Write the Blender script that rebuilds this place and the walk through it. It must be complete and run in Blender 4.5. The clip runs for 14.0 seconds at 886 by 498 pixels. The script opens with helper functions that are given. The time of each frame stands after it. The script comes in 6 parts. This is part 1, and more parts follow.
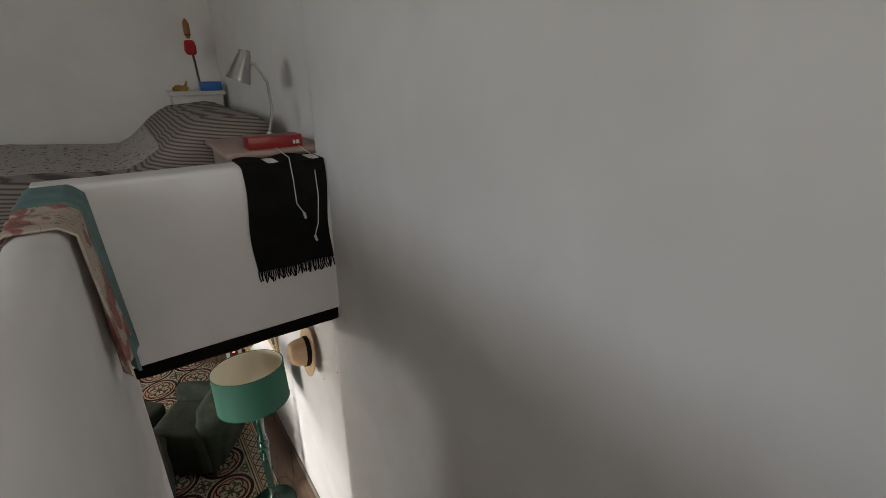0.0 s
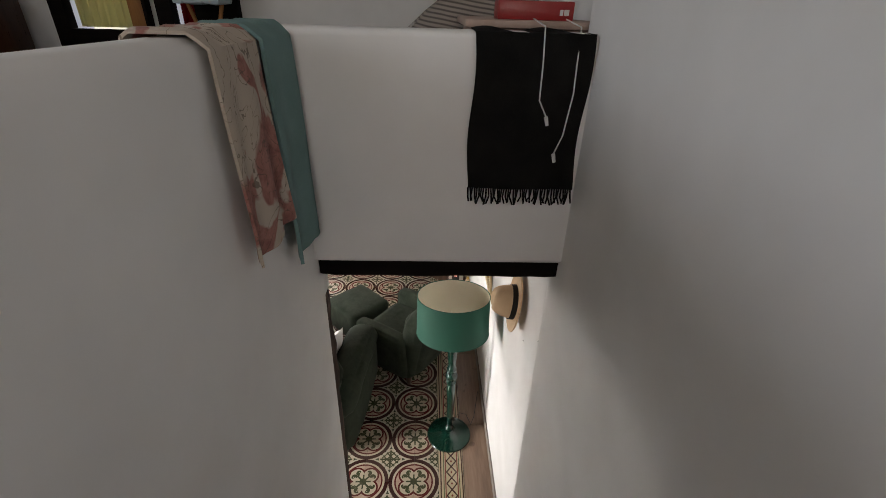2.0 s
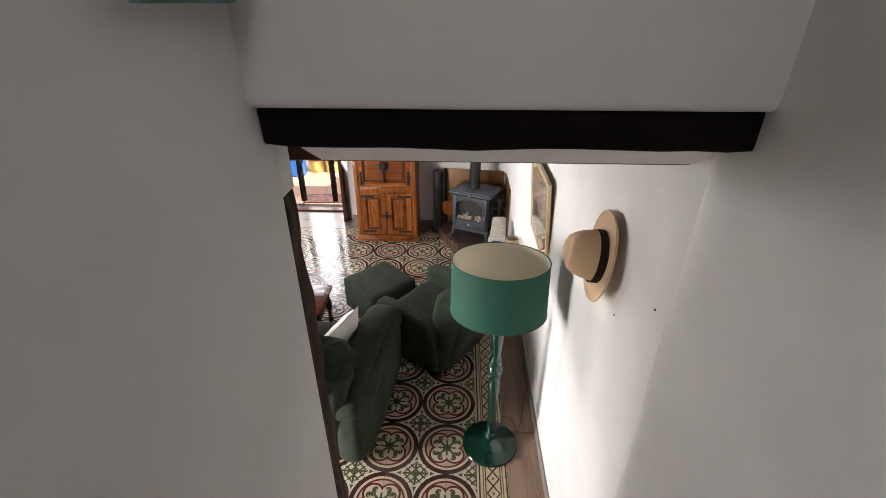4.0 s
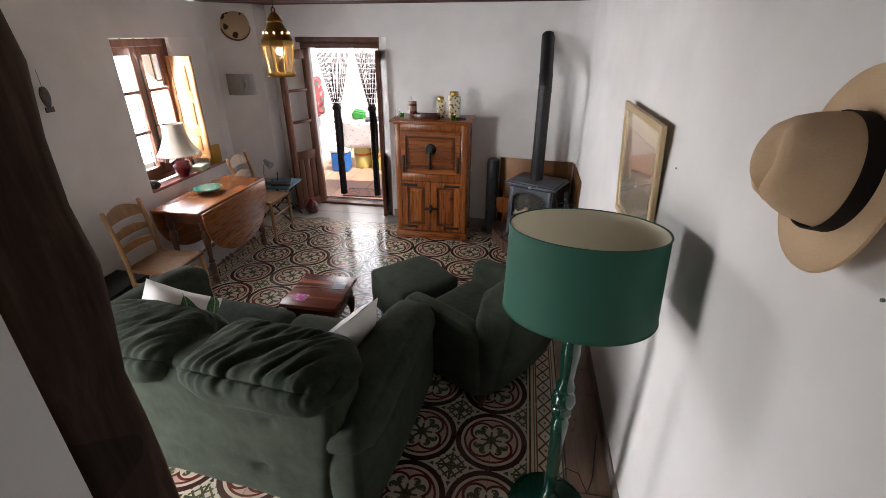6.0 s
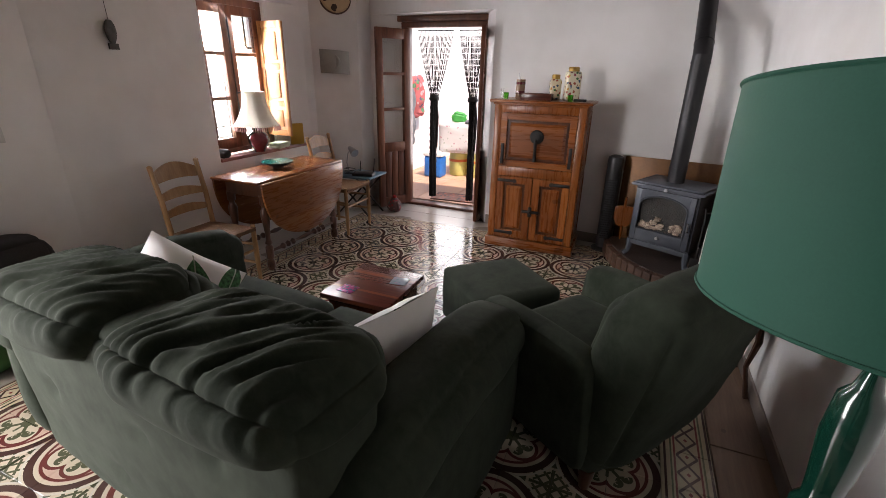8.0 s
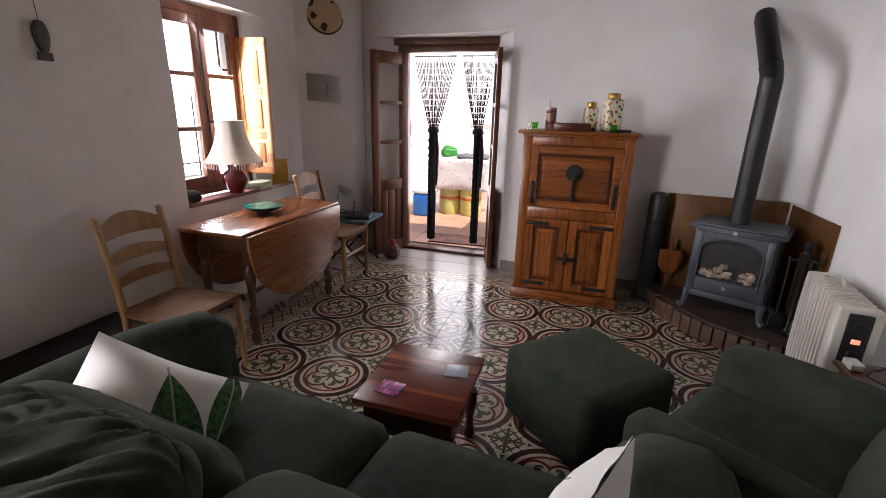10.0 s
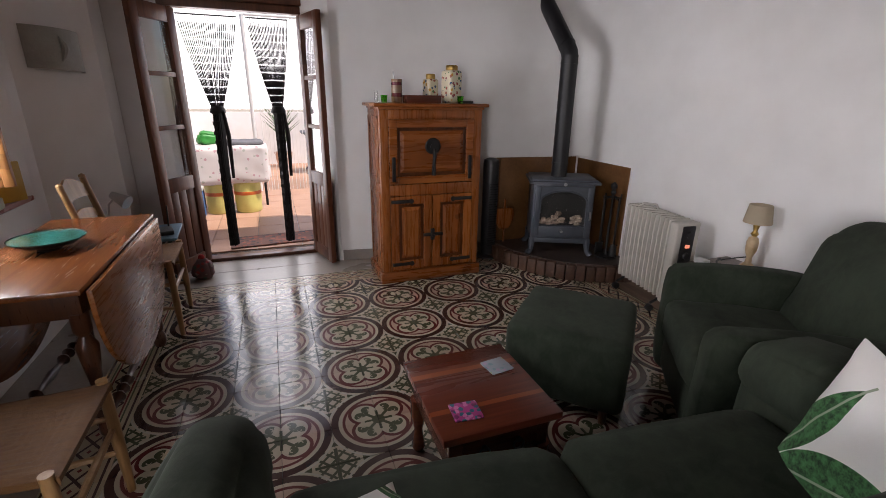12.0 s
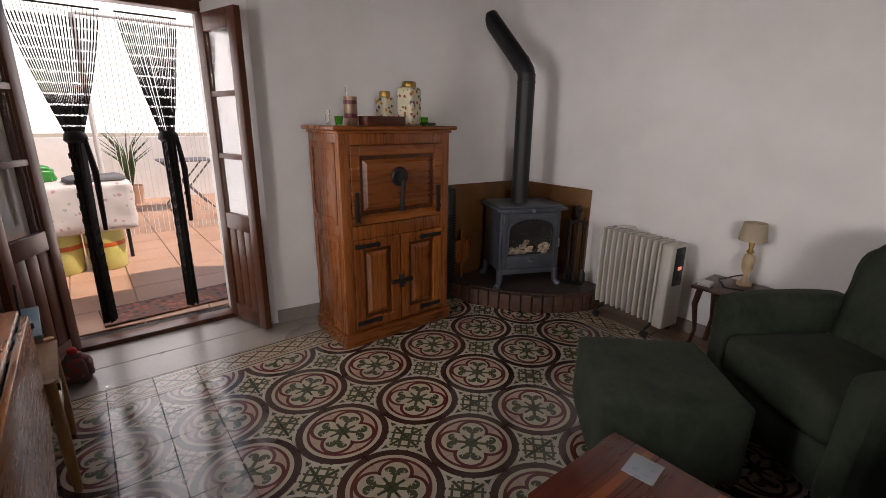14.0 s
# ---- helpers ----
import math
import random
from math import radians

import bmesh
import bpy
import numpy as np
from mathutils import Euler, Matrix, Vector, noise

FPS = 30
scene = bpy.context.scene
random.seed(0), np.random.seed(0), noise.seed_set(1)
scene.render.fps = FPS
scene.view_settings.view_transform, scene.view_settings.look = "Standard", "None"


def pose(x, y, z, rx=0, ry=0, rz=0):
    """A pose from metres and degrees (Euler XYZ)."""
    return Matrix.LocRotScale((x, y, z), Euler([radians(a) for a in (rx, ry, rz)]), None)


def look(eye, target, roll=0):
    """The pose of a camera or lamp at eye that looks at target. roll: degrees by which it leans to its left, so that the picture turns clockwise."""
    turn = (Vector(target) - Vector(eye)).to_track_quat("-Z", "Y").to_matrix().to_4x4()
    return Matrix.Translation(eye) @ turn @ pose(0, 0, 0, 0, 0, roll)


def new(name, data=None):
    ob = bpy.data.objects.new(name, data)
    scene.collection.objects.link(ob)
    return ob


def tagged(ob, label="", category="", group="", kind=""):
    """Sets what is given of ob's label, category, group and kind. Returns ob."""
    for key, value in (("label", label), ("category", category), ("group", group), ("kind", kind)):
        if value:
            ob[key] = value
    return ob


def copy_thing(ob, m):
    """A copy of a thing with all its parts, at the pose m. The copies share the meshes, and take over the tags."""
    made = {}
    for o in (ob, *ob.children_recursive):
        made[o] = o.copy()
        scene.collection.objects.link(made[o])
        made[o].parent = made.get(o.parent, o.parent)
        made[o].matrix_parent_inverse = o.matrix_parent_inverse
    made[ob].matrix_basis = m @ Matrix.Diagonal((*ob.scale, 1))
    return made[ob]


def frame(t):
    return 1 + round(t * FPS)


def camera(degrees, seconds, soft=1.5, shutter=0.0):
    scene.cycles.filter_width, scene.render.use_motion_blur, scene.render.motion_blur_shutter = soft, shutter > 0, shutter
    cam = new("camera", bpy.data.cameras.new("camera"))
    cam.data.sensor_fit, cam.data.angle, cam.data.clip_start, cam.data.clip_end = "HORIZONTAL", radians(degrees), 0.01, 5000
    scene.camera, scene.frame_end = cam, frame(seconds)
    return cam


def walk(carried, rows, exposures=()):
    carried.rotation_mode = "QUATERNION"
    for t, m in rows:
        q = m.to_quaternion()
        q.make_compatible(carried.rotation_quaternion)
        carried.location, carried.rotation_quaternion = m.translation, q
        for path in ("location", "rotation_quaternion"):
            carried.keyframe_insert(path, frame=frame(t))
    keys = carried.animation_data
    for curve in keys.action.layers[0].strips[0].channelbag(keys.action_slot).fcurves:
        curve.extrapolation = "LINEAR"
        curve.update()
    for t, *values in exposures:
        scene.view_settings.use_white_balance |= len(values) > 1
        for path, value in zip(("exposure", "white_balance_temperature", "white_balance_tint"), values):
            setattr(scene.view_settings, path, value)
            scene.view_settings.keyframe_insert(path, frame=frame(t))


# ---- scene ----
cam = camera(88.9, 14.0, soft=0.7)
METRES, EYE, TILT, LEAN, TURN = 6.4, 3.63, 0.0, 0.0, -35.2
ROWS = [
    (0.0, 0.0, 0.0, 0.0, 0.0, -22.0, -0.0),
    (0.5, -0.0003, 0.0131, -0.0199, 11.34, -22.6, -1.02),
    (1.0, -0.0001, 0.0402, -0.0197, 22.62, -24.73, -1.39),
    (1.5, -0.0036, 0.0676, -0.0248, 31.58, -27.52, -1.49),
    (2.0, -0.0154, 0.086, -0.0468, 33.85, -28.27, -1.51),
    (2.5, -0.0332, 0.0991, -0.0711, 35.37, -28.61, -1.28),
    (3.0, -0.0449, 0.1192, -0.0954, 36.65, -28.79, -0.53),
    (5.5, -0.118, 0.221, -0.2177, 40.7, -26.79, 0.07),
    (6.0, -0.1342, 0.2381, -0.2408, 44.81, -25.76, -0.16),
    (6.5, -0.1491, 0.2583, -0.2653, 49.59, -25.19, -0.72),
    (7.0, -0.1676, 0.2741, -0.2848, 53.33, -24.33, -1.17),
    (7.5, -0.1927, 0.2909, -0.3103, 56.24, -23.09, -1.37),
    (8.0, -0.2148, 0.3132, -0.3339, 57.92, -21.51, -1.18),
    (10.5, -0.3909, 0.2983, -0.3482, 47.42, -16.9, -0.94),
    (11.0, -0.4385, 0.2859, -0.3515, 36.11, -17.42, -0.86),
    (11.5, -0.4765, 0.2641, -0.3557, 24.95, -18.08, -1.09),
    (12.0, -0.5119, 0.2467, -0.3594, 15.1, -18.62, -0.77),
    (12.5, -0.5476, 0.2508, -0.3601, 7.03, -18.25, -0.39),
    (13.0, -0.5824, 0.2581, -0.3592, 0.99, -17.4, -0.34),
    (13.5, -0.6135, 0.2758, -0.3574, -2.7, -16.7, -0.35),
    (14.0, -0.6377, 0.3158, -0.3606, -3.14, -15.96, -0.63),
]
walk(cam, [(t, pose(0, 0, EYE, TILT, LEAN, TURN) @ pose(METRES * x, METRES * y, METRES * z, 90 + pitch, roll, yaw)) for t, x, y, z, yaw, pitch, roll in ROWS],
     exposures=((0, 1.8, 7050, 11), (2.0, 1.98, 7050, 13), (3.2, 2.2, 7000, 14), (5.3, 1.75, 6650, 14), (6.5, 1.28, 6700, 15), (8.0, 1.33, 6800, 18), (10.5, 1.05, 6700, 20), (11.5, 0.62, 6650, 20), (12.5, 0.95, 6800, 17), (13.2, 0.52, 7000, 20), (14.0, 0.5, 7200, 20)))

# ---- light ----
world = bpy.data.worlds.new("sky")
scene.world = world
world.use_nodes = True
wn = world.node_tree
sky = wn.nodes.new("ShaderNodeTexSky")
sky.sky_type, sky.sun_disc = "NISHITA", False
sky.sun_elevation, sky.sun_rotation = radians(58), radians(120)
wn.links.new(sky.outputs[0], wn.nodes["Background"].inputs[0])
wn.nodes["Background"].inputs[1].default_value = 0.11


def lamp(name, kind, m, power, colour, size=1.0, size_y=None, spread=180):
    data = bpy.data.lights.new(name, kind)
    data.energy, data.color = power, colour
    if kind == "AREA":
        data.shape, data.size, data.size_y = "RECTANGLE", size, size_y or size
        data.spread = radians(spread)
    elif kind == "SUN":
        data.angle = size
    else:
        data.shadow_soft_size = size
    ob = new(name, data)
    ob.matrix_basis = m
    return ob


lamp("sun", "SUN", look((6, -3, 12), (0, 0.5, 1)), 3.2, (1, 0.95, 0.87), radians(0.5))
lamp("window_daylight", "AREA", look((-3.33, 5.56, 1.42), (-1.6, 5.1, 0.9)), 40, (0.9, 0.95, 1), 0.6, 1.1)
lamp("door_daylight", "AREA", look((-1.93, 7.62, 1.1), (-1.75, 5.0, 0.5)), 9, (0.95, 0.97, 1), 0.8, 1.6)
lamp("bedroom_daylight", "AREA", look((-3.45, 0.3, 4.2), (0, 1.2, 3.2)), 7.4, (0.92, 0.95, 1), 1.3, 1.2)
# Added narrow-beam lamp, unseen to the south, to brighten the parapet.
lamp("landing_daylight", "AREA", look((0.3, -1.92, 4.1), (0.22, 1.86, 3.1)), 0.34, (1, 0.86, 0.73), 0.6, 0.9, 55)
# Added lamp in an unseen west opening; narrowed beam aimed at the sofa back.
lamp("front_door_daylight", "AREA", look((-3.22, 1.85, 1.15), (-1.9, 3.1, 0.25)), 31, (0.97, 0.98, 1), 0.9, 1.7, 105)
lamp("lantern_bulb", "POINT", pose(-1.23, 4.39, 1.98), 1.0, (1, 0.72, 0.35), 0.02)

# ---- materials ----


class Nodes:
    """Small wrapper to write node graphs as expressions."""

    def __init__(self, name):
        self.mat = bpy.data.materials.new(name)
        self.mat.use_nodes = True
        self.t = self.mat.node_tree
        self.b = self.t.nodes["Principled BSDF"]

    def put(self, socket, v):
        if isinstance(v, (int, float)):
            socket.default_value = v
        elif isinstance(v, tuple):
            socket.default_value = (*v, 1)[:4] if len(socket.default_value) == 4 else v
        else:
            self.t.links.new(v, socket)

    def m(self, op, a, b=0.0, c=0.0):
        n = self.t.nodes.new("ShaderNodeMath")
        n.operation = op
        for s, v in zip(n.inputs, (a, b, c)):
            self.put(s, v)
        return n.outputs[0]

    def lt(self, a, b):
        return self.m("LESS_THAN", a, b)

    def gt(self, a, b):
        return self.m("GREATER_THAN", a, b)

    def both(self, a, b):
        return self.m("MULTIPLY", a, b)

    def any(self, a, b):
        return self.m("MAXIMUM", a, b)

    def near(self, a, centre, half):
        return self.lt(self.m("ABSOLUTE", self.m("SUBTRACT", a, centre)), half)

    def mix(self, f, a, b, blend="MIX"):
        n = self.t.nodes.new("ShaderNodeMix")
        n.data_type, n.blend_type = "RGBA", blend
        self.put(n.inputs[0], f)
        self.put(n.inputs[6], a)
        self.put(n.inputs[7], b)
        return n.outputs[2]

    def place(self, scale=(1, 1, 1), local=False):
        src = self.t.nodes.new("ShaderNodeTexCoord").outputs["Object"] if local else self.t.nodes.new("ShaderNodeNewGeometry").outputs["Position"]
        n = self.t.nodes.new("ShaderNodeMapping")
        n.inputs["Scale"].default_value = scale
        self.t.links.new(src, n.inputs[0])
        return n.outputs[0]

    def xyz(self, v):
        n = self.t.nodes.new("ShaderNodeSeparateXYZ")
        self.t.links.new(v, n.inputs[0])
        return n.outputs

    def noise(self, v, scale, detail=4, rough=0.55, warp=0.0):
        n = self.t.nodes.new("ShaderNodeTexNoise")
        self.t.links.new(v, n.inputs["Vector"])
        n.inputs["Scale"].default_value, n.inputs["Detail"].default_value = scale, detail
        n.inputs["Roughness"].default_value, n.inputs["Distortion"].default_value = rough, warp
        return n.outputs[0]

    def ramp(self, f, *stops):
        n = self.t.nodes.new("ShaderNodeValToRGB")
        e = n.color_ramp.elements
        while len(e) < len(stops):
            e.new(0.5)
        for el, (p, c) in zip(e, stops):
            el.position, el.color = p, (*c, 1) if isinstance(c, tuple) else (c, c, c, 1)
        self.t.links.new(f, n.inputs[0])
        return n.outputs[0]

    def random(self):
        return self.t.nodes.new("ShaderNodeObjectInfo").outputs["Random"]

    def bump(self, h, strength=0.3, dist=0.01):
        n = self.t.nodes.new("ShaderNodeBump")
        n.inputs["Strength"].default_value, n.inputs["Distance"].default_value = strength, dist
        self.t.links.new(h, n.inputs["Height"])
        self.t.links.new(n.outputs[0], self.b.inputs["Normal"])

    def done(self, colour, rough=0.6, metal=0.0, **more):
        self.put(self.b.inputs["Base Color"], colour)
        self.put(self.b.inputs["Roughness"], rough)
        self.b.inputs["Metallic"].default_value = metal
        for k, v in more.items():
            self.put(self.b.inputs[k.replace("_", " ")], v)
        return self.mat


def surface(name, dark, light, scale=6, grain=60, rough=0.6, metal=0.0, bump=0.25, depth=0.004, stretch=(1, 1, 1), local=True, vary=0.25, **more):
    """A plain surface: two colours mixed by broad stains and fine grain, with relief from the grain."""
    n = Nodes(name)
    v = n.place(stretch, local)
    broad, fine = n.noise(v, scale, 3), n.noise(v, grain, 5, 0.65)
    f = n.m("ADD", n.m("MULTIPLY", broad, 0.65), n.m("MULTIPLY", fine, 0.35))
    col = n.ramp(f, (0.33, dark), (0.68, light))
    col = n.mix(n.m("MULTIPLY", n.random(), vary), col, tuple(c * 0.72 for c in dark))
    n.bump(fine, bump, depth)
    r = n.m("ADD", rough - 0.1, n.m("MULTIPLY", broad, 0.2))
    return n.done(col, r, metal, **more)


def timber(name, dark, mid, light, axis=2, rough=0.4, ring=9.0, vary=0.35, knots=True, **more):
    """Wood with its grain along the given local axis."""
    n = Nodes(name)
    st = [ring, ring, ring]
    st[axis] = ring * 0.09
    v = n.place(tuple(st), True)
    a = n.noise(v, 1.6, 5, 0.6, 0.9)
    b = n.noise(v, 14, 3, 0.6)
    f = n.m("ADD", n.m("MULTIPLY", a, 0.75), n.m("MULTIPLY", b, 0.25))
    col = n.ramp(f, (0.34, dark), (0.5, mid), (0.66, light))
    col = n.mix(n.m("MULTIPLY", n.random(), vary), col, dark)
    if knots:
        w = n.noise(n.place((1, 1, 1), True), 5.5, 2, 0.4)
        col = n.mix(n.m("MULTIPLY", n.gt(w, 0.68), 0.45), col, tuple(c * 0.4 for c in dark))
    n.bump(f, 0.11, 0.002)
    return n.done(col, n.m("ADD", rough - 0.08, n.m("MULTIPLY", b, 0.16)), 0.0, **more)


def plaster(name, dark, light):
    n = Nodes(name)
    v = n.place()
    broad, mid, fine = n.noise(v, 1.1, 3), n.noise(v, 4.2, 3, 0.5), n.noise(v, 45, 4, 0.6)
    col = n.ramp(n.m("ADD", n.m("MULTIPLY", broad, 0.6), n.m("MULTIPLY", mid, 0.4)), (0.3, dark), (0.62, light))
    scuff = n.gt(n.noise(n.place((1, 1, 0.35)), 9, 6, 0.75), 0.72)
    col = n.mix(n.m("MULTIPLY", scuff, 0.12), col, (0.42, 0.38, 0.33))
    h = n.m("ADD", n.m("MULTIPLY", broad, 2.5), n.m("ADD", n.m("MULTIPLY", mid, 0.55), n.m("MULTIPLY", fine, 0.03)))
    n.bump(h, 0.36, 0.02)
    return n.done(col, 0.88)


GX, GY = 0.145, 2.795  # centre of one floor roundel


def roundel_tiles():
    n = Nodes("encaustic_cement_tile")
    x, y, _ = n.xyz(n.place())

    def cell(c, o):
        f = n.m("FRACT", n.m("ADD", n.m("DIVIDE", n.m("SUBTRACT", c, o), 0.4), 20.5))
        return n.m("ABSOLUTE", n.m("MULTIPLY", n.m("SUBTRACT", f, 0.5), 2.0))

    u, v = cell(x, GX), cell(y, GY)
    r = n.m("SQRT", n.m("ADD", n.m("MULTIPLY", u, u), n.m("MULTIPLY", v, v)))
    cream, pink, red = (0.42, 0.365, 0.275), (0.39, 0.275, 0.215), (0.085, 0.008, 0.009)
    dark, green = (0.030, 0.008, 0.008), (0.042, 0.052, 0.024)
    # spandrel between four roundels
    cu, cv = n.m("SUBTRACT", 1.0, u), n.m("SUBTRACT", 1.0, v)
    d, s = n.m("ABSOLUTE", n.m("SUBTRACT", cu, cv)), n.m("ADD", cu, cv)
    big = n.m("MAXIMUM", cu, cv)
    small = n.m("MINIMUM", cu, cv)
    lattice = n.any(n.near(d, 0.14, 0.040), n.any(n.near(s, 0.14, 0.040), n.both(n.near(s, 0.40, 0.036), n.lt(d, 0.3))))
    lattice = n.any(lattice, n.both(n.lt(small, 0.036), n.lt(big, 0.52)))
    tip = n.both(n.near(big, 0.55, 0.07), n.lt(small, n.m("MULTIPLY", n.m("SUBTRACT", 0.62, big), 0.9)))
    col = n.mix(n.any(n.both(lattice, n.lt(big, 0.42)), tip), cream, green)
    col = n.mix(n.near(r, 1.045, 0.022), col, (0.42, 0.40, 0.33))
    # roundel
    p, q = n.m("MULTIPLY", n.m("ADD", u, v), 0.7071), n.m("ABSOLUTE", n.m("MULTIPLY", n.m("SUBTRACT", u, v), 0.7071))
    a, b = n.m("MAXIMUM", p, q), n.m("MINIMUM", p, q)
    e = n.m("SUBTRACT", a, 0.37)
    lobe = n.m("SQRT", n.m("ADD", n.m("MULTIPLY", e, e), n.m("MULTIPLY", b, b)))
    inner = n.mix(n.lt(lobe, 0.30), pink, cream)
    inner = n.mix(n.near(lobe, 0.315, 0.036), inner, red)
    e2, b2 = n.m("SUBTRACT", a, 0.40), n.m("SUBTRACT", b, 0.12)
    curl = n.m("SQRT", n.m("ADD", n.m("MULTIPLY", e2, e2), n.m("MULTIPLY", b2, b2)))
    scroll = n.both(n.near(curl, 0.085, 0.034), n.gt(n.m("ADD", e2, n.m("MULTIPLY", b2, -0.6)), -0.06))
    stem = n.any(n.both(n.lt(b, 0.036), n.lt(a, 0.36)), n.both(n.near(n.m("SUBTRACT", a, n.m("MULTIPLY", b, 1.2)), 0.30, 0.042), n.lt(b, 0.14)))
    leaf = n.any(n.lt(curl, 0.032), n.any(n.near(r, 0.11, 0.03), n.both(n.lt(n.m("MINIMUM", u, v), 0.03), n.lt(r, 0.3))))
    inner = n.mix(n.any(scroll, n.any(stem, leaf)), inner, green)
    inner = n.mix(n.near(r, 0.735, 0.030), inner, red)
    inner = n.mix(n.near(r, 0.815, 0.036), inner, cream)
    inner = n.mix(n.gt(r, 0.85), inner, dark)
    col = n.mix(n.lt(r, 1.0), col, inner)
    w = n.place()
    wear = n.noise(w, 7, 5, 0.6)
    fine = n.noise(w, 90, 3, 0.6)
    col = n.mix(n.m("MULTIPLY", n.m("SUBTRACT", wear, 0.3), 0.28), col, (0.20, 0.17, 0.14))
    col = n.mix(n.m("MULTIPLY", n.random(), 0.16), col, (0.16, 0.13, 0.10))
    n.bump(n.m("ADD", wear, n.m("MULTIPLY", fine, 0.1)), 0.07, 0.006)
    return n.done(col, n.m("ADD", 0.05, n.m("MULTIPLY", n.noise(w, 5, 4, 0.6), 0.18)), 0.0, Specular_IOR_Level=0.55)


def border_tiles(name, along, start, flip):
    """Border of crossed lozenges; along: 0 runs in x, 1 runs in y; start: its inner edge."""
    n = Nodes(name)
    c = n.xyz(n.place())
    s, t = c[along], n.m("MULTIPLY", n.m("SUBTRACT", c[1 - along], start), 5.0 * flip)
    cream, red, dark, green = (0.42, 0.35, 0.24), (0.15, 0.018, 0.016), (0.042, 0.014, 0.012), (0.09, 0.10, 0.05)
    k = n.m("ABSOLUTE", n.m("SUBTRACT", n.m("MULTIPLY", n.m("FRACT", n.m("ADD", n.m("DIVIDE", s, 0.1), 60.25)), 2.0), 1.0))
    g = n.m("ABSOLUTE", n.m("DIVIDE", n.m("SUBTRACT", t, 0.52), 0.20))
    col = n.mix(n.near(n.m("SUBTRACT", k, g), 0.0, 0.17), cream, dark)
    col = n.mix(n.lt(n.m("ADD", n.m("SUBTRACT", 1.0, k), g), 0.22), col, red)
    col = n.mix(n.gt(g, 1.06), col, cream)
    col = n.mix(n.near(g, 1.2, 0.1), col, red)
    col = n.mix(n.near(g, 1.55, 0.09), col, green)
    col = n.mix(n.near(g, 2.15, 0.12), col, dark)
    w = n.place()
    wear = n.noise(w, 7, 5, 0.6)
    col = n.mix(n.m("MULTIPLY", n.m("SUBTRACT", wear, 0.3), 0.4), col, (0.27, 0.24, 0.20))
    n.bump(wear, 0.07, 0.006)
    return n.done(col, n.m("ADD", 0.15, n.m("MULTIPLY", n.noise(w, 5, 4, 0.6), 0.2)), 0.0)


def velvet(name, dark, light):
    n = Nodes(name)
    v = n.place((1, 1, 1), True)
    broad, fine = n.noise(v, 5, 4, 0.6), n.noise(v, 220, 2)
    col = n.ramp(broad, (0.3, dark), (0.72, light))
    nap = n.noise(n.place((1, 1, 0.6), True), 22, 5, 0.7, 0.6)
    col = n.mix(n.m("MULTIPLY", n.m("SUBTRACT", nap, 0.42), 1.1), col, tuple(1.5 * c for c in light))
    n.bump(n.m("ADD", n.m("MULTIPLY", broad, 0.6), n.m("ADD", n.m("MULTIPLY", nap, 0.25), n.m("MULTIPLY", fine, 0.12))), 0.4, 0.008)
    return n.done(col, 0.92, 0.0, Sheen_Weight=0.045, Sheen_Roughness=0.5, Sheen_Tint=(0.6, 0.63, 0.56), Specular_IOR_Level=0.2)


def leaf_print(name):
    """White linen with large green leaves, in the cushion's own plane."""
    n = Nodes(name)
    x, y, z = n.xyz(n.place((1, 1, 1), True))
    col = (0.80, 0.79, 0.76)
    vein = n.noise(n.place((1, 1, 1), True), 60, 4, 0.7)
    shade = n.ramp(vein, (0.35, (0.010, 0.035, 0.012)), (0.62, (0.06, 0.20, 0.07)))
    for cx, cy, ang, half, wide in ((-0.01, -0.07, 28, 0.19, 0.07), (-0.14, 0.0, 70, 0.16, 0.045), (0.10, -0.17, 2, 0.14, 0.05)):
        ca, sa = math.cos(radians(ang)), math.sin(radians(ang))
        dx, dy = n.m("SUBTRACT", x, cx), n.m("SUBTRACT", y, cy)
        a = n.m("ADD", n.m("MULTIPLY", dx, ca), n.m("MULTIPLY", dy, sa))
        b = n.m("ABSOLUTE", n.m("SUBTRACT", n.m("MULTIPLY", dy, ca), n.m("MULTIPLY", dx, sa)))
        f = n.m("DIVIDE", a, half)
        lim = n.m("MULTIPLY", n.m("SUBTRACT", 1.0, n.m("MULTIPLY", f, f)), wide)
        col = n.mix(n.both(n.lt(b, lim), n.gt(z, 0.0)), col, shade)
        col = n.mix(n.both(n.both(n.lt(b, 0.003), n.gt(z, 0.0)), n.lt(n.m("ABSOLUTE", f), 1.1)), col, (0.3, 0.36, 0.26))
    n.bump(n.noise(n.place((1, 1, 1), True), 300, 2), 0.15, 0.002)
    return n.done(col, 0.9)


def spotted(name, base, colours, scale, size, rough=0.35):
    """Cream ware or cloth with scattered motifs."""
    n = Nodes(name)
    v = n.place((1, 1, 1), True)
    vo = n.t.nodes.new("ShaderNodeTexVoronoi")
    vo.inputs["Scale"].default_value = scale
    n.t.links.new(v, vo.inputs["Vector"])
    edge = n.m("ADD", vo.outputs["Distance"], n.m("MULTIPLY", n.m("SUBTRACT", n.noise(v, scale * 3, 3), 0.5), 0.5))
    hue = n.xyz(vo.outputs["Color"])[0]
    motif = n.ramp(hue, *[(i / len(colours), c) for i, c in enumerate(colours)])
    n.t.nodes[-1].color_ramp.interpolation = "CONSTANT"
    col = n.mix(n.lt(edge, size), base, motif)
    return n.done(col, rough)


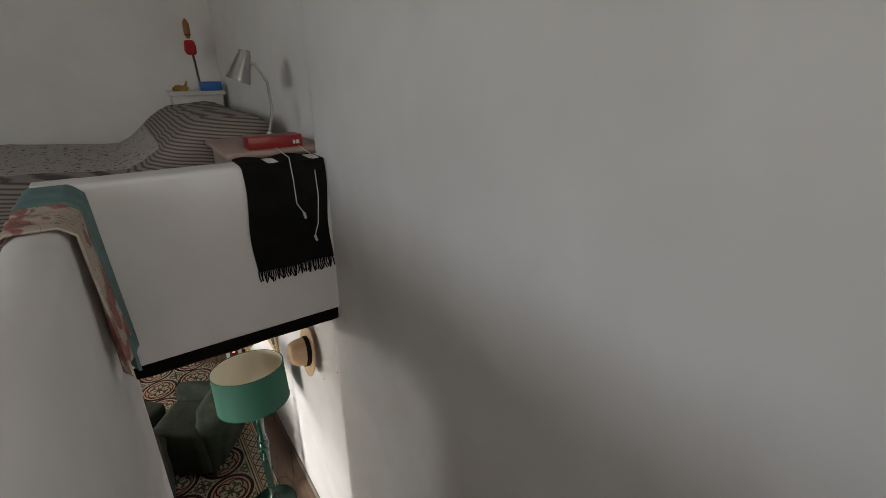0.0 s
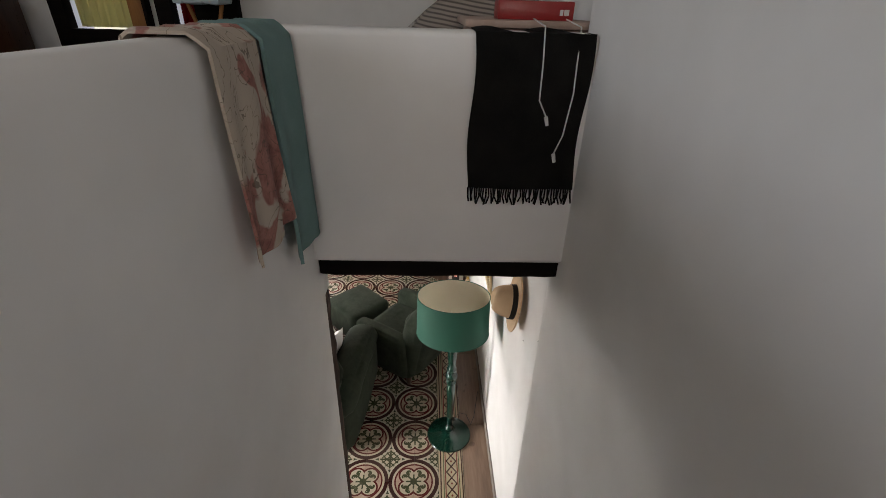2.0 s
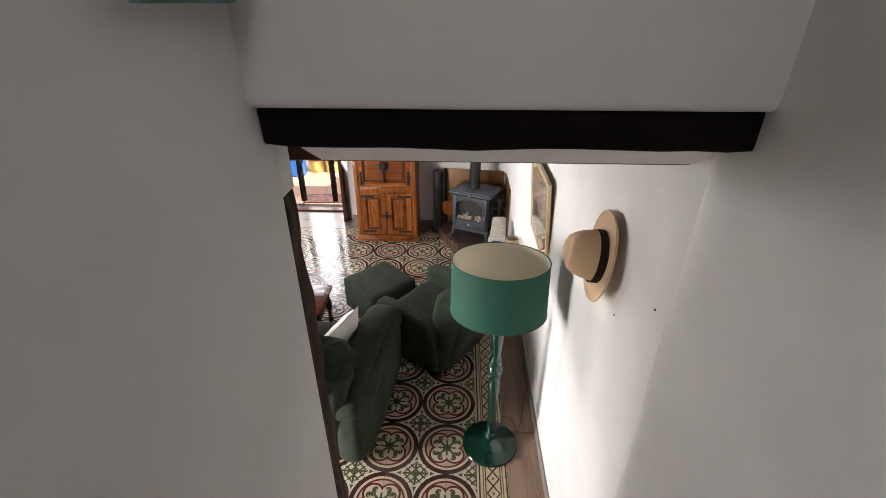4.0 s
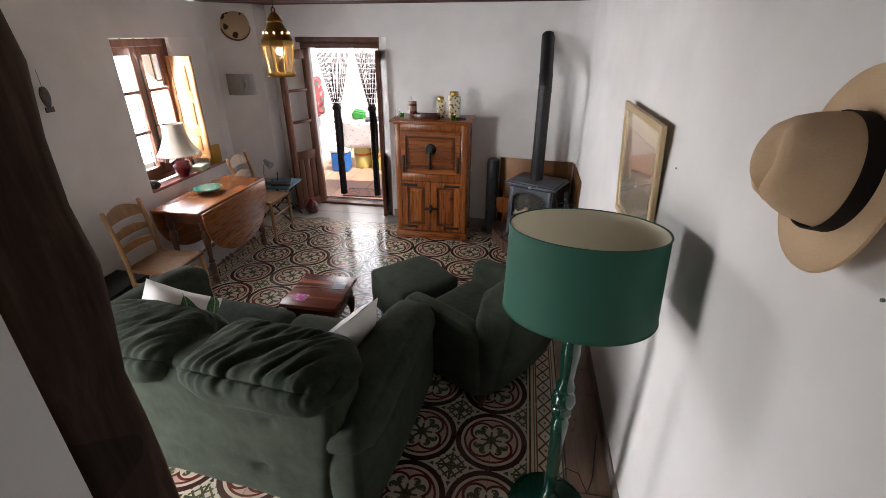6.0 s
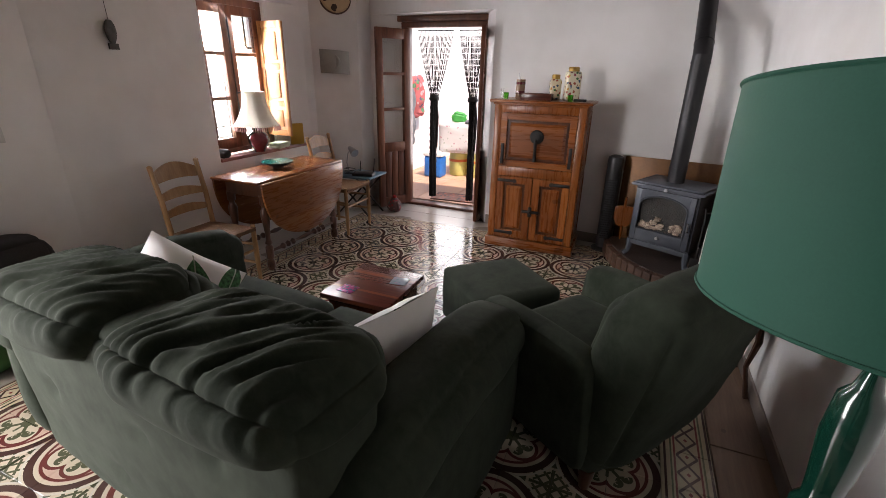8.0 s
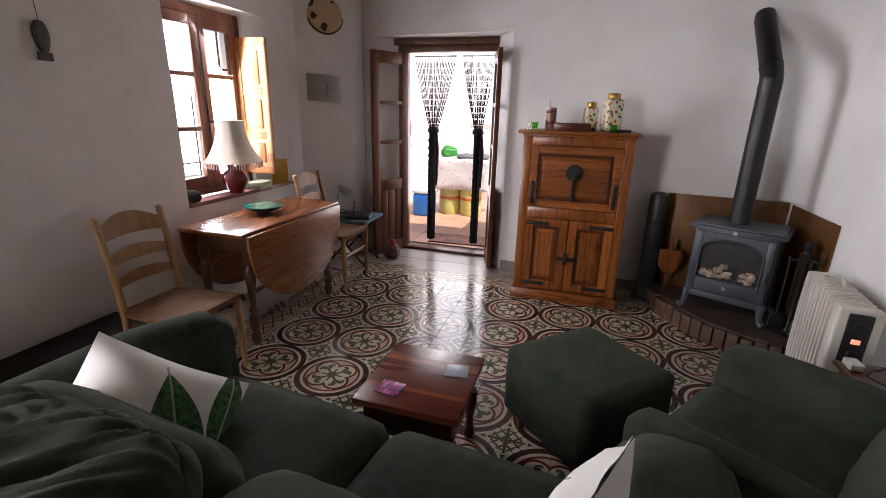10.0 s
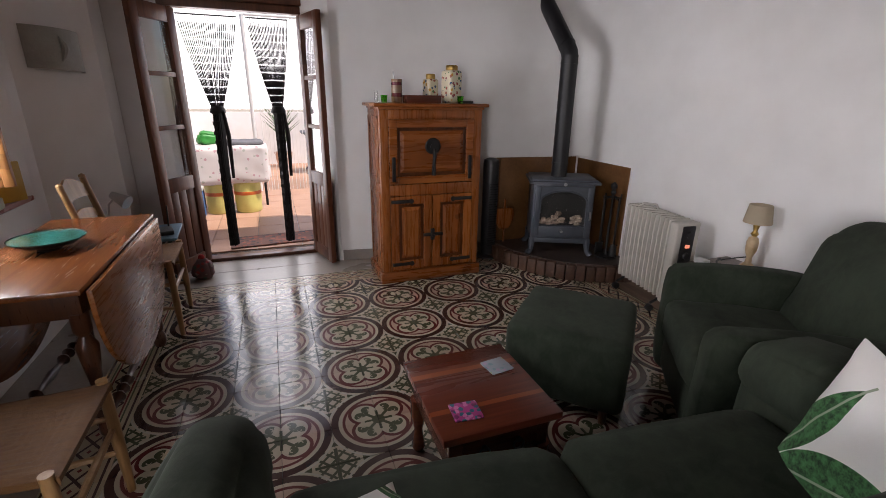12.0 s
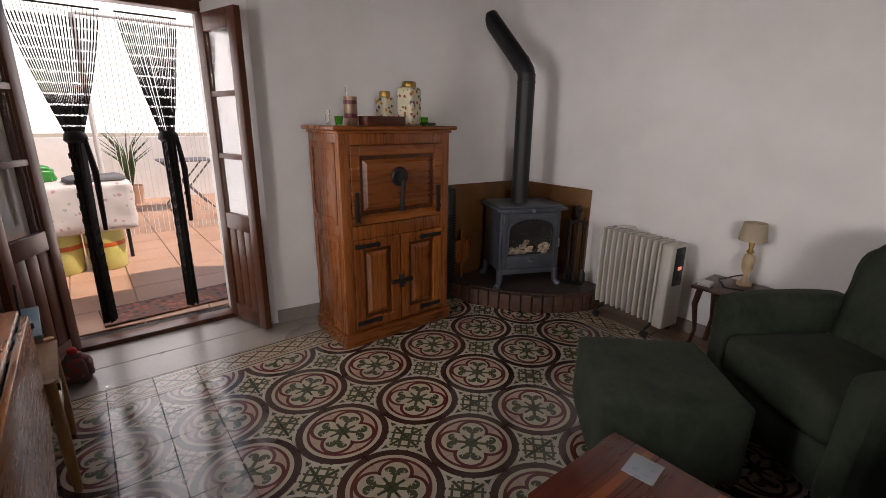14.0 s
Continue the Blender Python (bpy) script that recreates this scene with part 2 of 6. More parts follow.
def ribbed_cover(name):
    """Grey-brown ribbed bedspread with darker cords."""
    n = Nodes(name)
    x, y, z = n.xyz(n.place((1, 1, 1), True))
    w = n.noise(n.place((1, 1, 1), True), 3, 2)
    k = n.m("FRACT", n.m("ADD", n.m("DIVIDE", n.m("ADD", z, n.m("MULTIPLY", x, 0.15)), 0.017), n.m("MULTIPLY", w, 1.2)))
    rib = n.m("ABSOLUTE", n.m("SUBTRACT", k, 0.5))
    col = n.ramp(rib, (0.1, (0.10, 0.085, 0.075)), (0.3, (0.30, 0.26, 0.23)))
    low = n.lt(z, 0.40)
    col = n.mix(low, col, (0.24, 0.20, 0.175))
    col = n.mix(n.any(n.near(z, 0.395, 0.007), n.near(z, 0.20, 0.007)), col, (0.035, 0.028, 0.025))
    top = n.both(n.gt(z, 0.60), n.both(n.gt(y, 0.22), n.lt(x, 1.32)))
    sp = n.gt(n.noise(n.place((1, 1, 1), True), 38, 3, 0.6), 0.60)
    col = n.mix(top, col, n.mix(sp, (0.46, 0.43, 0.40), (0.06, 0.055, 0.055)))
    n.bump(rib, 0.5, 0.006)
    return n.done(col, 0.95)


def floral(name):
    n = Nodes(name)
    v = n.place((1, 1, 1), True)
    a = n.noise(v, 7, 2, 0.4, 1.4)
    b = n.noise(v, 8, 2, 0.4, 2.6)
    petal = n.ramp(n.noise(v, 30, 4, 0.7), (0.3, (0.20, 0.075, 0.062)), (0.7, (0.42, 0.20, 0.165)))
    col = n.mix(n.ramp(a, (0.53, 0.0), (0.57, 1.0)), (0.47, 0.40, 0.33), petal)
    col = n.mix(n.m("MULTIPLY", n.near(b, 0.5, 0.009), 0.7), col, (0.10, 0.075, 0.055))
    n.bump(n.noise(v, 160, 2), 0.2, 0.002)
    return n.done(col, 0.9)


def glass(name, tint=(1, 1, 1), rough=0.02):
    n = Nodes(name)
    return n.done(tint, rough, 0.0, Transmission_Weight=1.0, IOR=1.45)


def glow(name, colour, strength):
    n = Nodes(name)
    return n.done((0.8, 0.8, 0.8), 0.6, 0.0, Emission_Color=colour, Emission_Strength=strength)


WHITE = plaster("lime_plaster", (0.69, 0.675, 0.655), (0.795, 0.785, 0.77))
TILE = roundel_tiles()
EDGE_E = border_tiles("border_tile_east", 1, 0.345, 1)
EDGE_W = border_tiles("border_tile_west", 1, -2.455, -1)
EDGE_N = border_tiles("border_tile_north", 0, 6.395, 1)
EDGE_S = border_tiles("border_tile_south", 0, 2.595, -1)
CEMENT = surface("worn_cement_floor", (0.27, 0.235, 0.20), (0.42, 0.38, 0.33), 2.2, 40, 0.3, 0, 0.06, 0.004, local=False)
GROUT = surface("dark_grout", (0.05, 0.045, 0.04), (0.10, 0.09, 0.08), 8, 90, 0.9, local=False)
PLANK = timber("floor_board_wood", (0.16, 0.10, 0.07), (0.25, 0.165, 0.115), (0.34, 0.24, 0.17), 1, 0.45, 7)
CEIL = timber("ceiling_board_wood", (0.036, 0.008, 0.004), (0.070, 0.016, 0.007), (0.11, 0.028, 0.012), 0, 0.62, 7)
BEAM = timber("old_dark_beam", (0.004, 0.003, 0.0025), (0.007, 0.005, 0.004), (0.012, 0.008, 0.006), 0, 0.85, Specular_IOR_Level=0.12)
POST = timber("old_brown_post", (0.018, 0.009, 0.006), (0.060, 0.034, 0.023), (0.125, 0.078, 0.056), 2, 0.85, 14, Specular_IOR_Level=0.2)
DOORWOOD = timber("stained_door_wood", (0.07, 0.022, 0.010), (0.13, 0.042, 0.018), (0.19, 0.07, 0.03), 2, 0.38)
SHUTTER = timber("golden_shutter_wood", (0.22, 0.085, 0.022), (0.33, 0.14, 0.038), (0.42, 0.20, 0.062), 2, 0.4)
WINWOOD = timber("window_frame_wood", (0.09, 0.030, 0.016), (0.17, 0.058, 0.026), (0.25, 0.095, 0.045), 2, 0.42)
PINE = timber("honey_pine", (0.12, 0.031, 0.007), (0.26, 0.076, 0.015), (0.38, 0.125, 0.027), 2, 0.28, 3.4)
PINE_X = timber("honey_pine_across", (0.12, 0.031, 0.007), (0.26, 0.076, 0.015), (0.38, 0.125, 0.027), 0, 0.28, 3.4)
PANELWOOD = timber("darker_panel_pine", (0.028, 0.007, 0.002), (0.085, 0.022, 0.005), (0.16, 0.045, 0.010), 2, 0.3, 6)
TABLETOP = timber("varnished_table_wood", (0.11, 0.030, 0.008), (0.22, 0.068, 0.018), (0.31, 0.11, 0.032), 1, 0.25, 5)
LEAFWOOD = timber("orange_knotty_wood", (0.15, 0.046, 0.011), (0.28, 0.098, 0.024), (0.37, 0.155, 0.045), 1, 0.28, 5)
TABLEDARK = timber("dark_table_frame_wood", (0.035, 0.012, 0.006), (0.075, 0.027, 0.012), (0.12, 0.045, 0.02), 2, 0.3)
ROSEWOOD = timber("red_brown_hardwood", (0.045, 0.011, 0.006), (0.11, 0.026, 0.012), (0.20, 0.055, 0.022), 0, 0.24, 5)
BEECH = timber("pale_chair_wood", (0.22, 0.115, 0.042), (0.34, 0.19, 0.075), (0.44, 0.265, 0.12), 2, 0.45, 9, knots=False)
PINKWOOD = surface("faded_pink_wood", (0.34, 0.24, 0.20), (0.45, 0.34, 0.29), 5, 60, 0.6)
RUSH = surface("woven_rush", (0.11, 0.045, 0.012), (0.22, 0.105, 0.034), 14, 120, 0.7, 0, 0.6, 0.006, (1, 6, 1))
VELVET = velvet("dark_green_velvet", (0.015, 0.021, 0.0135), (0.036, 0.046, 0.032))
SHADE = surface("green_lampshade_cloth", (0.005, 0.070, 0.043), (0.009, 0.092, 0.058), 3, 260, 0.75, 0, 0.15, 0.001)
CREAM = surface("cream_shade_lining", (0.68, 0.63, 0.48), (0.75, 0.70, 0.55), 4, 120, 0.8, 0, 0.1, 0.001)
GREENGLAZE = surface("dark_green_glaze", (0.0015, 0.018, 0.012), (0.004, 0.042, 0.026), 8, 60, 0.14, 0, 0.05, 0.002, Coat_Weight=0.6)
STRAW = surface("straw_hat_weave", (0.56, 0.38, 0.22), (0.70, 0.50, 0.32), 5, 240, 0.75, 0, 0.4, 0.002)
RIBBON = surface("black_ribbon", (0.007, 0.0055, 0.005), (0.014, 0.011, 0.010), 20, 200, 0.7, Specular_IOR_Level=0.25)
IRON = surface("black_iron", (0.010, 0.010, 0.010), (0.026, 0.025, 0.024), 12, 90, 0.5, 0.4, 0.3, 0.002)
STOVE = surface("grey_stove_enamel", (0.05, 0.058, 0.072), (0.085, 0.096, 0.115), 9, 110, 0.42, 0.2, 0.15, 0.002)
FLUE = surface("matt_black_flue", (0.014, 0.014, 0.016), (0.028, 0.028, 0.030), 6, 90, 0.45, 0.3, 0.1, 0.002)
BRASS = surface("aged_brass", (0.36, 0.22, 0.06), (0.58, 0.38, 0.12), 20, 90, 0.35, 1.0, 0.2, 0.002)
BRICK = surface("hearth_brick", (0.055, 0.026, 0.016), (0.13, 0.064, 0.036), 12, 70, 0.6, 0, 0.5, 0.006)
STONE = surface("dark_hearth_stone", (0.035, 0.026, 0.023), (0.09, 0.065, 0.055), 10, 60, 0.4, 0, 0.4, 0.006)
COPPER = surface("browned_copper_sheet", (0.105, 0.044, 0.014), (0.24, 0.11, 0.034), 4, 50, 0.4, 0.35, 0.15, 0.004)
ENAMEL = surface("cream_radiator_enamel", (0.52, 0.49, 0.43), (0.62, 0.59, 0.53), 4, 90, 0.4, 0, 0.05, 0.001)
BLACKPLASTIC = surface("black_plastic", (0.012, 0.012, 0.013), (0.022, 0.022, 0.024), 9, 150, 0.4)
WHITEPLASTIC = surface("white_plastic", (0.62, 0.62, 0.60), (0.70, 0.70, 0.68), 9, 150, 0.4)
PAPER = surface("white_paper", (0.66, 0.65, 0.62), (0.74, 0.73, 0.70), 9, 150, 0.8)
OXBLOOD = surface("oxblood_glaze", (0.075, 0.004, 0.010), (0.16, 0.012, 0.02), 7, 50, 0.12, 0, 0.05, 0.002, Coat_Weight=0.7)
SILK = surface("ivory_silk_shade", (0.60, 0.55, 0.45), (0.70, 0.65, 0.55), 5, 180, 0.75)
TURQ = surface("turquoise_glaze", (0.006, 0.085, 0.070), (0.012, 0.17, 0.135), 9, 60, 0.15)
SILLTILE = surface("red_sill_tile", (0.20, 0.07, 0.06), (0.33, 0.15, 0.13), 6, 60, 0.3)
TERRACOTTA = surface("terracotta_paving", (0.40, 0.22, 0.14), (0.52, 0.32, 0.22), 3, 60, 0.5, 0, 0.2, 0.004, local=False)
CHROME = surface("brushed_steel", (0.42, 0.42, 0.42), (0.55, 0.55, 0.56), 9, 200, 0.32, 1.0, 0.05, 0.001)
BLUEPAINT = surface("blue_grey_paint", (0.05, 0.12, 0.17), (0.09, 0.18, 0.24), 9, 90, 0.5)
BLUE = surface("blue_plastic", (0.012, 0.10, 0.36), (0.02, 0.16, 0.50), 6, 90, 0.35)
REDBOX = surface("glossy_red_card", (0.22, 0.010, 0.012), (0.34, 0.02, 0.02), 6, 90, 0.35)
YELLOW = surface("mustard_card", (0.45, 0.26, 0.02), (0.58, 0.36, 0.03), 6, 90, 0.5)
OCHRE = surface("bottle_yellow_paint", (0.50, 0.46, 0.12), (0.62, 0.58, 0.20), 6, 90, 0.45)
ORANGE = surface("orange_paint", (0.50, 0.10, 0.02), (0.68, 0.17, 0.03), 6, 90, 0.45)
TEAL = surface("teal_wool", (0.105, 0.19, 0.19), (0.165, 0.27, 0.265), 7, 240, 0.95, 0, 0.4, 0.002)
BLACKWOOL = surface("black_wool", (0.006, 0.006, 0.006), (0.016, 0.015, 0.014), 12, 260, 0.95, 0, 0.5, 0.003, Specular_IOR_Level=0.08)
DARKCLOTH = surface("dark_cloth", (0.010, 0.009, 0.009), (0.03, 0.026, 0.024), 6, 160, 0.95)
GREYCLOTH = surface("grey_cloth", (0.10, 0.10, 0.11), (0.20, 0.20, 0.21), 6, 160, 0.95)
BROWNCLOTH = surface("brown_canvas", (0.08, 0.055, 0.04), (0.16, 0.11, 0.08), 6, 160, 0.95)
REDCLOTH = surface("red_cloth", (0.36, 0.016, 0.02), (0.55, 0.035, 0.03), 6, 160, 0.9)
GREENPLASTIC = surface("bright_green_plastic", (0.02, 0.20, 0.03), (0.04, 0.32, 0.05), 6, 160, 0.4)
SCONCE = surface("grey_ceramic", (0.29, 0.295, 0.27), (0.40, 0.405, 0.375), 8, 80, 0.35)
HIDE = spotted("spotted_hide", (0.55, 0.40, 0.24), [(0.05, 0.022, 0.012), (0.09, 0.035, 0.018)], 9, 0.25, 0.8)
BUTTERFLY = spotted("cream_ware_with_motifs", (0.66, 0.60, 0.43), [(0.30, 0.05, 0.02), (0.02, 0.06, 0.12), (0.50, 0.25, 0.02), (0.05, 0.14, 0.04), (0.22, 0.04, 0.05)], 34, 0.34)
OILCLOTH = spotted("flowered_oilcloth", (0.62, 0.58, 0.56), [(0.5, 0.3, 0.32), (0.4, 0.42, 0.36)], 16, 0.22, 0.5)
RUGPRINT = spotted("brown_woven_mat", (0.16, 0.08, 0.06), [(0.30, 0.10, 0.06), (0.06, 0.05, 0.05)], 20, 0.4, 0.95)
LEAVES = leaf_print("leaf_printed_linen")
BEDCOVER = ribbed_cover("ribbed_bedspread")
FLORAL = floral("floral_scarf")
PANE = glass("window_glass")
FIREGLASS = glass("stove_glass", (0.9, 0.88, 0.85), 0.03)
GREENGLASS = glass("green_glass", (0.25, 0.75, 0.12), 0.03)
EMBER = surface("charred_logs", (0.07, 0.04, 0.028), (0.46, 0.38, 0.30), 22, 60, 0.9, 0, 0.6, 0.01)
LANTERNGLASS = glass("amber_lantern_glass", (1.0, 0.86, 0.62), 0.12)
BULB = glow("lit_bulb", (1.0, 0.78, 0.42), 22.0)
HAZE = glow("bright_hazy_sky", (1.0, 0.99, 0.97), 0.75)


def gauze(name, colour):
    """Thin curtain cloth that lets daylight through."""
    n = Nodes(name)
    tr = n.t.nodes.new("ShaderNodeBsdfTranslucent")
    tr.inputs[0].default_value = (*colour, 1)
    mx = n.t.nodes.new("ShaderNodeMixShader")
    mx.inputs[0].default_value = 0.6
    out = n.t.nodes["Material Output"]
    n.done(colour, 0.9)
    n.bump(n.noise(n.place((1, 1, 1), True), 300, 2), 0.2, 0.001)
    n.t.links.new(n.b.outputs[0], mx.inputs[1])
    n.t.links.new(tr.outputs[0], mx.inputs[2])
    n.t.links.new(mx.outputs[0], out.inputs[0])
    return n.mat


YELLOWGAUZE = gauze("thin_yellow_curtain", (0.52, 0.48, 0.27))
REDGAUZE = gauze("thin_red_curtain", (0.22, 0.012, 0.016))

# ---- mesh building ----


class Shape:
    """Collects simple solids into one mesh."""

    def __init__(self):
        self.bm = bmesh.new()

    def _move(self, verts, m):
        bmesh.ops.transform(self.bm, matrix=m, verts=verts)

    def box(self, x0, x1, y0, y1, z0, z1, bevel=0.0, seg=2, m=None):
        vs = bmesh.ops.create_cube(self.bm, size=1.0)["verts"]
        self._move(vs, Matrix.Translation(((x0 + x1) / 2, (y0 + y1) / 2, (z0 + z1) / 2)) @ Matrix.Diagonal((x1 - x0, y1 - y0, z1 - z0, 1)))
        if bevel:
            es = {e for v in vs for e in v.link_edges}
            out = bmesh.ops.bevel(self.bm, geom=list(es), offset=bevel, segments=seg, profile=0.5, affect="EDGES")
            vs = list({v for f in out["faces"] for v in f.verts} | {v for v in vs if v.is_valid})
        if m is not None:
            self._move(vs, m)
        return self

    def prism(self, pts, z0, z1, bevel=0.0, m=None):
        lo = [self.bm.verts.new((x, y, z0)) for x, y in pts]
        hi = [self.bm.verts.new((x, y, z1)) for x, y in pts]
        fs = [self.bm.faces.new(lo[::-1]), self.bm.faces.new(hi)]
        for i in range(len(pts)):
            j = (i + 1) % len(pts)
            fs.append(self.bm.faces.new((lo[i], lo[j], hi[j], hi[i])))
        bmesh.ops.recalc_face_normals(self.bm, faces=fs)
        vs = lo + hi
        if bevel:
            es = {e for f in fs for e in f.edges}
            out = bmesh.ops.bevel(self.bm, geom=list(es), offset=bevel, segments=2, profile=0.5, affect="EDGES")
            vs = list({v for f in out["faces"] for v in f.verts} | {v for v in vs if v.is_valid})
        if m is not None:
            self._move(vs, m)
        return self

    def rod(self, p0, p1, r0, r1=None, seg=12):
        p0, p1 = Vector(p0), Vector(p1)
        r1 = r0 if r1 is None else r1
        vs = bmesh.ops.create_cone(self.bm, cap_ends=True, segments=seg, radius1=r0, radius2=r1, depth=(p1 - p0).length)["verts"]
        self._move(vs, Matrix.Translation((p0 + p1) / 2) @ (p1 - p0).to_track_quat("Z", "Y").to_matrix().to_4x4())
        return self

    def tube(self, pts, r, seg=8):
        """A bent rod through the points; r: a radius, or one for each point."""
        pts = [Vector(p) for p in pts]
        rr = r if isinstance(r, (list, tuple)) else [r] * len(pts)
        rings, up = [], None
        for i, p in enumerate(pts):
            d = (pts[min(i + 1, len(pts) - 1)] - pts[max(i - 1, 0)]).normalized()
            side = d.orthogonal().normalized() if up is None else (up - d * up.dot(d)).normalized()
            up, other = side, d.cross(side)
            rings.append([self.bm.verts.new(p + rr[i] * (math.cos(a) * side + math.sin(a) * other)) for a in [2 * math.pi * k / seg for k in range(seg)]])
        for a, b in zip(rings, rings[1:]):
            for k in range(seg):
                self.bm.faces.new((a[k], a[(k + 1) % seg], b[(k + 1) % seg], b[k]))
        self.bm.faces.new(rings[0][::-1])
        self.bm.faces.new(rings[-1])
        return self

    def lathe(self, prof, seg=24, at=(0, 0, 0), wobble=None, closed=False):
        """prof: (radius, height) from bottom to top, turned about z."""
        rings = []
        for r, z in prof:
            rings.append([self.bm.verts.new((at[0] + r * (wobble(a, z) if wobble else 1) * math.cos(a), at[1] + r * (wobble(a, z) if wobble else 1) * math.sin(a), at[2] + z)) for a in [2 * math.pi * k / seg for k in range(seg)]])
        for a, b in zip(rings, rings[1:]):
            for k in range(seg):
                self.bm.faces.new((a[k], a[(k + 1) % seg], b[(k + 1) % seg], b[k]))
        if closed:
            for k in range(seg):
                self.bm.faces.new((rings[-1][k], rings[-1][(k + 1) % seg], rings[0][(k + 1) % seg], rings[0][k]))
        else:
            self.bm.faces.new(rings[0][::-1])
            self.bm.faces.new(rings[-1])
        return self

    def soft(self, x0, x1, y0, y1, z0, z1, r=0.06, cuts=10, puff=0.0, rough=0.0, freq=6.0, bend=None, dents=(), crease=None):
        """An upholstered block: rounded edges, swollen faces and folds."""
        start = len(self.bm.verts)
        vs = bmesh.ops.create_cube(self.bm, size=1.0)["verts"]
        es = list({e for v in vs for e in v.link_edges})
        bmesh.ops.subdivide_edges(self.bm, edges=es, cuts=cuts, use_grid_fill=True)
        self.bm.verts.ensure_lookup_table()
        c = Vector(((x0 + x1) / 2, (y0 + y1) / 2, (z0 + z1) / 2))
        h = Vector((abs(x1 - x0) / 2, abs(y1 - y0) / 2, abs(z1 - z0) / 2))
        r = min(r, *(0.98 * k for k in h))
        for v in list(self.bm.verts)[start:]:
            u = v.co * 2
            p = Vector(math.copysign(abs(u[i]) ** 0.8, u[i]) * h[i] for i in range(3))
            core = Vector(max(-(h[i] - r), min(h[i] - r, p[i])) for i in range(3))
            d = p - core
            n = d.normalized() if d.length > 1e-6 else Vector((0, 0, 1))
            q = core + n * r if d.length > 1e-6 else p
            far = max(range(3), key=lambda i: abs(u[i]))
            swell = 1.0
            for i in range(3):
                if i != far:
                    swell *= max(0.0, math.cos(u[i] * math.pi / 2)) ** 0.6
            q += n * puff * swell
            w = c + q
            if rough:
                q += n * rough * (noise.noise(w * freq) + 0.5 * noise.noise(w * freq * 2.3))
            if crease:
                q += n * crease(c + q)
            w = c + q
            for px, pz, size, deep in dents:
                k = math.exp(-((w.x - px) ** 2 + (w.z - pz) ** 2) / size ** 2)
                if q.y < 0:
                    w.y += deep * k
            v.co = bend(w) if bend else w
        return self

    def sheet(self, f, nu, nv, thick=0.004):
        """A cloth: f(u, v) gives its points, u and v from 0 to 1; it gets a back and edges."""
        g = [[Vector(f(i / nu, j / nv)) for j in range(nv + 1)] for i in range(nu + 1)]
        front, back = [], []
        for i in range(nu + 1):
            fr, bk = [], []
            for j in range(nv + 1):
                du = g[min(i + 1, nu)][j] - g[max(i - 1, 0)][j]
                dv = g[i][min(j + 1, nv)] - g[i][max(j - 1, 0)]
                n = du.cross(dv).normalized() * thick
                fr.append(self.bm.verts.new(g[i][j]))
                bk.append(self.bm.verts.new(g[i][j] - n))
            front.append(fr)
            back.append(bk)
        nf = self.bm.faces.new
        for i in range(nu):
            for j in range(nv):
                nf((front[i][j], front[i + 1][j], front[i + 1][j + 1], front[i][j + 1]))
                nf((back[i][j], back[i][j + 1], back[i + 1][j + 1], back[i + 1][j]))
        for i in range(nu):
            nf((front[i][0], back[i][0], back[i + 1][0], front[i + 1][0]))
            nf((front[i][nv], front[i + 1][nv], back[i + 1][nv], back[i][nv]))
        for j in range(nv):
            nf((front[0][j], front[0][j + 1], back[0][j + 1], back[0][j]))
            nf((front[nu][j], back[nu][j], back[nu][j + 1], front[nu][j + 1]))
        return self

    def mesh(self, name, mat, smooth=True):
        me = bpy.data.meshes.new(name)
        self.bm.to_mesh(me)
        self.bm.free()
        me.materials.append(mat)
        if smooth:
            me.polygons.foreach_set("use_smooth", [True] * len(me.polygons))
            if mat is not VELVET:
                me.set_sharp_from_angle(angle=radians(42))
        return me


def thing(name, label, category, x=0, y=0, z=0, rz=0, group="", rx=0, ry=0):
    e = new(name)
    e.empty_display_size = 0.1
    e.matrix_basis = pose(x, y, z, rx, ry, rz)
    return tagged(e, label, category, group)


def part(parent, name, shape, mat, label="", at=None, smooth=True):
    ob = new(name, shape.mesh(name, mat, smooth))
    ob.parent = parent
    if at is not None:
        ob.matrix_basis = at
    return tagged(ob, label)


def pieces(parent, name, shape, mat, label=""):
    """Each separate solid of the shape becomes a part of its own."""
    left = set(shape.bm.verts)
    while left:
        todo, seen = [next(iter(left))], set()
        while todo:
            v = todo.pop()
            if v in seen:
                continue
            seen.add(v)
            todo += [e.other_vert(v) for e in v.link_edges if e.other_vert(v) not in seen]
        left -= seen
        s = Shape()
        m = {v: s.bm.verts.new(v.co) for v in sorted(seen, key=lambda v: tuple(v.co))}
        for f in {f for v in seen for f in v.link_faces}:
            s.bm.faces.new([m[v] for v in f.verts])
        bmesh.ops.recalc_face_normals(s.bm, faces=s.bm.faces)
        part(parent, name, s, mat, label)
    shape.bm.free()


def single(name, shape, mat, label, category, at=None, group="", kind="", smooth=True):
    """A thing of one mesh."""
    ob = new(name, shape.mesh(name, mat, smooth))
    if at is not None:
        ob.matrix_basis = at
    return tagged(ob, label, category, group, kind)


def setting(name, shape, mat, label, smooth=False):
    ob = new(name, shape.mesh(name, mat, smooth))
    return tagged(ob, label, "", "", "structure")


# ---- structure: lower room ----
EAST, WEST, CEILZ, UP = 0.775, -3.05, 2.345, 2.5


def north(x):
    """The north wall runs a little askew."""
    return 6.86 - 0.125 * (x + 1.3)


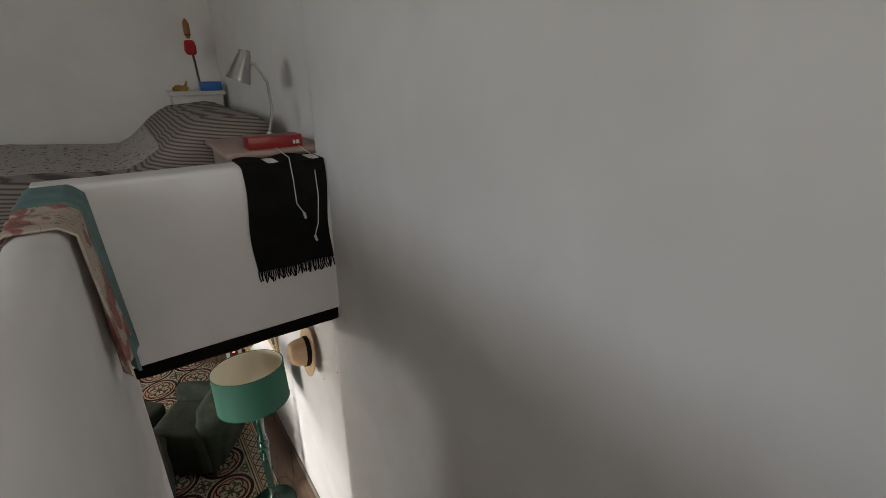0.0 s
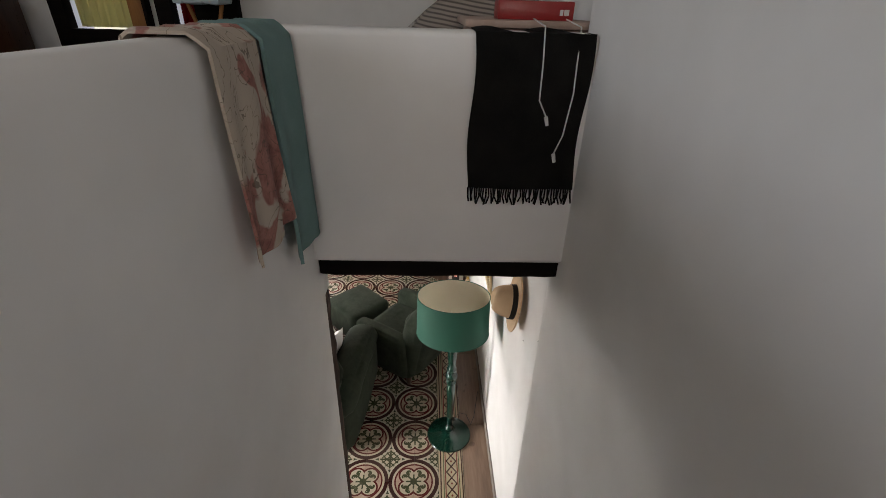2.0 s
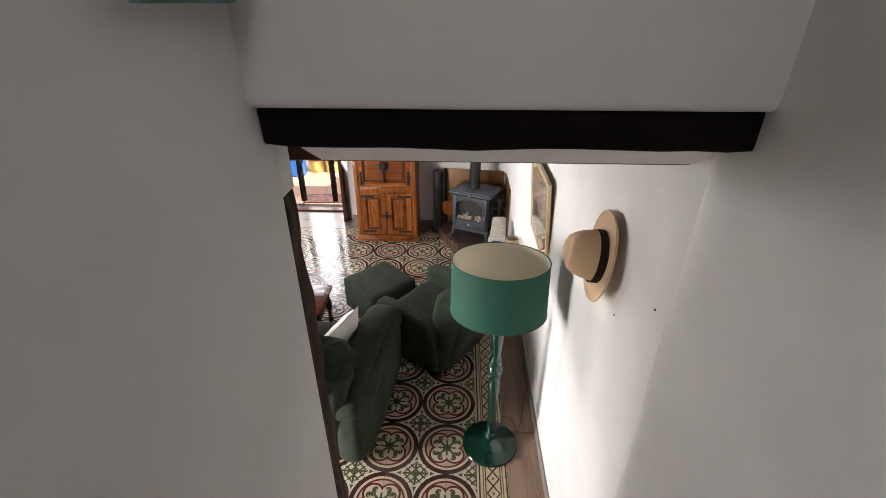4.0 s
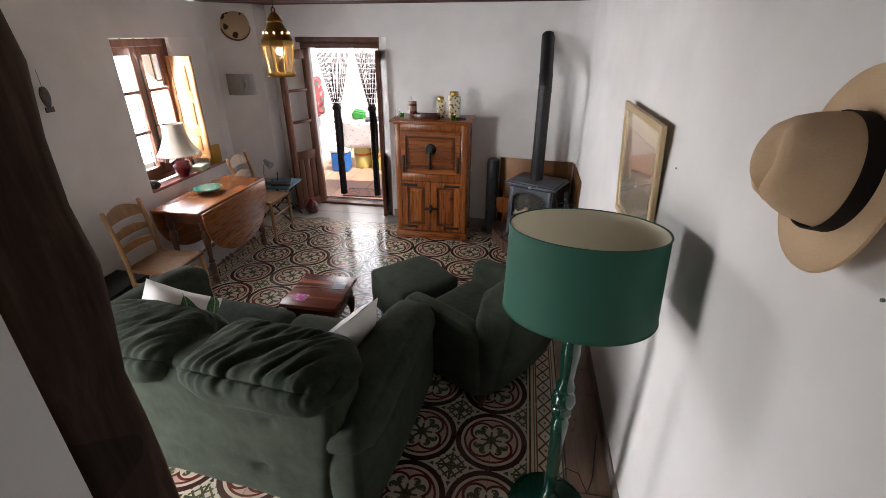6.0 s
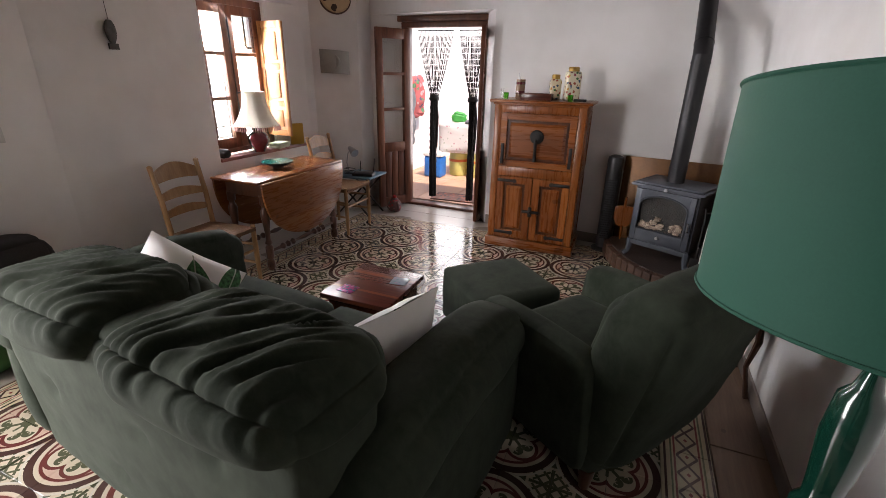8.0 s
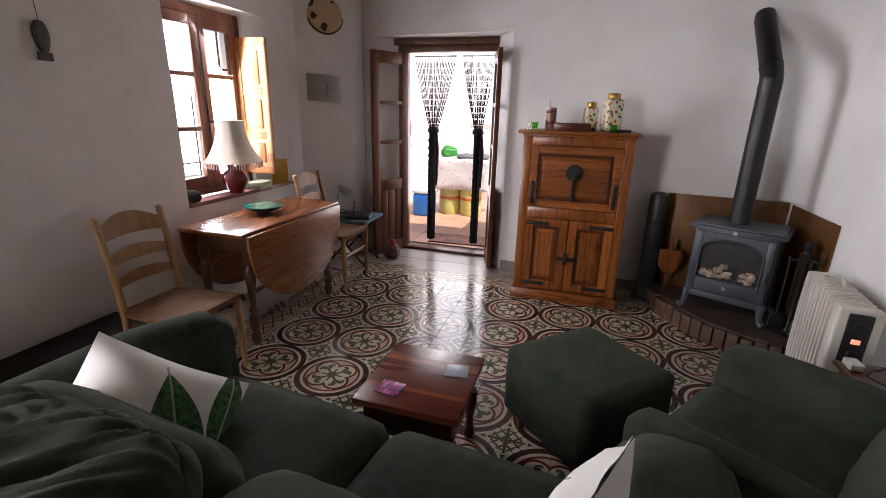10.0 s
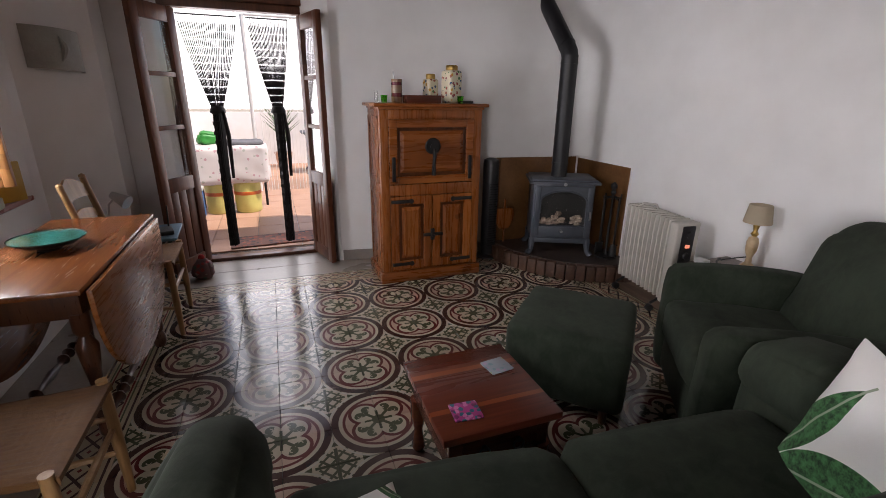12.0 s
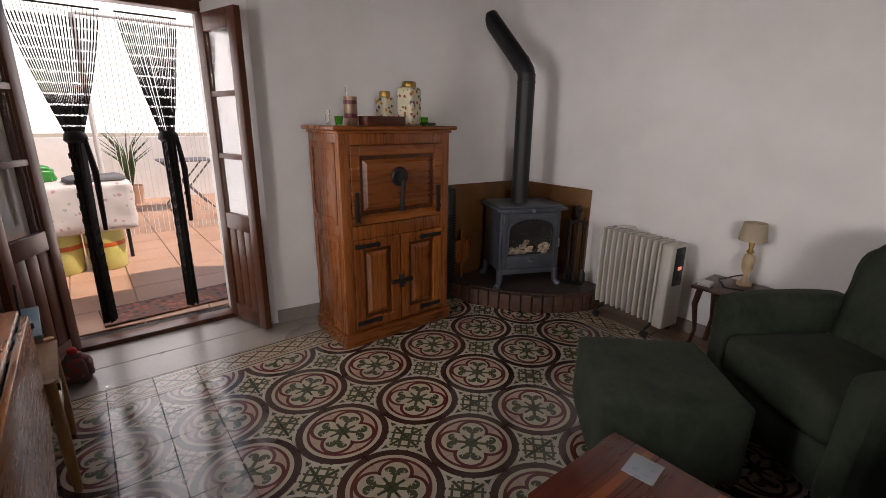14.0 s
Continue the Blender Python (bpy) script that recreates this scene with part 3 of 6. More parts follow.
setting("ground", Shape().box(-60, 60, -60, 60, -0.4, -0.26), surface("dry_ground", (0.20, 0.17, 0.13), (0.30, 0.26, 0.20), 2, 30, 0.9, local=False), "dry pale ground around the house")
setting("floor", Shape().box(WEST - 0.3, EAST + 0.3, -1.8, 7.4, -0.25, -0.012), GROUT, "dark joints under the cement tile floor")
setting("wall_east", Shape().box(EAST, EAST + 0.35, -1.8, 7.0, -0.25, 5.1), WHITE, "uneven white lime-plastered wall")
setting("wall_stair_east", Shape().prism([(EAST + 0.001, -1.8), (EAST - 0.075, -1.8), (EAST - 0.075, 1.93), (EAST - 0.068, 1.99), (EAST - 0.05, 2.04), (EAST - 0.024, 2.075), (EAST + 0.001, 2.09)], -0.25, 5.1), WHITE, "thicker white plaster along the stair, softly rounded off", True)
n0, n1 = north(-1.31), north(EAST)
wn_ = Shape()
wn_.prism([(-1.31, n0), (EAST, n1), (EAST, 7.4), (-1.48, 7.4), (-1.48, 7.16)], -0.25, CEILZ)
wn_.prism([(WEST, north(WEST)), (-2.74, north(-2.74)), (-2.44, 7.16), (-2.44, 7.4), (WEST, 7.4)], -0.25, CEILZ)
wn_.prism([(-2.74, north(-2.74)), (-1.31, n0), (-1.48, 7.16), (-1.48, 7.4), (-2.44, 7.4), (-2.44, 7.16)], 2.03, CEILZ)
setting("wall_north", wn_, WHITE, "white lime-plastered wall with a splayed door recess")
bend = [(EAST - 0.2 + 0.2 * math.sin(radians(k * 9)), n1 + 0.025 * math.cos(radians(k * 9)) - 0.2 + 0.2 * math.cos(radians(k * 9))) for k in range(11)]
setting("wall_corner", Shape().prism([(EAST + 0.002, n1 + 0.03)] + bend, 0.86, CEILZ), WHITE, "softly rounded plaster corner above the stove", True)
ww = Shape()
# The opening from y 1.35 to 2.35 is out of view, added for front_door_daylight.
ww.box(WEST - 0.35, WEST, 2.35, 5.14, -0.25, CEILZ).box(WEST - 0.35, WEST, -0.3, 1.35, -0.25, CEILZ).box(WEST - 0.35, WEST, 1.35, 2.35, 2.02, CEILZ).box(WEST - 0.35, WEST, 1.35, 2.35, -0.25, -0.002)
ww.prism([(WEST - 0.35, 5.96), (WEST - 0.12, 5.94), (WEST, 6.3), (WEST, 6.42), (-2.742, 6.78), (-2.742, 7.029), (WEST, 7.067), (WEST, 7.4), (WEST - 0.35, 7.4)], -0.25, CEILZ)
ww.prism([(WEST - 0.35, 5.14), (WEST, 5.14), (WEST, 6.3), (WEST - 0.12, 5.94), (WEST - 0.35, 5.96)], -0.25, 0.755)
ww.prism([(WEST - 0.35, 5.14), (WEST, 5.14), (WEST, 6.3), (WEST - 0.12, 5.94), (WEST - 0.35, 5.96)], 2.03, CEILZ)
setting("wall_west", ww, WHITE, "white lime-plastered wall with a deep window opening")
setting("wall_south", Shape().box(WEST, -0.35, -0.5, -0.3, -0.25, CEILZ), WHITE, "white plastered end wall")
setting("wall_pier", Shape().prism([(WEST, 2.9), (WEST + 0.08, 2.9), (WEST + 0.07, 3.6), (WEST, 4.02)], -0.02, CEILZ), WHITE, "shallow white plastered pier on the west wall")
setting("window_sill", Shape().prism([(WEST - 0.13, 5.15), (WEST + 0.005, 5.15), (WEST + 0.005, 6.28), (WEST - 0.12, 5.95)], 0.757, 0.785, 0.005), SILLTILE, "dark red tiled window sill")
ceil = Shape()
for i in range(36):
    y0 = 2.22 + i * 0.145
    ceil.box(WEST, EAST, y0, y0 + 0.141, CEILZ + 0.004 * (i % 2), CEILZ + 0.05, 0.004, 1)
for i in range(17):
    y0 = 2.22 - (i + 1) * 0.145
    ceil.box(WEST, -0.352, y0, y0 + 0.141, CEILZ + 0.004 * (i % 2), CEILZ + 0.05, 0.004, 1)
setting("ceiling", ceil, CEIL, "varnished red-brown boarded ceiling")
setting("ceiling_slab", Shape().box(WEST - 0.35, EAST + 0.3, 2.2, 7.4, CEILZ + 0.052, UP - 0.03), CEMENT, "slab above the boards")
setting("stair_soffit", Shape().prism([(1.985, 2.47), (2.215, 2.35), (2.215, 2.53), (1.985, 2.53)], 0, EAST + 0.15, 0, Matrix.Translation((EAST, 0, 0)) @ Matrix(((0, 0, -1, 0), (1, 0, 0, 0), (0, 1, 0, 0), (0, 0, 0, 1)))), WHITE, "sloped white plaster under the stair head")

# ---- structure: stair and bedroom ----
st = Shape().box(-0.35, EAST, -0.35, 0.35, -0.02, 2.33)
for i in range(12):
    st.box(-0.15, EAST, 0.35 + i * 0.175, 0.35 + (i + 1) * 0.175 + 0.001 * i, -0.02, 2.33 - (i + 1) * 0.1792, 0.006)
setting("staircase", st, CEMENT, "steep narrow cement stair between white walls")
turned = Matrix(((1, 0, 0, 0), (0, 0, -1, 1.935), (0, 1, 0, 0), (0, 0, 0, 1)))
pw = Shape().prism([(-0.35, -0.25), (-0.148, -0.25), (-0.148, 3.235), (-0.156, 3.258), (-0.178, 3.272), (-0.238, 3.272), (-0.262, 3.258), (-0.27, 3.235), (-0.27, 2.36), (-0.35, 2.36)], 0, 2.285, 0, turned)
pw.box(-0.27, -0.148, 1.936, 2.0, 2.36, 3.271)
setting("wall_stair", pw, WHITE, "white plastered stair wall ending in a rounded parapet", True)
setting("wall_parapet", Shape().box(-0.22, EAST + 0.06, 1.86, 2.0, 2.545, 3.273, 0.02, 3), WHITE, "white plastered parapet over the stair", True)
bb = Shape().soft(-0.15, 0.715, 1.885, 1.985, 2.474, 2.548, 0.012, 12, 0, 0.005, 7)
setting("beam", bb, BEAM, "rough black timber beam under the parapet", True)
pp = Shape().soft(-0.345, -0.148, 1.937, 2.012, 0.0, 2.355, 0.016, 40, 0, 0.012, 7)
setting("post", pp, POST, "old rough brown timber post at the end of the stair wall", True)
setting("upper_floor", Shape().box(-3.4, -0.268, -1.8, 4.3, UP - 0.03, UP).box(-0.268, EAST, 2.02, 4.3, UP - 0.03, UP).box(-0.268, EAST, -1.8, -0.35, UP - 0.03, UP), CEMENT, "bedroom floor of worn cement")
un = Shape()
un.box(-1.15, EAST, 4.2, 4.45, UP - 0.1, 5.1)
un.box(-1.76, -1.66, 4.2, 4.45, UP - 0.1, 4.6).box(-3.4, -2.36, 4.2, 4.45, UP - 0.1, 4.6).box(-2.36, -1.76, 4.2, 4.45, UP - 0.1, 3.02)
un.box(-3.4, -1.15, 4.2, 4.45, 4.6, 5.1)
setting("bedroom_wall_north", un, WHITE, "grey-white plastered bedroom wall with a doorway and a window")
uw = Shape().box(-3.75, -3.4, -1.8, -0.4, UP - 0.1, 5.1).box(-3.75, -3.4, 1.0, 4.45, UP - 0.1, 5.1).box(-3.75, -3.4, -0.4, 1.0, UP - 0.1, 3.55).box(-3.75, -3.4, -0.4, 1.0, 4.85, 5.1)
setting("bedroom_wall_west", uw, WHITE, "white plastered bedroom wall with a window opening")
# Unseen wall; its opening is added where the parapet lamp shines in.
setting("bedroom_wall_south", Shape().box(-3.75, -0.02, -2.1, -1.8, -0.25, 5.1).box(0.62, EAST, -2.1, -1.8, -0.25, 5.1).box(-0.02, 0.62, -2.1, -1.8, -0.25, 3.3).box(-0.02, 0.62, -2.1, -1.8, 4.6, 5.1), WHITE, "white plastered wall with an added opening, out of view")
setting("bedroom_ceiling", Shape().box(-3.75, EAST + 0.35, -2.1, 4.45, 5.1, 5.25), WHITE, "white plastered bedroom ceiling")

# ---- structure: floor finishes outside the tiled field ----
fl = Shape()
fl.box(WEST, EAST, 6.599, 6.865, -0.012, -0.0005, 0.002, 1).box(-2.6, -1.4, 6.868, 7.14, -0.012, 0.0, 0.002, 1)
fl.box(WEST, -2.659, -0.3, 6.595, -0.012, -0.001).box(-2.655, EAST, 1.94, 2.391, -0.012, -0.001).box(-2.655, -0.35, -0.3, 1.936, -0.012, -0.001)
setting("floor_margin", fl, CEMENT, "smooth worn beige cement floor margin")
setting("baseboard", Shape().prism([(-1.30, n0 - 0.012), (EAST, n1 - 0.012), (EAST, n1), (-1.30, n0)], 0.0, 0.09, 0.003).box(EAST - 0.012, EAST, 2.5, n1 - 0.013, 0, 0.085, 0.003), surface("grey_skirting", (0.20, 0.17, 0.15), (0.30, 0.26, 0.23), 4, 60, 0.6), "low grey-brown skirting")
setting("terrace_floor", Shape().box(-4.2, 5, 7.42, 13.2, -0.25, -0.018), CEMENT, "pale mortar bed under the terrace paving")
setting("terrace_wall", Shape().box(-3.5, -3.2, 7.42, 13.2, -0.25, 2.6).box(-3.2, 5, 13.0, 13.2, -0.25, 1.0), WHITE, "white terrace wall and low parapet")

# ---- things: seating ----


def sofa():
    s = thing("sofa", "dark green velvet two-seat sofa with overstuffed back cushions", "sofa", -1.235, 3.06, 0, -6)
    part(s, "base", Shape().soft(-0.72, 0.72, 0.06, 0.9, 0.05, 0.30, 0.05, 8, 0.01), VELVET)

    def lean(p):
        return Vector((p.x * (0.95 + 0.09 * p.z) + 0.09 * p.z, p.y - 0.05 * (p.z - 0.1), p.z))

    part(s, "backrest", Shape().soft(-0.735, 0.71, 0.0, 0.26, 0.05, 0.822, 0.06, 44, 0.02, 0.006, 5, lean, ((-0.42, 0.5, 0.035, 0.030), (0.1, 0.55, 0.03, 0.024), (0.36, 0.30, 0.035, 0.028), (-0.1, 0.28, 0.03, 0.018), (0.42, 0.62, 0.03, 0.022))), VELVET)
    for side in (-1, 1):
        i0, i1 = (0.72, 0.71) if side < 0 else (0.66, 0.64)
        a = Shape().soft(i0 * side, 0.88 * side, 0.02, 1.02, 0.04, 0.58, 0.09, 10, 0.03, 0.008, 5)
        a.soft(i1 * side, 0.90 * side, 0.0, 1.03, 0.44, 0.66, 0.10, 10, 0.02, 0.010, 5, lambda p: Vector((p.x, p.y, p.z + 0.04 * math.sin(3.1 * p.y))))
        part(s, "armrest", a, VELVET)
        f = Shape()
        for fy in (0.1, 0.9):
            f.rod((0.76 * side, fy, 0), (0.76 * side, fy, 0.06), 0.025, 0.03)
        pieces(s, "foot", f, TABLEDARK)

    def folds(x0, x1):
        def g(p):
            u = (p.x - x0) / (x1 - x0)
            end = max(0.0, min(1.0, 6 * u, 6 * (1 - u)))
            s = p.z - p.y
            a, c = (p.x + 0.6 * s) * 24, (s - 0.5 * p.x) * 3.6
            k = 1 - 2.6 * math.hypot(noise.noise(Vector((a, c, x0 * 9))), 0.13) + 0.4 * (1 - 2.6 * math.hypot(noise.noise(Vector((a * 1.9 + 5, c * 1.6, 3 + x0))), 0.13))
            body = max(0.0, min(1.0, (p.z - 0.835) * 9))
            gather = math.exp(-((u - (0.93 if x0 > 0 else 0.97)) / 0.16) ** 2) * 0.012 * math.sin(70 * p.x + 40 * s)
            return (0.020 * (k - 0.3) + 0.5 * gather) * end * body
        return g

    def plump(x0, x1):
        def g(p):
            u = (p.x - x0) / (x1 - x0)
            e = max(0.0, 1 - 5.5 * (1 - u)) ** 2
            w = max(0.0, 1 - 3.2 * u) ** 1.5
            y = 0.115 + (p.y - 0.13) * (1 - 0.30 * e - 0.22 * w)
            return Vector((p.x, y, 0.815 + (p.z - 0.83) * (1 - 0.5 * e - 0.5 * w) - 0.025 - (0.045 if x0 < 0 else 0.01) * (1 - u)))
        return g

    for x0, x1 in ((-0.735, 0.045), (0.05, 0.79)):
        part(s, "back_cushion", Shape().soft(x0, x1, -0.075, 0.33, 0.762, 0.925, 0.078, 76, 0.026, 0.008, 5, plump(x0, x1), (), folds(x0, x1)), VELVET)
    for side in (-1, 1):
        part(s, "back_cushion", Shape().soft(0.01 * side, 0.66 * side, 0.18, 0.42, 0.42, 0.80, 0.1, 12, 0.03, 0.01, 6), VELVET)
        part(s, "seat_cushion", Shape().soft(0.005 * side, (0.655 if side > 0 else 0.71) * side, 0.25, 0.95, 0.28, 0.475, 0.06, 12, 0.02, 0.006, 6), VELVET)
    return s


def armchair():
    s = thing("armchair", "dark green velvet armchair with rounded arms", "armchair", 0.355, 3.99, 0, 55)
    part(s, "base", Shape().soft(-0.32, 0.32, 0.12, 0.72, 0.07, 0.30, 0.05, 8, 0.01), VELVET)

    def lean(p):
        return Vector((p.x * (0.86 + 0.16 * p.z), p.y - 0.24 * (p.z - 0.1), p.z))

    part(s, "backrest", Shape().soft(-0.33, 0.33, 0.08, 0.36, 0.07, 0.86, 0.11, 20, 0.03, 0.012, 5, lean), VELVET)
    for side in (-1, 1):
        part(s, "armrest", Shape().soft(0.275 * side, 0.40 * side, 0.16, 0.74, 0.07, 0.585, 0.04, 16, 0.012, 0.005, 5, lambda p: Vector((p.x * (0.86 + 0.2 * min(p.z, 0.6)), p.y, p.z + 0.02 * math.sin(4 * p.y)))), VELVET)
    part(s, "seat_cushion", Shape().soft(-0.27, 0.27, 0.2, 0.745, 0.28, 0.455, 0.045, 16, 0.012, 0.006, 6), VELVET)
    f = Shape()
    for fx in (-0.28, 0.28):
        for fy in (0.16, 0.66):
            f.rod((fx, fy, 0), (fx, fy, 0.10), 0.02, 0.035)
    pieces(s, "foot", f, TABLEDARK)


def footstool():
    s = thing("ottoman", "square dark green velvet ottoman on short dark feet", "ottoman", -0.55, 4.71, 0, 45)
    part(s, "seat", Shape().soft(-0.25, 0.25, -0.25, 0.25, 0.09, 0.412, 0.03, 14, 0.009, 0.005, 6), VELVET)
    f = Shape()
    for fx in (-0.18, 0.18):
        for fy in (-0.18, 0.18):
            f.rod((fx, fy, 0), (fx, fy, 0.11), 0.016, 0.024)
    pieces(s, "foot", f, TABLEDARK)


def cushion(at, normal, spin):
    """A square cushion leaning so that its printed face looks along normal."""
    z = Vector(normal).normalized()
    y = (Vector((0, 0, 1)) - z * z.z).normalized()
    m = Matrix((y.cross(z), y, z)).transposed().to_4x4()
    m = Matrix.Translation(at) @ m @ pose(0, 0, 0, 0, 0, spin)
    s = Shape()
    n = 14
    for top in (1, -1):
        g = {}
        for i in range(n + 1):
            for j in range(n + 1):
                u, v = 2 * i / n - 1, 2 * j / n - 1
                t = (max(0, 1 - u ** 4) * max(0, 1 - v ** 4)) ** 0.6
                k = 1 - 0.07 * (math.cos(u * math.pi / 2) + math.cos(v * math.pi / 2))
                g[i, j] = s.bm.verts.new((0.205 * u * (k + 0.06), 0.205 * v * (k + 0.06), top * (0.002 + 0.065 * t) + 0.006 * noise.noise(Vector((u * 3, v * 3, top)))))
        for i in range(n):
            for j in range(n):
                q = (g[i, j], g[i + 1, j], g[i + 1, j + 1], g[i, j + 1])
                s.bm.faces.new(q if top > 0 else q[::-1])
    single("throw_cushion", s, LEAVES, "white linen cushion printed with large green leaves", "cushion", m, "cushions on the sofa")


def rush_chair():
    """Faces +x; origin on the floor under the seat's middle."""
    c = thing("ladderback_chair", "pale wooden ladder-back chair with a woven rush seat", "chair", -2.53, 4.51, 0, 0, "chairs at the drop-leaf table")
    for sy in (-1, 1):
        part(c, "leg", Shape().tube([(-0.17, 0.165 * sy, 0), (-0.165, 0.165 * sy, 0.44), (-0.19, 0.168 * sy, 0.66), (-0.235, 0.17 * sy, 0.875)], [0.014, 0.018, 0.017, 0.016], 10), BEECH)
        part(c, "finial", Shape().lathe([(0.004, 0), (0.018, 0.008), (0.016, 0.02), (0.004, 0.028)], 10, (-0.236, 0.17 * sy, 0.87)), BEECH)
        part(c, "leg", Shape().tube([(0.175, 0.205 * sy, 0), (0.172, 0.205 * sy, 0.2), (0.17, 0.203 * sy, 0.455)], [0.013, 0.019, 0.017], 10), BEECH)
    for z0, h, arch in ((0.55, 0.05, 0.012), (0.66, 0.055, 0.016), (0.775, 0.085, 0.035)):
        def slat(u, v, z0=z0, h=h, arch=arch):
            y = (2 * u - 1) * 0.17
            z = z0 + v * (h * (0.72 + 0.28 * math.sin(math.pi * u))) + (arch * math.sin(math.pi * u) if v > 0.5 else arch * 0.35 * math.sin(math.pi * u))
            x = -0.175 - 0.06 * max(0, (z - 0.5) / 0.38) ** 1.3 - 0.018 * math.sin(math.pi * u)
            return (x, y, z)
        part(c, "slat", Shape().sheet(slat, 12, 4, 0.014), BEECH)
    r = Shape()
    for a, b in (((-0.16, -0.16, 0.22), (-0.16, 0.16, 0.22)), ((0.17, -0.2, 0.27), (0.17, 0.2, 0.27)), ((-0.16, -0.16, 0.17), (0.17, -0.2, 0.17)), ((-0.16, 0.16, 0.17), (0.17, 0.2, 0.17)), ((-0.16, -0.16, 0.31), (0.17, -0.2, 0.31)), ((-0.16, 0.16, 0.31), (0.17, 0.2, 0.31))):
        r.tube([a, (Vector(a) + Vector(b)) / 2, b], [0.009, 0.013, 0.009], 8)
    pieces(c, "stretcher", r, BEECH)

    def seat(u, v):
        y = (2 * v - 1) * (0.175 + 0.03 * u)
        x = -0.19 + 0.385 * u
        d = min(abs(u - 0.5), abs(v - 0.5))
        edge = max(abs(u - 0.5), abs(v - 0.5)) * 2
        return (x, y, 0.452 - 0.014 * (1 - edge ** 3) - 0.012 * edge ** 16 + 0.0016 * math.sin(edge * 70) + 0.002 * (d < 0.02))

    part(c, "seat", Shape().sheet(seat, 40, 40, 0.03), RUSH)
    return c


def drop_leaf_table():
    t = thing("drop_leaf_table", "varnished wooden drop-leaf table with turned legs, leaf hanging down", "table", -2.625, 5.37, 0, 0)
    part(t, "tabletop", Shape().box(-0.225, 0.222, -0.53, 0.525, 0.70, 0.722, 0.006), TABLETOP)
    pts = []
    for k in range(33):
        a = math.pi * k / 32
        pts.append((0.50 * math.cos(a) * (1 if abs(math.cos(a)) < 0.8 else 1), -0.485 * math.sin(a) ** 0.8))
    turn = Matrix(((0, 0, 1, 0.226), (1, 0, 0, 0), (0, 1, 0, 0.705), (0, 0, 0, 1)))
    part(t, "leaf", Shape().prism(pts[::-1], 0, 0.018, 0.003, turn), LEAFWOOD, "hanging rounded leaf of knotty wood")
    back = Matrix(((0, 0, 1, -0.246), (1, 0, 0, 0), (0, 1, 0, 0.705), (0, 0, 0, 1)))
    part(t, "leaf", Shape().prism(pts[::-1], 0, 0.018, 0.003, back), TABLETOP)
    part(t, "apron", Shape().box(-0.18, 0.18, -0.44, 0.44, 0.585, 0.70, 0.004), TABLEDARK)
    prof = [(0.026, 0), (0.034, 0.03), (0.03, 0.07), (0.022, 0.085), (0.03, 0.10), (0.03, 0.19), (0.018, 0.205), (0.029, 0.22), (0.017, 0.25), (0.022, 0.33), (0.033, 0.43), (0.036, 0.47), (0.018, 0.51), (0.030, 0.53), (0.030, 0.60)]
    for lx in (-0.16, 0.16):
        for ly in (-0.42, 0.42):
            part(t, "leg", Shape().lathe(prof, 16, (lx, ly, 0)), TABLEDARK)
    spool = [(0.012, 0), (0.012, 0.1)] + [(0.012 + 0.014 * (k % 2), 0.12 + k * 0.03) for k in range(7)] + [(0.012, 0.34), (0.02, 0.42), (0.012, 0.5)] + [(0.012 + 0.014 * (k % 2), 0.52 + k * 0.03) for k in range(7)] + [(0.012, 0.84)]
    for lx in (-0.16, 0.16):
        part(t, "stretcher", Shape().lathe(spool, 12), TABLEDARK, "turned spool stretcher", Matrix.Translation((lx, -0.42, 0.145)) @ pose(0, 0, 0, -90))
    b = thing("bowl", "shallow turquoise glazed bowl with a brown rim", "bowl", -2.66, 5.36, 0.722)
    part(b, "body", Shape().lathe([(0.125, 0.048), (0.12, 0.047), (0.085, 0.031), (0.03, 0.02), (0.005, 0.018)][::-1], 36), TURQ)
    part(b, "shell", Shape().lathe([(0.042, 0), (0.046, 0.010), (0.088, 0.024), (0.127, 0.047), (0.1285, 0.051), (0.125, 0.0485), (0.086, 0.0295), (0.03, 0.0185), (0.005, 0.016)], 36), IRON, "dark brown rim and outside")


def streaked_hardwood():
    """Polished red hardwood with a few pale orange streaks of sapwood."""
    n = Nodes("streaked_red_hardwood")
    v = n.place((0.5, 9, 9), True)
    a, b = n.noise(v, 1.3, 4, 0.6, 0.5), n.noise(n.place((1.5, 30, 30), True), 2, 4, 0.6)
    col = n.ramp(n.m("ADD", n.m("MULTIPLY", a, 0.6), n.m("MULTIPLY", b, 0.4)), (0.35, (0.060, 0.012, 0.007)), (0.52, (0.115, 0.024, 0.012)), (0.66, (0.16, 0.040, 0.017)))
    y = n.m("ADD", n.xyz(n.place((1, 1, 1), True))[1], n.m("MULTIPLY", n.m("SUBTRACT", a, 0.5), 0.05))
    streak = n.any(n.near(y, 0.105, 0.016), n.near(y, -0.10, 0.011))
    col = n.mix(n.m("MULTIPLY", streak, 0.75), col, (0.30, 0.085, 0.026))
    n.bump(b, 0.1, 0.001)
    return n.done(col, n.m("ADD", 0.2, n.m("MULTIPLY", a, 0.16)))


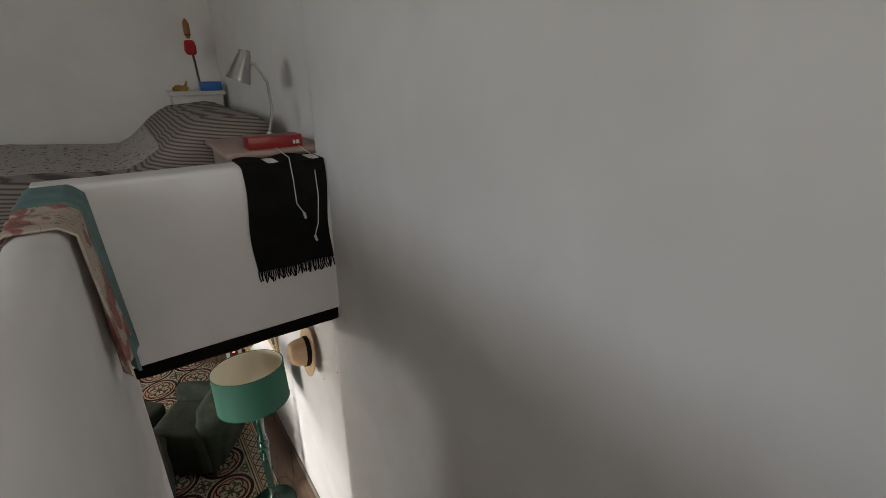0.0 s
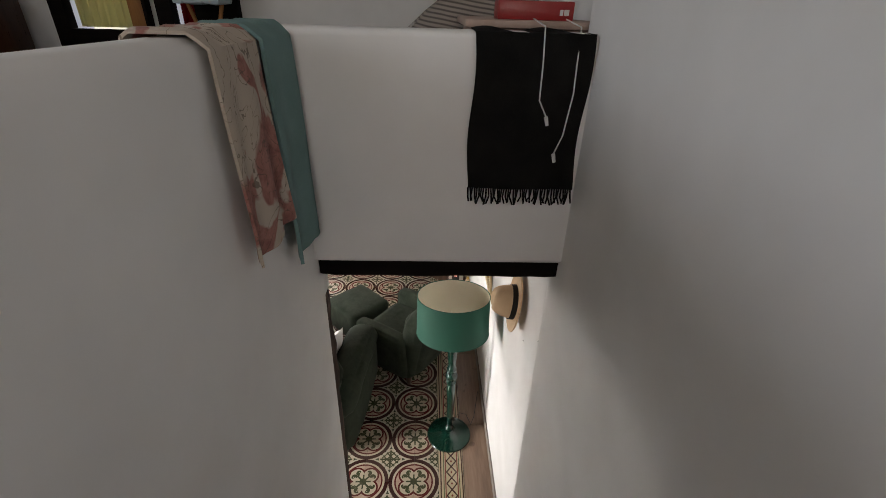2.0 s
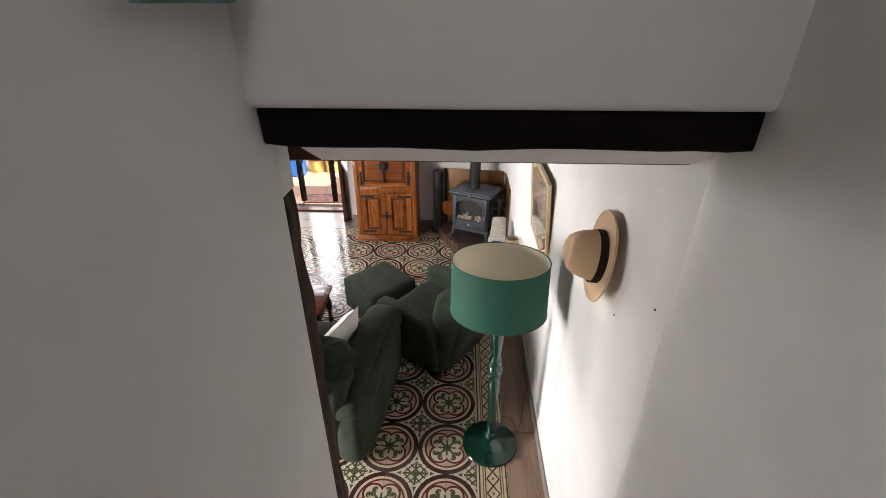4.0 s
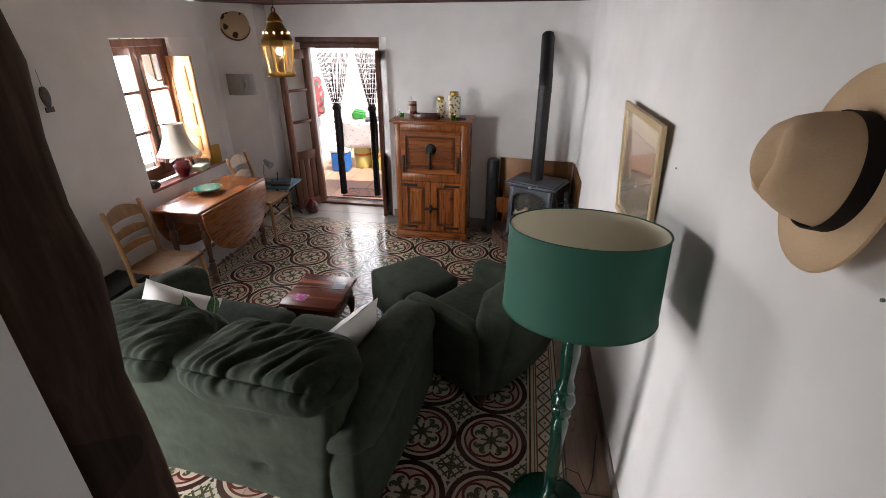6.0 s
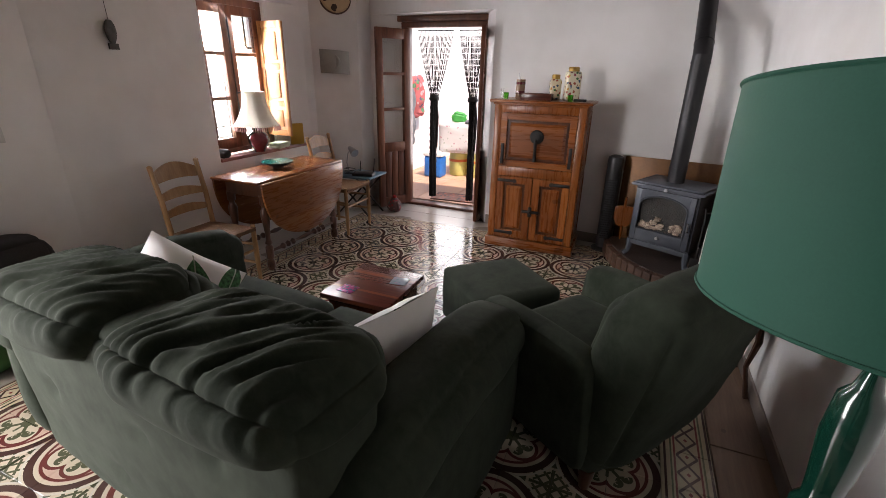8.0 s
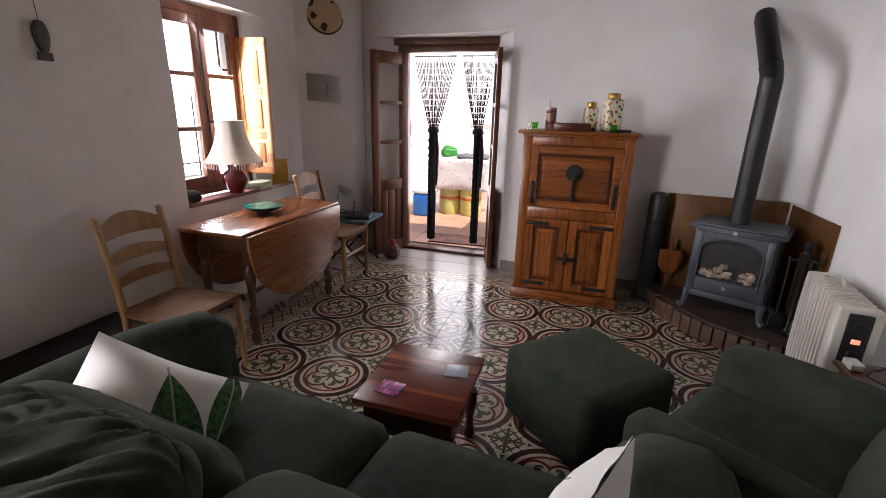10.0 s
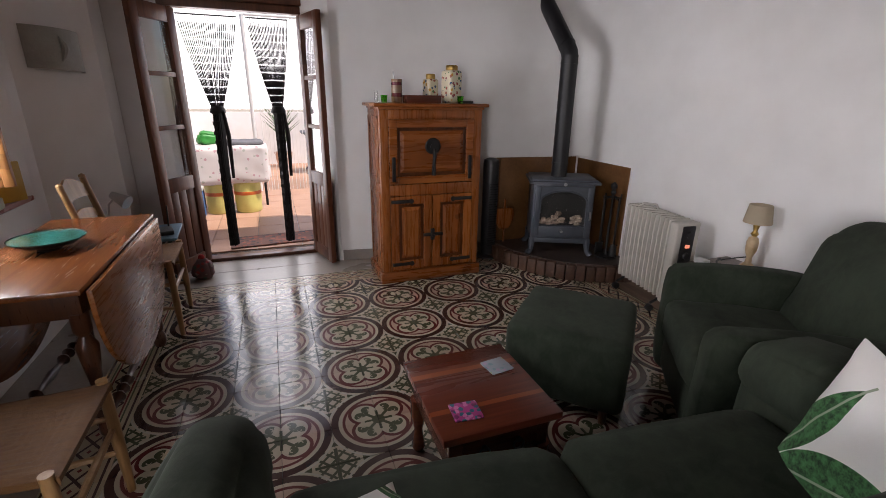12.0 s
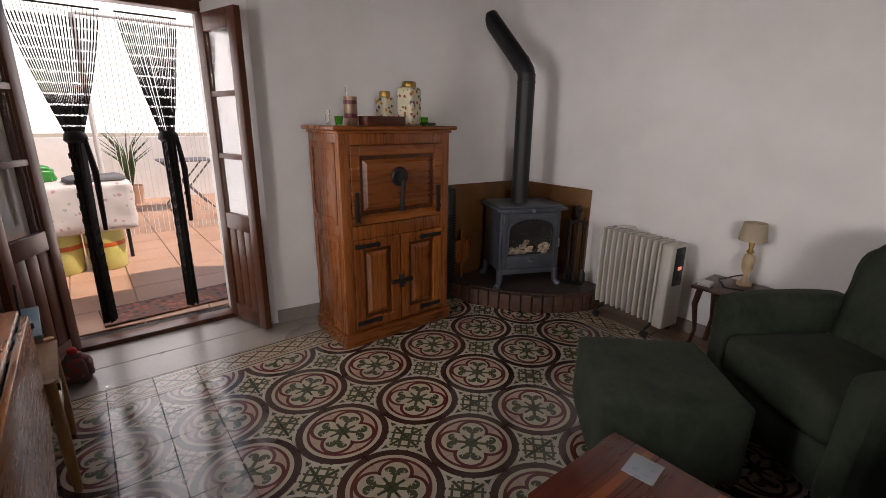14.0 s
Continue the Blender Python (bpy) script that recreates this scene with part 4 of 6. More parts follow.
def coffee_table():
    t = thing("coffee_table", "low red-brown hardwood coffee table with a drawer", "coffee table", -1.183, 4.395, 0, 0)
    part(t, "tabletop", Shape().box(-0.205, 0.205, -0.222, 0.222, 0.352, 0.380, 0.004), streaked_hardwood())
    part(t, "apron", Shape().box(-0.175, 0.175, -0.19, 0.19, 0.225, 0.352, 0.004), ROSEWOOD)
    part(t, "drawer", Shape().box(-0.13, 0.13, -0.198, -0.188, 0.245, 0.335, 0.004), ROSEWOOD)
    for hx in (-0.06, 0.06):
        ring = [(hx + 0.018 * math.cos(a), -0.204, 0.28 + 0.018 * math.sin(a)) for a in [k * math.pi / 8 for k in range(17)]]
        part(t, "handle", Shape().tube(ring, 0.0035, 6).rod((hx, -0.197, 0.298), (hx, -0.208, 0.298), 0.009), IRON, "iron ring pull")
    for lx in (-0.16, 0.16):
        for ly in (-0.175, 0.175):
            part(t, "leg", Shape().lathe([(0.018, 0), (0.028, 0.02), (0.02, 0.06), (0.016, 0.10), (0.026, 0.15), (0.03, 0.17), (0.03, 0.24)], 14, (lx, ly, 0)), ROSEWOOD)
    pink = spotted("pink_print_card", (0.42, 0.05, 0.22), [(0.02, 0.16, 0.20), (0.6, 0.2, 0.4), (0.16, 0.02, 0.1)], 55, 0.5, 0.3)
    grey = spotted("grey_blue_print_card", (0.30, 0.34, 0.38), [(0.2, 0.3, 0.32), (0.42, 0.3, 0.4), (0.3, 0.36, 0.2)], 40, 0.35, 0.3)
    single("coaster", Shape().box(-0.047, 0.047, -0.043, 0.043, 0, 0.004, 0.001), pink, "square pink printed coaster", "coaster", pose(-1.275, 4.275, 0.380, 0, 0, -4), "coasters on the coffee table")
    single("coaster", Shape().box(-0.047, 0.047, -0.043, 0.043, 0, 0.004, 0.001), grey, "square blue-grey printed coaster", "coaster", pose(-1.065, 4.475, 0.380, 0, 0, 8), "coasters on the coffee table")


# ---- things: cabinet and what stands on it ----


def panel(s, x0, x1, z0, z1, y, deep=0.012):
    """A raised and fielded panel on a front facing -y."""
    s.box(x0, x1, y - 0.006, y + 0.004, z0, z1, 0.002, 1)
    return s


def field(x0, x1, z0, z1, y):
    """The raised middle of a panel, with sloping sides."""
    s, k = Shape(), 0.022
    vs = [(x0 + k, z0 + k), (x1 - k, z0 + k), (x1 - k, z1 - k), (x0 + k, z1 - k)]
    k += 0.024
    ins = [(x0 + k, z0 + k), (x1 - k, z0 + k), (x1 - k, z1 - k), (x0 + k, z1 - k)]
    a = [s.bm.verts.new((x, y - 0.0055, z)) for x, z in vs]
    b = [s.bm.verts.new((x, y - 0.018, z)) for x, z in ins]
    for i in range(4):
        s.bm.faces.new((a[i], a[(i + 1) % 4], b[(i + 1) % 4], b[i]))
    s.bm.faces.new(b)
    s.bm.faces.new(a[::-1])
    return s


def framed_door(parent, x0, x1, z0, z1, y, stile, label, across=False):
    d = Shape()
    d.box(x0, x0 + stile, y - 0.022, y, z0, z1, 0.003).box(x1 - stile, x1, y - 0.022, y, z0, z1, 0.003)
    d.box(x0 + stile, x1 - stile, y - 0.0215, y, z0, z0 + stile, 0.003).box(x0 + stile, x1 - stile, y - 0.0215, y, z1 - stile, z1, 0.003)
    ob = part(parent, "door", d, PINE_X if across else PINE, label, None, False)
    inner = (x0 + stile, x1 - stile, z0 + stile, z1 - stile, y)
    # The recess around the raised field is coloured darker than the door frame.
    part(ob, "panel", panel(Shape(), *inner), PANELWOOD, "recessed panel in darker pine")
    part(ob, "raised_field", field(*inner), PINE_X if across else PINE, "", None, False)
    return ob


def cabinet():
    c = thing("cabinet", "honey-coloured rustic pine cabinet with iron straps", "cabinet", -0.715, 6.255, 0, 0)
    b = Shape().box(-0.375, 0.375, 0.025, 0.40, 0.07, 1.245, 0.004)
    b.box(-0.375, -0.315, 0.0, 0.024, 0.085, 1.245, 0.003).box(0.315, 0.375, 0.0, 0.024, 0.085, 1.245, 0.003)
    b.box(-0.314, 0.314, 0.001, 0.024, 0.655, 0.735, 0.003).box(-0.314, 0.314, 0.001, 0.024, 1.185, 1.245, 0.003)
    part(c, "body", b, PINE)
    for side in (-1, 1):
        sp = Shape()
        for z0, z1 in ((0.1, 0.68), (0.74, 1.2)):
            sp.box(0.3755 * side, 0.381 * side, 0.05, 0.085, z0, z1, 0.002, 1).box(0.3755 * side, 0.381 * side, 0.345, 0.38, z0, z1, 0.002, 1)
            sp.box(0.3755 * side, 0.3805 * side, 0.086, 0.344, z0, z0 + 0.04, 0.002, 1).box(0.3755 * side, 0.3805 * side, 0.086, 0.344, z1 - 0.04, z1, 0.002, 1)
        part(c, "side_panel", sp, PINE)
    part(c, "plinth", Shape().box(-0.395, 0.395, -0.018, 0.40, 0.0, 0.082, 0.008), PINE_X)
    part(c, "top", Shape().box(-0.385, 0.385, -0.012, 0.40, 1.2455, 1.262, 0.004).box(-0.415, 0.415, -0.035, 0.405, 1.2625, 1.286, 0.009, 3), PINE_X)
    d0 = framed_door(c, -0.312, 0.312, 0.74, 1.182, 0.016, 0.055, "drop-down front with a fielded panel", True)
    d1 = framed_door(c, -0.312, -0.004, 0.10, 0.652, 0.016, 0.06, "")
    d2 = framed_door(c, 0.004, 0.312, 0.10, 0.652, 0.016, 0.06, "")
    part(d0, "handle", Shape().rod((0, -0.008, 1.0), (0, -0.02, 1.0), 0.058, 0.05, 20).rod((0, -0.02, 1.0), (0, -0.05, 1.0), 0.022, 0.03, 16).tube([(0, -0.045, 0.985), (0, -0.05, 0.94), (0, -0.035, 0.88), (0, -0.03, 0.80)], [0.012, 0.014, 0.012, 0.017], 8), IRON, "round black iron knocker with a long hasp")
    for sx in (-1, 1):
        part(d0, "strap", Shape().box(0.285 * sx - 0.012, 0.285 * sx + 0.012, -0.018, -0.005, 0.76, 0.93, 0.003).rod((0.285 * sx, -0.018, 0.80), (0.285 * sx, -0.024, 0.80), 0.012), IRON, "black iron strap")
    for d, sx in ((d1, -1), (d2, 1)):
        for z in (0.615, 0.14):
            part(d, "hinge", Shape().box(min(0.31 * sx, 0.16 * sx), max(0.31 * sx, 0.16 * sx), -0.013, -0.0055, z - 0.013, z + 0.013, 0.003).rod((0.16 * sx, -0.006, z), (0.16 * sx, -0.014, z), 0.018), IRON, "black iron strap hinge")
    part(d2, "latch", Shape().box(-0.07, 0.08, -0.024, -0.0055, 0.345, 0.367, 0.003).box(-0.015, 0.012, -0.028, -0.0056, 0.315, 0.40, 0.003).rod((0, -0.028, 0.35), (0, -0.045, 0.35), 0.012), IRON, "black iron latch")

    z = 1.2865

    def shot_glass(x, y, green):
        g = Shape().lathe([(0.018, 0), (0.024, 0.05), (0.022, 0.05), (0.017, 0.01), (0.003, 0.009)], 16)
        single("shot_glass", g, GREENGLASS if green else PANE, "small %s shot glass" % ("bright green" if green else "clear"), "glass", pose(x, y, z), "glasses on the cabinet")

    shot_glass(-1.03, 6.36, True)
    shot_glass(-0.49, 6.31, True)
    single("glass_tube", Shape().lathe([(0.012, 0), (0.014, 0.08), (0.012, 0.08), (0.010, 0.01), (0.003, 0.009)], 14), PANE, "slim clear glass standing on the cabinet", "glass", pose(-1.075, 6.40, z))
    m = thing("mate_cup", "striped wooden cup with a metal straw", "cup", -0.925, 6.42, z)
    part(m, "body", Shape().lathe([(0.036, 0), (0.038, 0.01), (0.038, 0.155), (0.033, 0.155), (0.033, 0.03), (0.003, 0.03)], 20), timber("cup_wood", (0.12, 0.05, 0.03), (0.24, 0.13, 0.07), (0.34, 0.2, 0.11), 2, 0.35))
    pieces(m, "band", Shape().lathe([(0.0385, 0), (0.0395, 0.004), (0.0395, 0.02), (0.0385, 0.024)], 20, (0, 0, 0.04)).lathe([(0.0385, 0), (0.0395, 0.004), (0.0395, 0.016), (0.0385, 0.02)], 20, (0, 0, 0.115)), OXBLOOD, "dark red band")
    part(m, "straw", Shape().tube([(0.005, 0, 0.03), (-0.012, 0.01, 0.15), (-0.022, 0.012, 0.205)], 0.005), CHROME)
    single("wooden_tray", Shape().box(-0.125, 0.125, -0.055, 0.055, 0, 0.008, 0.002).box(-0.125, 0.125, -0.055, -0.047, 0.008, 0.052, 0.002).box(-0.125, 0.125, 0.047, 0.055, 0.008, 0.052, 0.002).box(-0.125, -0.117, -0.047, 0.047, 0.008, 0.052, 0.002).box(0.117, 0.125, -0.047, 0.047, 0.008, 0.052, 0.002), ROSEWOOD, "long red-brown wooden tray on the cabinet", "tray", pose(-0.765, 6.345, z))

    def jar(x, y, w, h):
        j = thing("ginger_jar", "cream jar painted with butterflies, brass lid", "jar", x, y, z, 20, "butterfly jars on the cabinet")
        part(j, "body", Shape().box(-w, w, -w, w, 0, h, w * 0.35, 4), BUTTERFLY)
        part(j, "lid", Shape().lathe([(w * 0.72, 0), (w * 0.75, 0.006), (w * 0.75, 0.026), (w * 0.66, 0.034), (0.004, 0.036)], 20, (0, 0, h)), BRASS)

    jar(-0.65, 6.50, 0.045, 0.165)
    jar(-0.505, 6.45, 0.058, 0.225)
    single("small_black_box", Shape().box(-0.05, 0.05, -0.02, 0.02, 0, 0.018, 0.004), BLACKPLASTIC, "flat black remote control on the cabinet", "remote", pose(-0.42, 6.37, z, 0, 0, 5))


# ---- things: stove corner ----


def stove_corner():
    h = thing("hearth", "low quarter-round brick hearth with a dark stone top", "hearth", 0, 0, 0)
    cx, cy = EAST - 0.015, north(EAST) - 0.03
    rim = []
    for k in range(19):
        a = radians(184 + k * (88 / 18))
        rim.append((cx + 0.80 * math.cos(a), cy + 0.10 + 0.93 * math.sin(a)))
    part(h, "slab", Shape().prism([(cx, cy)] + rim, 0.0, 0.128), STONE)
    for k in range(18):
        p, q = Vector(rim[k]), Vector(rim[k + 1])
        d = (q - p)
        n = Vector((d.y, -d.x)).normalized()
        if n.dot(p - Vector((cx, cy))) < 0:
            n = -n
        ang = math.degrees(math.atan2(d.y, d.x))
        mid = (p + q) / 2
        part(h, "brick", Shape().box(-d.length / 2 + 0.003, d.length / 2 - 0.003, -0.05, 0.02, 0.0, 0.118 + 0.004 * (k % 3), 0.006), BRICK, "", pose(mid.x, mid.y, 0, 0, 0, ang))
    top = 0.13
    s = thing("stove", "grey cast-iron stove with an arched glass door", "stove", 0.395, 6.27, top, -25)
    b = Shape().box(-0.235, 0.235, -0.17, 0.17, 0.12, 0.57, 0.008)
    bd = part(s, "body", b, STOVE)
    part(s, "top", Shape().box(-0.272, 0.272, -0.205, 0.19, 0.571, 0.592, 0.008).box(-0.25, 0.25, -0.185, 0.18, 0.592, 0.606, 0.006), STOVE)
    lg = Shape()
    for sx in (-1, 1):
        for sy in (-1, 1):
            lg.tube([(0.25 * sx, 0.185 * sy, 0.0), (0.225 * sx, 0.165 * sy, 0.03), (0.215 * sx, 0.155 * sy, 0.13)], [0.026, 0.02, 0.03], 8)
    lg.box(-0.24, 0.24, -0.178, -0.165, 0.095, 0.135, 0.004)
    pieces(s, "leg", lg, STOVE)
    fr = Shape()
    outer, inner = [], []
    w, z0, z1 = 0.222, 0.15, 0.555
    for k in range(25):
        a = math.pi * k / 24
        inner.append((0.178 * math.cos(a), 0.435 + 0.085 * math.sin(a)))
    inner += [(-0.178, 0.245), (0.178, 0.245)]
    fr.box(-w, -0.178, -0.198, -0.172, z0, z1, 0.004).box(0.178, w, -0.198, -0.172, z0, z1, 0.004).box(-0.178, 0.178, -0.198, -0.172, z0, 0.245, 0.004)
    for k in range(24):
        a, c = inner[k], inner[k + 1]
        va = [fr.bm.verts.new((p[0], y, p[1])) for y in (-0.198, -0.172) for p in (a, c)] + [fr.bm.verts.new((p[0], y, z1)) for y in (-0.198, -0.172) for p in (a, c)]
        for q in ((0, 1, 5, 4), (2, 3, 7, 6), (0, 1, 3, 2), (4, 5, 7, 6)):
            fr.bm.faces.new([va[i] for i in q])
    bmesh.ops.recalc_face_normals(fr.bm, faces=fr.bm.faces)
    dr = part(s, "door", fr, STOVE)
    arch = [(x, -0.2, z) for x, z in inner[:25]]
    part(dr, "trim", Shape().tube([(0.178, -0.2, 0.24)] + arch + [(-0.178, -0.2, 0.24), (0.178, -0.2, 0.24)], 0.007, 6), STOVE)
    part(dr, "glass", Shape().box(-0.18, 0.18, -0.186, -0.184, 0.24, 0.525), FIREGLASS).visible_shadow = False
    pieces(dr, "handle", Shape().tube([(0.205, -0.2, 0.30), (0.205, -0.225, 0.31), (0.205, -0.225, 0.37)], 0.007).rod((0, -0.198, 0.20), (0, -0.215, 0.20), 0.012).rod((0, -0.2, 0.575), (0.0, -0.215, 0.575), 0.013), CHROME, "small steel knobs")
    part(bd, "fire_bed", Shape().box(-0.2, 0.2, -0.1715, -0.1705, 0.24, 0.54), IRON, "sooty firebox")
    logs = Shape()
    rnd = random.Random(4)
    for k in range(26):
        x = -0.155 + 0.31 * rnd.random()
        z = 0.255 + 0.095 * rnd.random() * (1 - abs(x) * 3)
        w, t = 0.012 + 0.016 * rnd.random(), 0.008 + 0.010 * rnd.random()
        logs.soft(x - w, x + w, -0.1815, -0.173, z - t, z + t, 0.008, 3, 0.002, 0.006, 40)
    pieces(bd, "log", logs, EMBER)
    f = thing("flue_pipe", "matt black stove pipe bending back into the wall", "flue pipe", 0.375, 6.285, top + 0.606)
    part(f, "pipe", Shape().rod((0, 0, 0), (0, 0, 0.90), 0.062, 0.062, 24).rod((0, 0, 0.10), (0, 0, 0.112), 0.065, 0.065, 24).rod((0, 0, 0.84), (0, 0, 0.852), 0.065, 0.065, 24), FLUE)
    part(f, "elbow", Shape().tube([(0, 0, 0.88), (0, 0.01, 0.92), (0, 0.05, 0.97), (0, 0.30, 1.225), (0, 0.39, 1.315)], 0.062, 20).rod((0, 0.05, 0.97), (0, 0.06, 0.98), 0.065, 0.065, 20), FLUE)
    nl = north(-0.01)
    a = math.degrees(math.atan2(north(EAST) - nl, EAST + 0.01))
    L = math.hypot(EAST - 0.02, north(EAST) - nl)
    k = thing("heat_shield", "browned copper sheet lining the wall behind the stove", "heat shield", -0.01, nl - 0.012, 0, a)
    part(k, "panel", Shape().box(0.0, L + 0.004, -0.008, -0.001, 0.02, 0.845, 0.002), COPPER)
    k2 = thing("heat_shield", "browned copper sheet on the wall beside the stove", "heat shield", EAST, 0, 0)
    part(k2, "panel", Shape().box(-0.012, -0.003, 5.93, north(EAST) - 0.023, 0.02, 0.835, 0.002), COPPER)
    t = thing("tower_fan", "slim black tower fan beside the cabinet", "fan", -0.085, 6.585, 0)
    part(t, "base", Shape().lathe([(0.10, 0), (0.10, 0.012), (0.03, 0.03)], 24), BLACKPLASTIC)
    part(t, "body", Shape().lathe([(0.055, 0), (0.064, 0.02), (0.066, 0.78), (0.06, 0.815), (0.03, 0.83), (0.005, 0.832)], 24, (0, 0, 0.028)), BLACKPLASTIC)
    g = Shape()
    for i in range(26):
        g.box(-0.04, 0.04, -0.069, -0.062, 0.12 + i * 0.021, 0.127 + i * 0.021)
    pieces(t, "slat", g, IRON)
    bl = thing("bellows", "small leather and wood fireside bellows against the shield", "bellows", 0.05, 6.56, 0.128)
    part(bl, "body", Shape().soft(-0.06, 0.06, -0.012, 0.012, 0.12, 0.30, 0.012, 8, 0.004, 0, 1, lambda p: Vector((p.x * (0.55 + 0.9 * math.sin(min(1, (p.z - 0.1) / 0.22) * 2.4)), p.y, p.z))).rod((0, 0, 0.13), (0, 0, 0.0), 0.012, 0.006).rod((0, 0, 0.29), (0, 0, 0.38), 0.014, 0.01), PINE)
    o = thing("fire_iron_stand", "black iron companion set with hanging fire tools", "fire irons", 0.655, 5.95, top)
    part(o, "stand", Shape().lathe([(0.085, 0), (0.085, 0.01), (0.02, 0.02), (0.009, 0.04), (0.009, 0.50), (0.022, 0.52), (0.012, 0.54), (0.024, 0.56), (0.024, 0.58), (0.005, 0.60)], 16).tube([(-0.075, 0, 0.47), (0, 0, 0.49), (0.075, 0, 0.47)], 0.006).tube([(0, -0.075, 0.47), (0, 0, 0.49), (0, 0.075, 0.47)], 0.006), IRON)
    for x, y, e in ((-0.075, 0, 0), (0.075, 0, 1), (0, -0.075, 2), (0, 0.075, 3)):
        tool = Shape().tube([(x * 1.1, y * 1.1, 0.50), (x, y, 0.44), (x, y, 0.12)], 0.006)
        if e == 0:
            tool.box(x - 0.035, x + 0.035, y - 0.006, y + 0.006, 0.04, 0.13, 0.004)
        elif e == 1:
            tool.tube([(x, y, 0.13), (x + 0.01, y, 0.07), (x + 0.05, y, 0.09)], 0.006)
        elif e == 2:
            tool.lathe([(0.03, 0), (0.028, 0.06), (0.015, 0.09)], 12, (x, y, 0.03))
        else:
            tool.tube([(x, y, 0.14), (x + 0.02, y, 0.08), (x, y, 0.03)], 0.005)
        part(o, "tool", tool, IRON)


def radiator():
    r = thing("oil_radiator", "cream oil-filled radiator on castors, orange switch light", "radiator", 0.61, 5.44, 0, -7)
    fins = Shape()
    for i in range(11):
        y = 0.235 - i * 0.043
        fins.soft(-0.075, 0.075, y - 0.009, y + 0.009, 0.09, 0.625, 0.008, 6, 0.003)
    pieces(r, "fin", fins, ENAMEL)
    pieces(r, "rail", Shape().rod((0, -0.2, 0.59), (0, 0.23, 0.59), 0.022).rod((0, -0.2, 0.12), (0, 0.23, 0.12), 0.022), ENAMEL)
    part(r, "control_box", Shape().box(-0.085, 0.085, -0.285, -0.215, 0.08, 0.62, 0.012, 3), ENAMEL)
    cp = part(r, "control_panel", Shape().box(-0.045, 0.045, -0.293, -0.284, 0.36, 0.60, 0.006), BLACKPLASTIC, "black control panel")
    part(cp, "switch", Shape().box(-0.015, 0.018, -0.297, -0.292, 0.46, 0.482, 0.004), glow("lit_orange_switch", (1.0, 0.16, 0.02), 0.4), "lit orange switch")
    pieces(cp, "knob", Shape().rod((0, -0.293, 0.41), (0, -0.305, 0.41), 0.022, 0.018, 16).rod((0, -0.293, 0.545), (0, -0.302, 0.545), 0.02, 0.018, 16), BLACKPLASTIC)
    part(r, "handle", Shape().tube([(-0.02, 0.18, 0.62), (-0.02, 0.14, 0.65), (0.02, 0.06, 0.655), (0.02, 0.02, 0.62)], 0.008), ENAMEL)
    for y in (-0.2, 0.18):
        w = Shape().tube([(-0.12, y, 0.055), (-0.06, y, 0.085), (0.06, y, 0.085), (0.12, y, 0.055)], 0.009)
        for x in (-0.12, 0.12):
            w.rod((x, y - 0.014, 0.024), (x, y + 0.014, 0.024), 0.024)
        pieces(r, "castor", w, BLACKPLASTIC)


def side_table():
    t = thing("side_table", "small dark wooden side table with curved legs", "side table", 0.605, 4.86, 0)
    part(t, "tabletop", Shape().box(-0.16, 0.16, -0.16, 0.16, 0.415, 0.435, 0.008), TABLEDARK)
    for x in (-0.12, 0.12):
        for y in (-0.12, 0.12):
            sx, sy = math.copysign(1, x), math.copysign(1, y)
            part(t, "leg", Shape().tube([(x + 0.025 * sx, y + 0.025 * sy, 0), (x - 0.005 * sx, y - 0.005 * sy, 0.16), (x + 0.012 * sx, y + 0.012 * sy, 0.32), (x, y, 0.416)], [0.013, 0.011, 0.017, 0.018], 8), TABLEDARK)
    l = thing("table_lamp", "small lamp with an alabaster base and beige shade", "lamp", 0.69, 4.835, 0.435)
    part(l, "base", Shape().lathe([(0.038, 0), (0.038, 0.012), (0.018, 0.03), (0.014, 0.06), (0.028, 0.10), (0.031, 0.15), (0.024, 0.175), (0.010, 0.185)], 20), surface("alabaster", (0.42, 0.28, 0.15), (0.58, 0.44, 0.28), 12, 60, 0.3))
    part(l, "stem", Shape().lathe([(0.012, 0), (0.02, 0.012), (0.01, 0.03), (0.016, 0.06), (0.012, 0.10)], 14, (0, 0, 0.185)), BRASS)
    part(l, "shade", Shape().lathe([(0.070, 0), (0.056, 0.10), (0.053, 0.10), (0.067, 0)], 24, (0, 0, 0.262), None, True), surface("beige_shade", (0.40, 0.32, 0.22), (0.48, 0.40, 0.29), 4, 180, 0.8))
    single("sunglasses", Shape().tube([(-0.07, 0, 0.02), (-0.03, 0.01, 0.035), (0, 0.012, 0.028), (0.03, 0.01, 0.035), (0.07, 0, 0.02)], 0.006).tube([(-0.07, 0, 0.02), (-0.06, -0.1, 0.012)], 0.004).tube([(0.07, 0, 0.02), (0.08, -0.08, 0.05), (0.09, -0.12, 0.06)], 0.004), BLACKPLASTIC, "black folded spectacles on the side table", "glasses", pose(0.55, 4.90, 0.435, 0, 0, 30))
    single("power_strip", Shape().box(-0.025, 0.025, -0.035, 0.035, 0, 0.03, 0.006), WHITEPLASTIC, "white plug adaptor on the side table", "adaptor", pose(0.49, 4.96, 0.436))


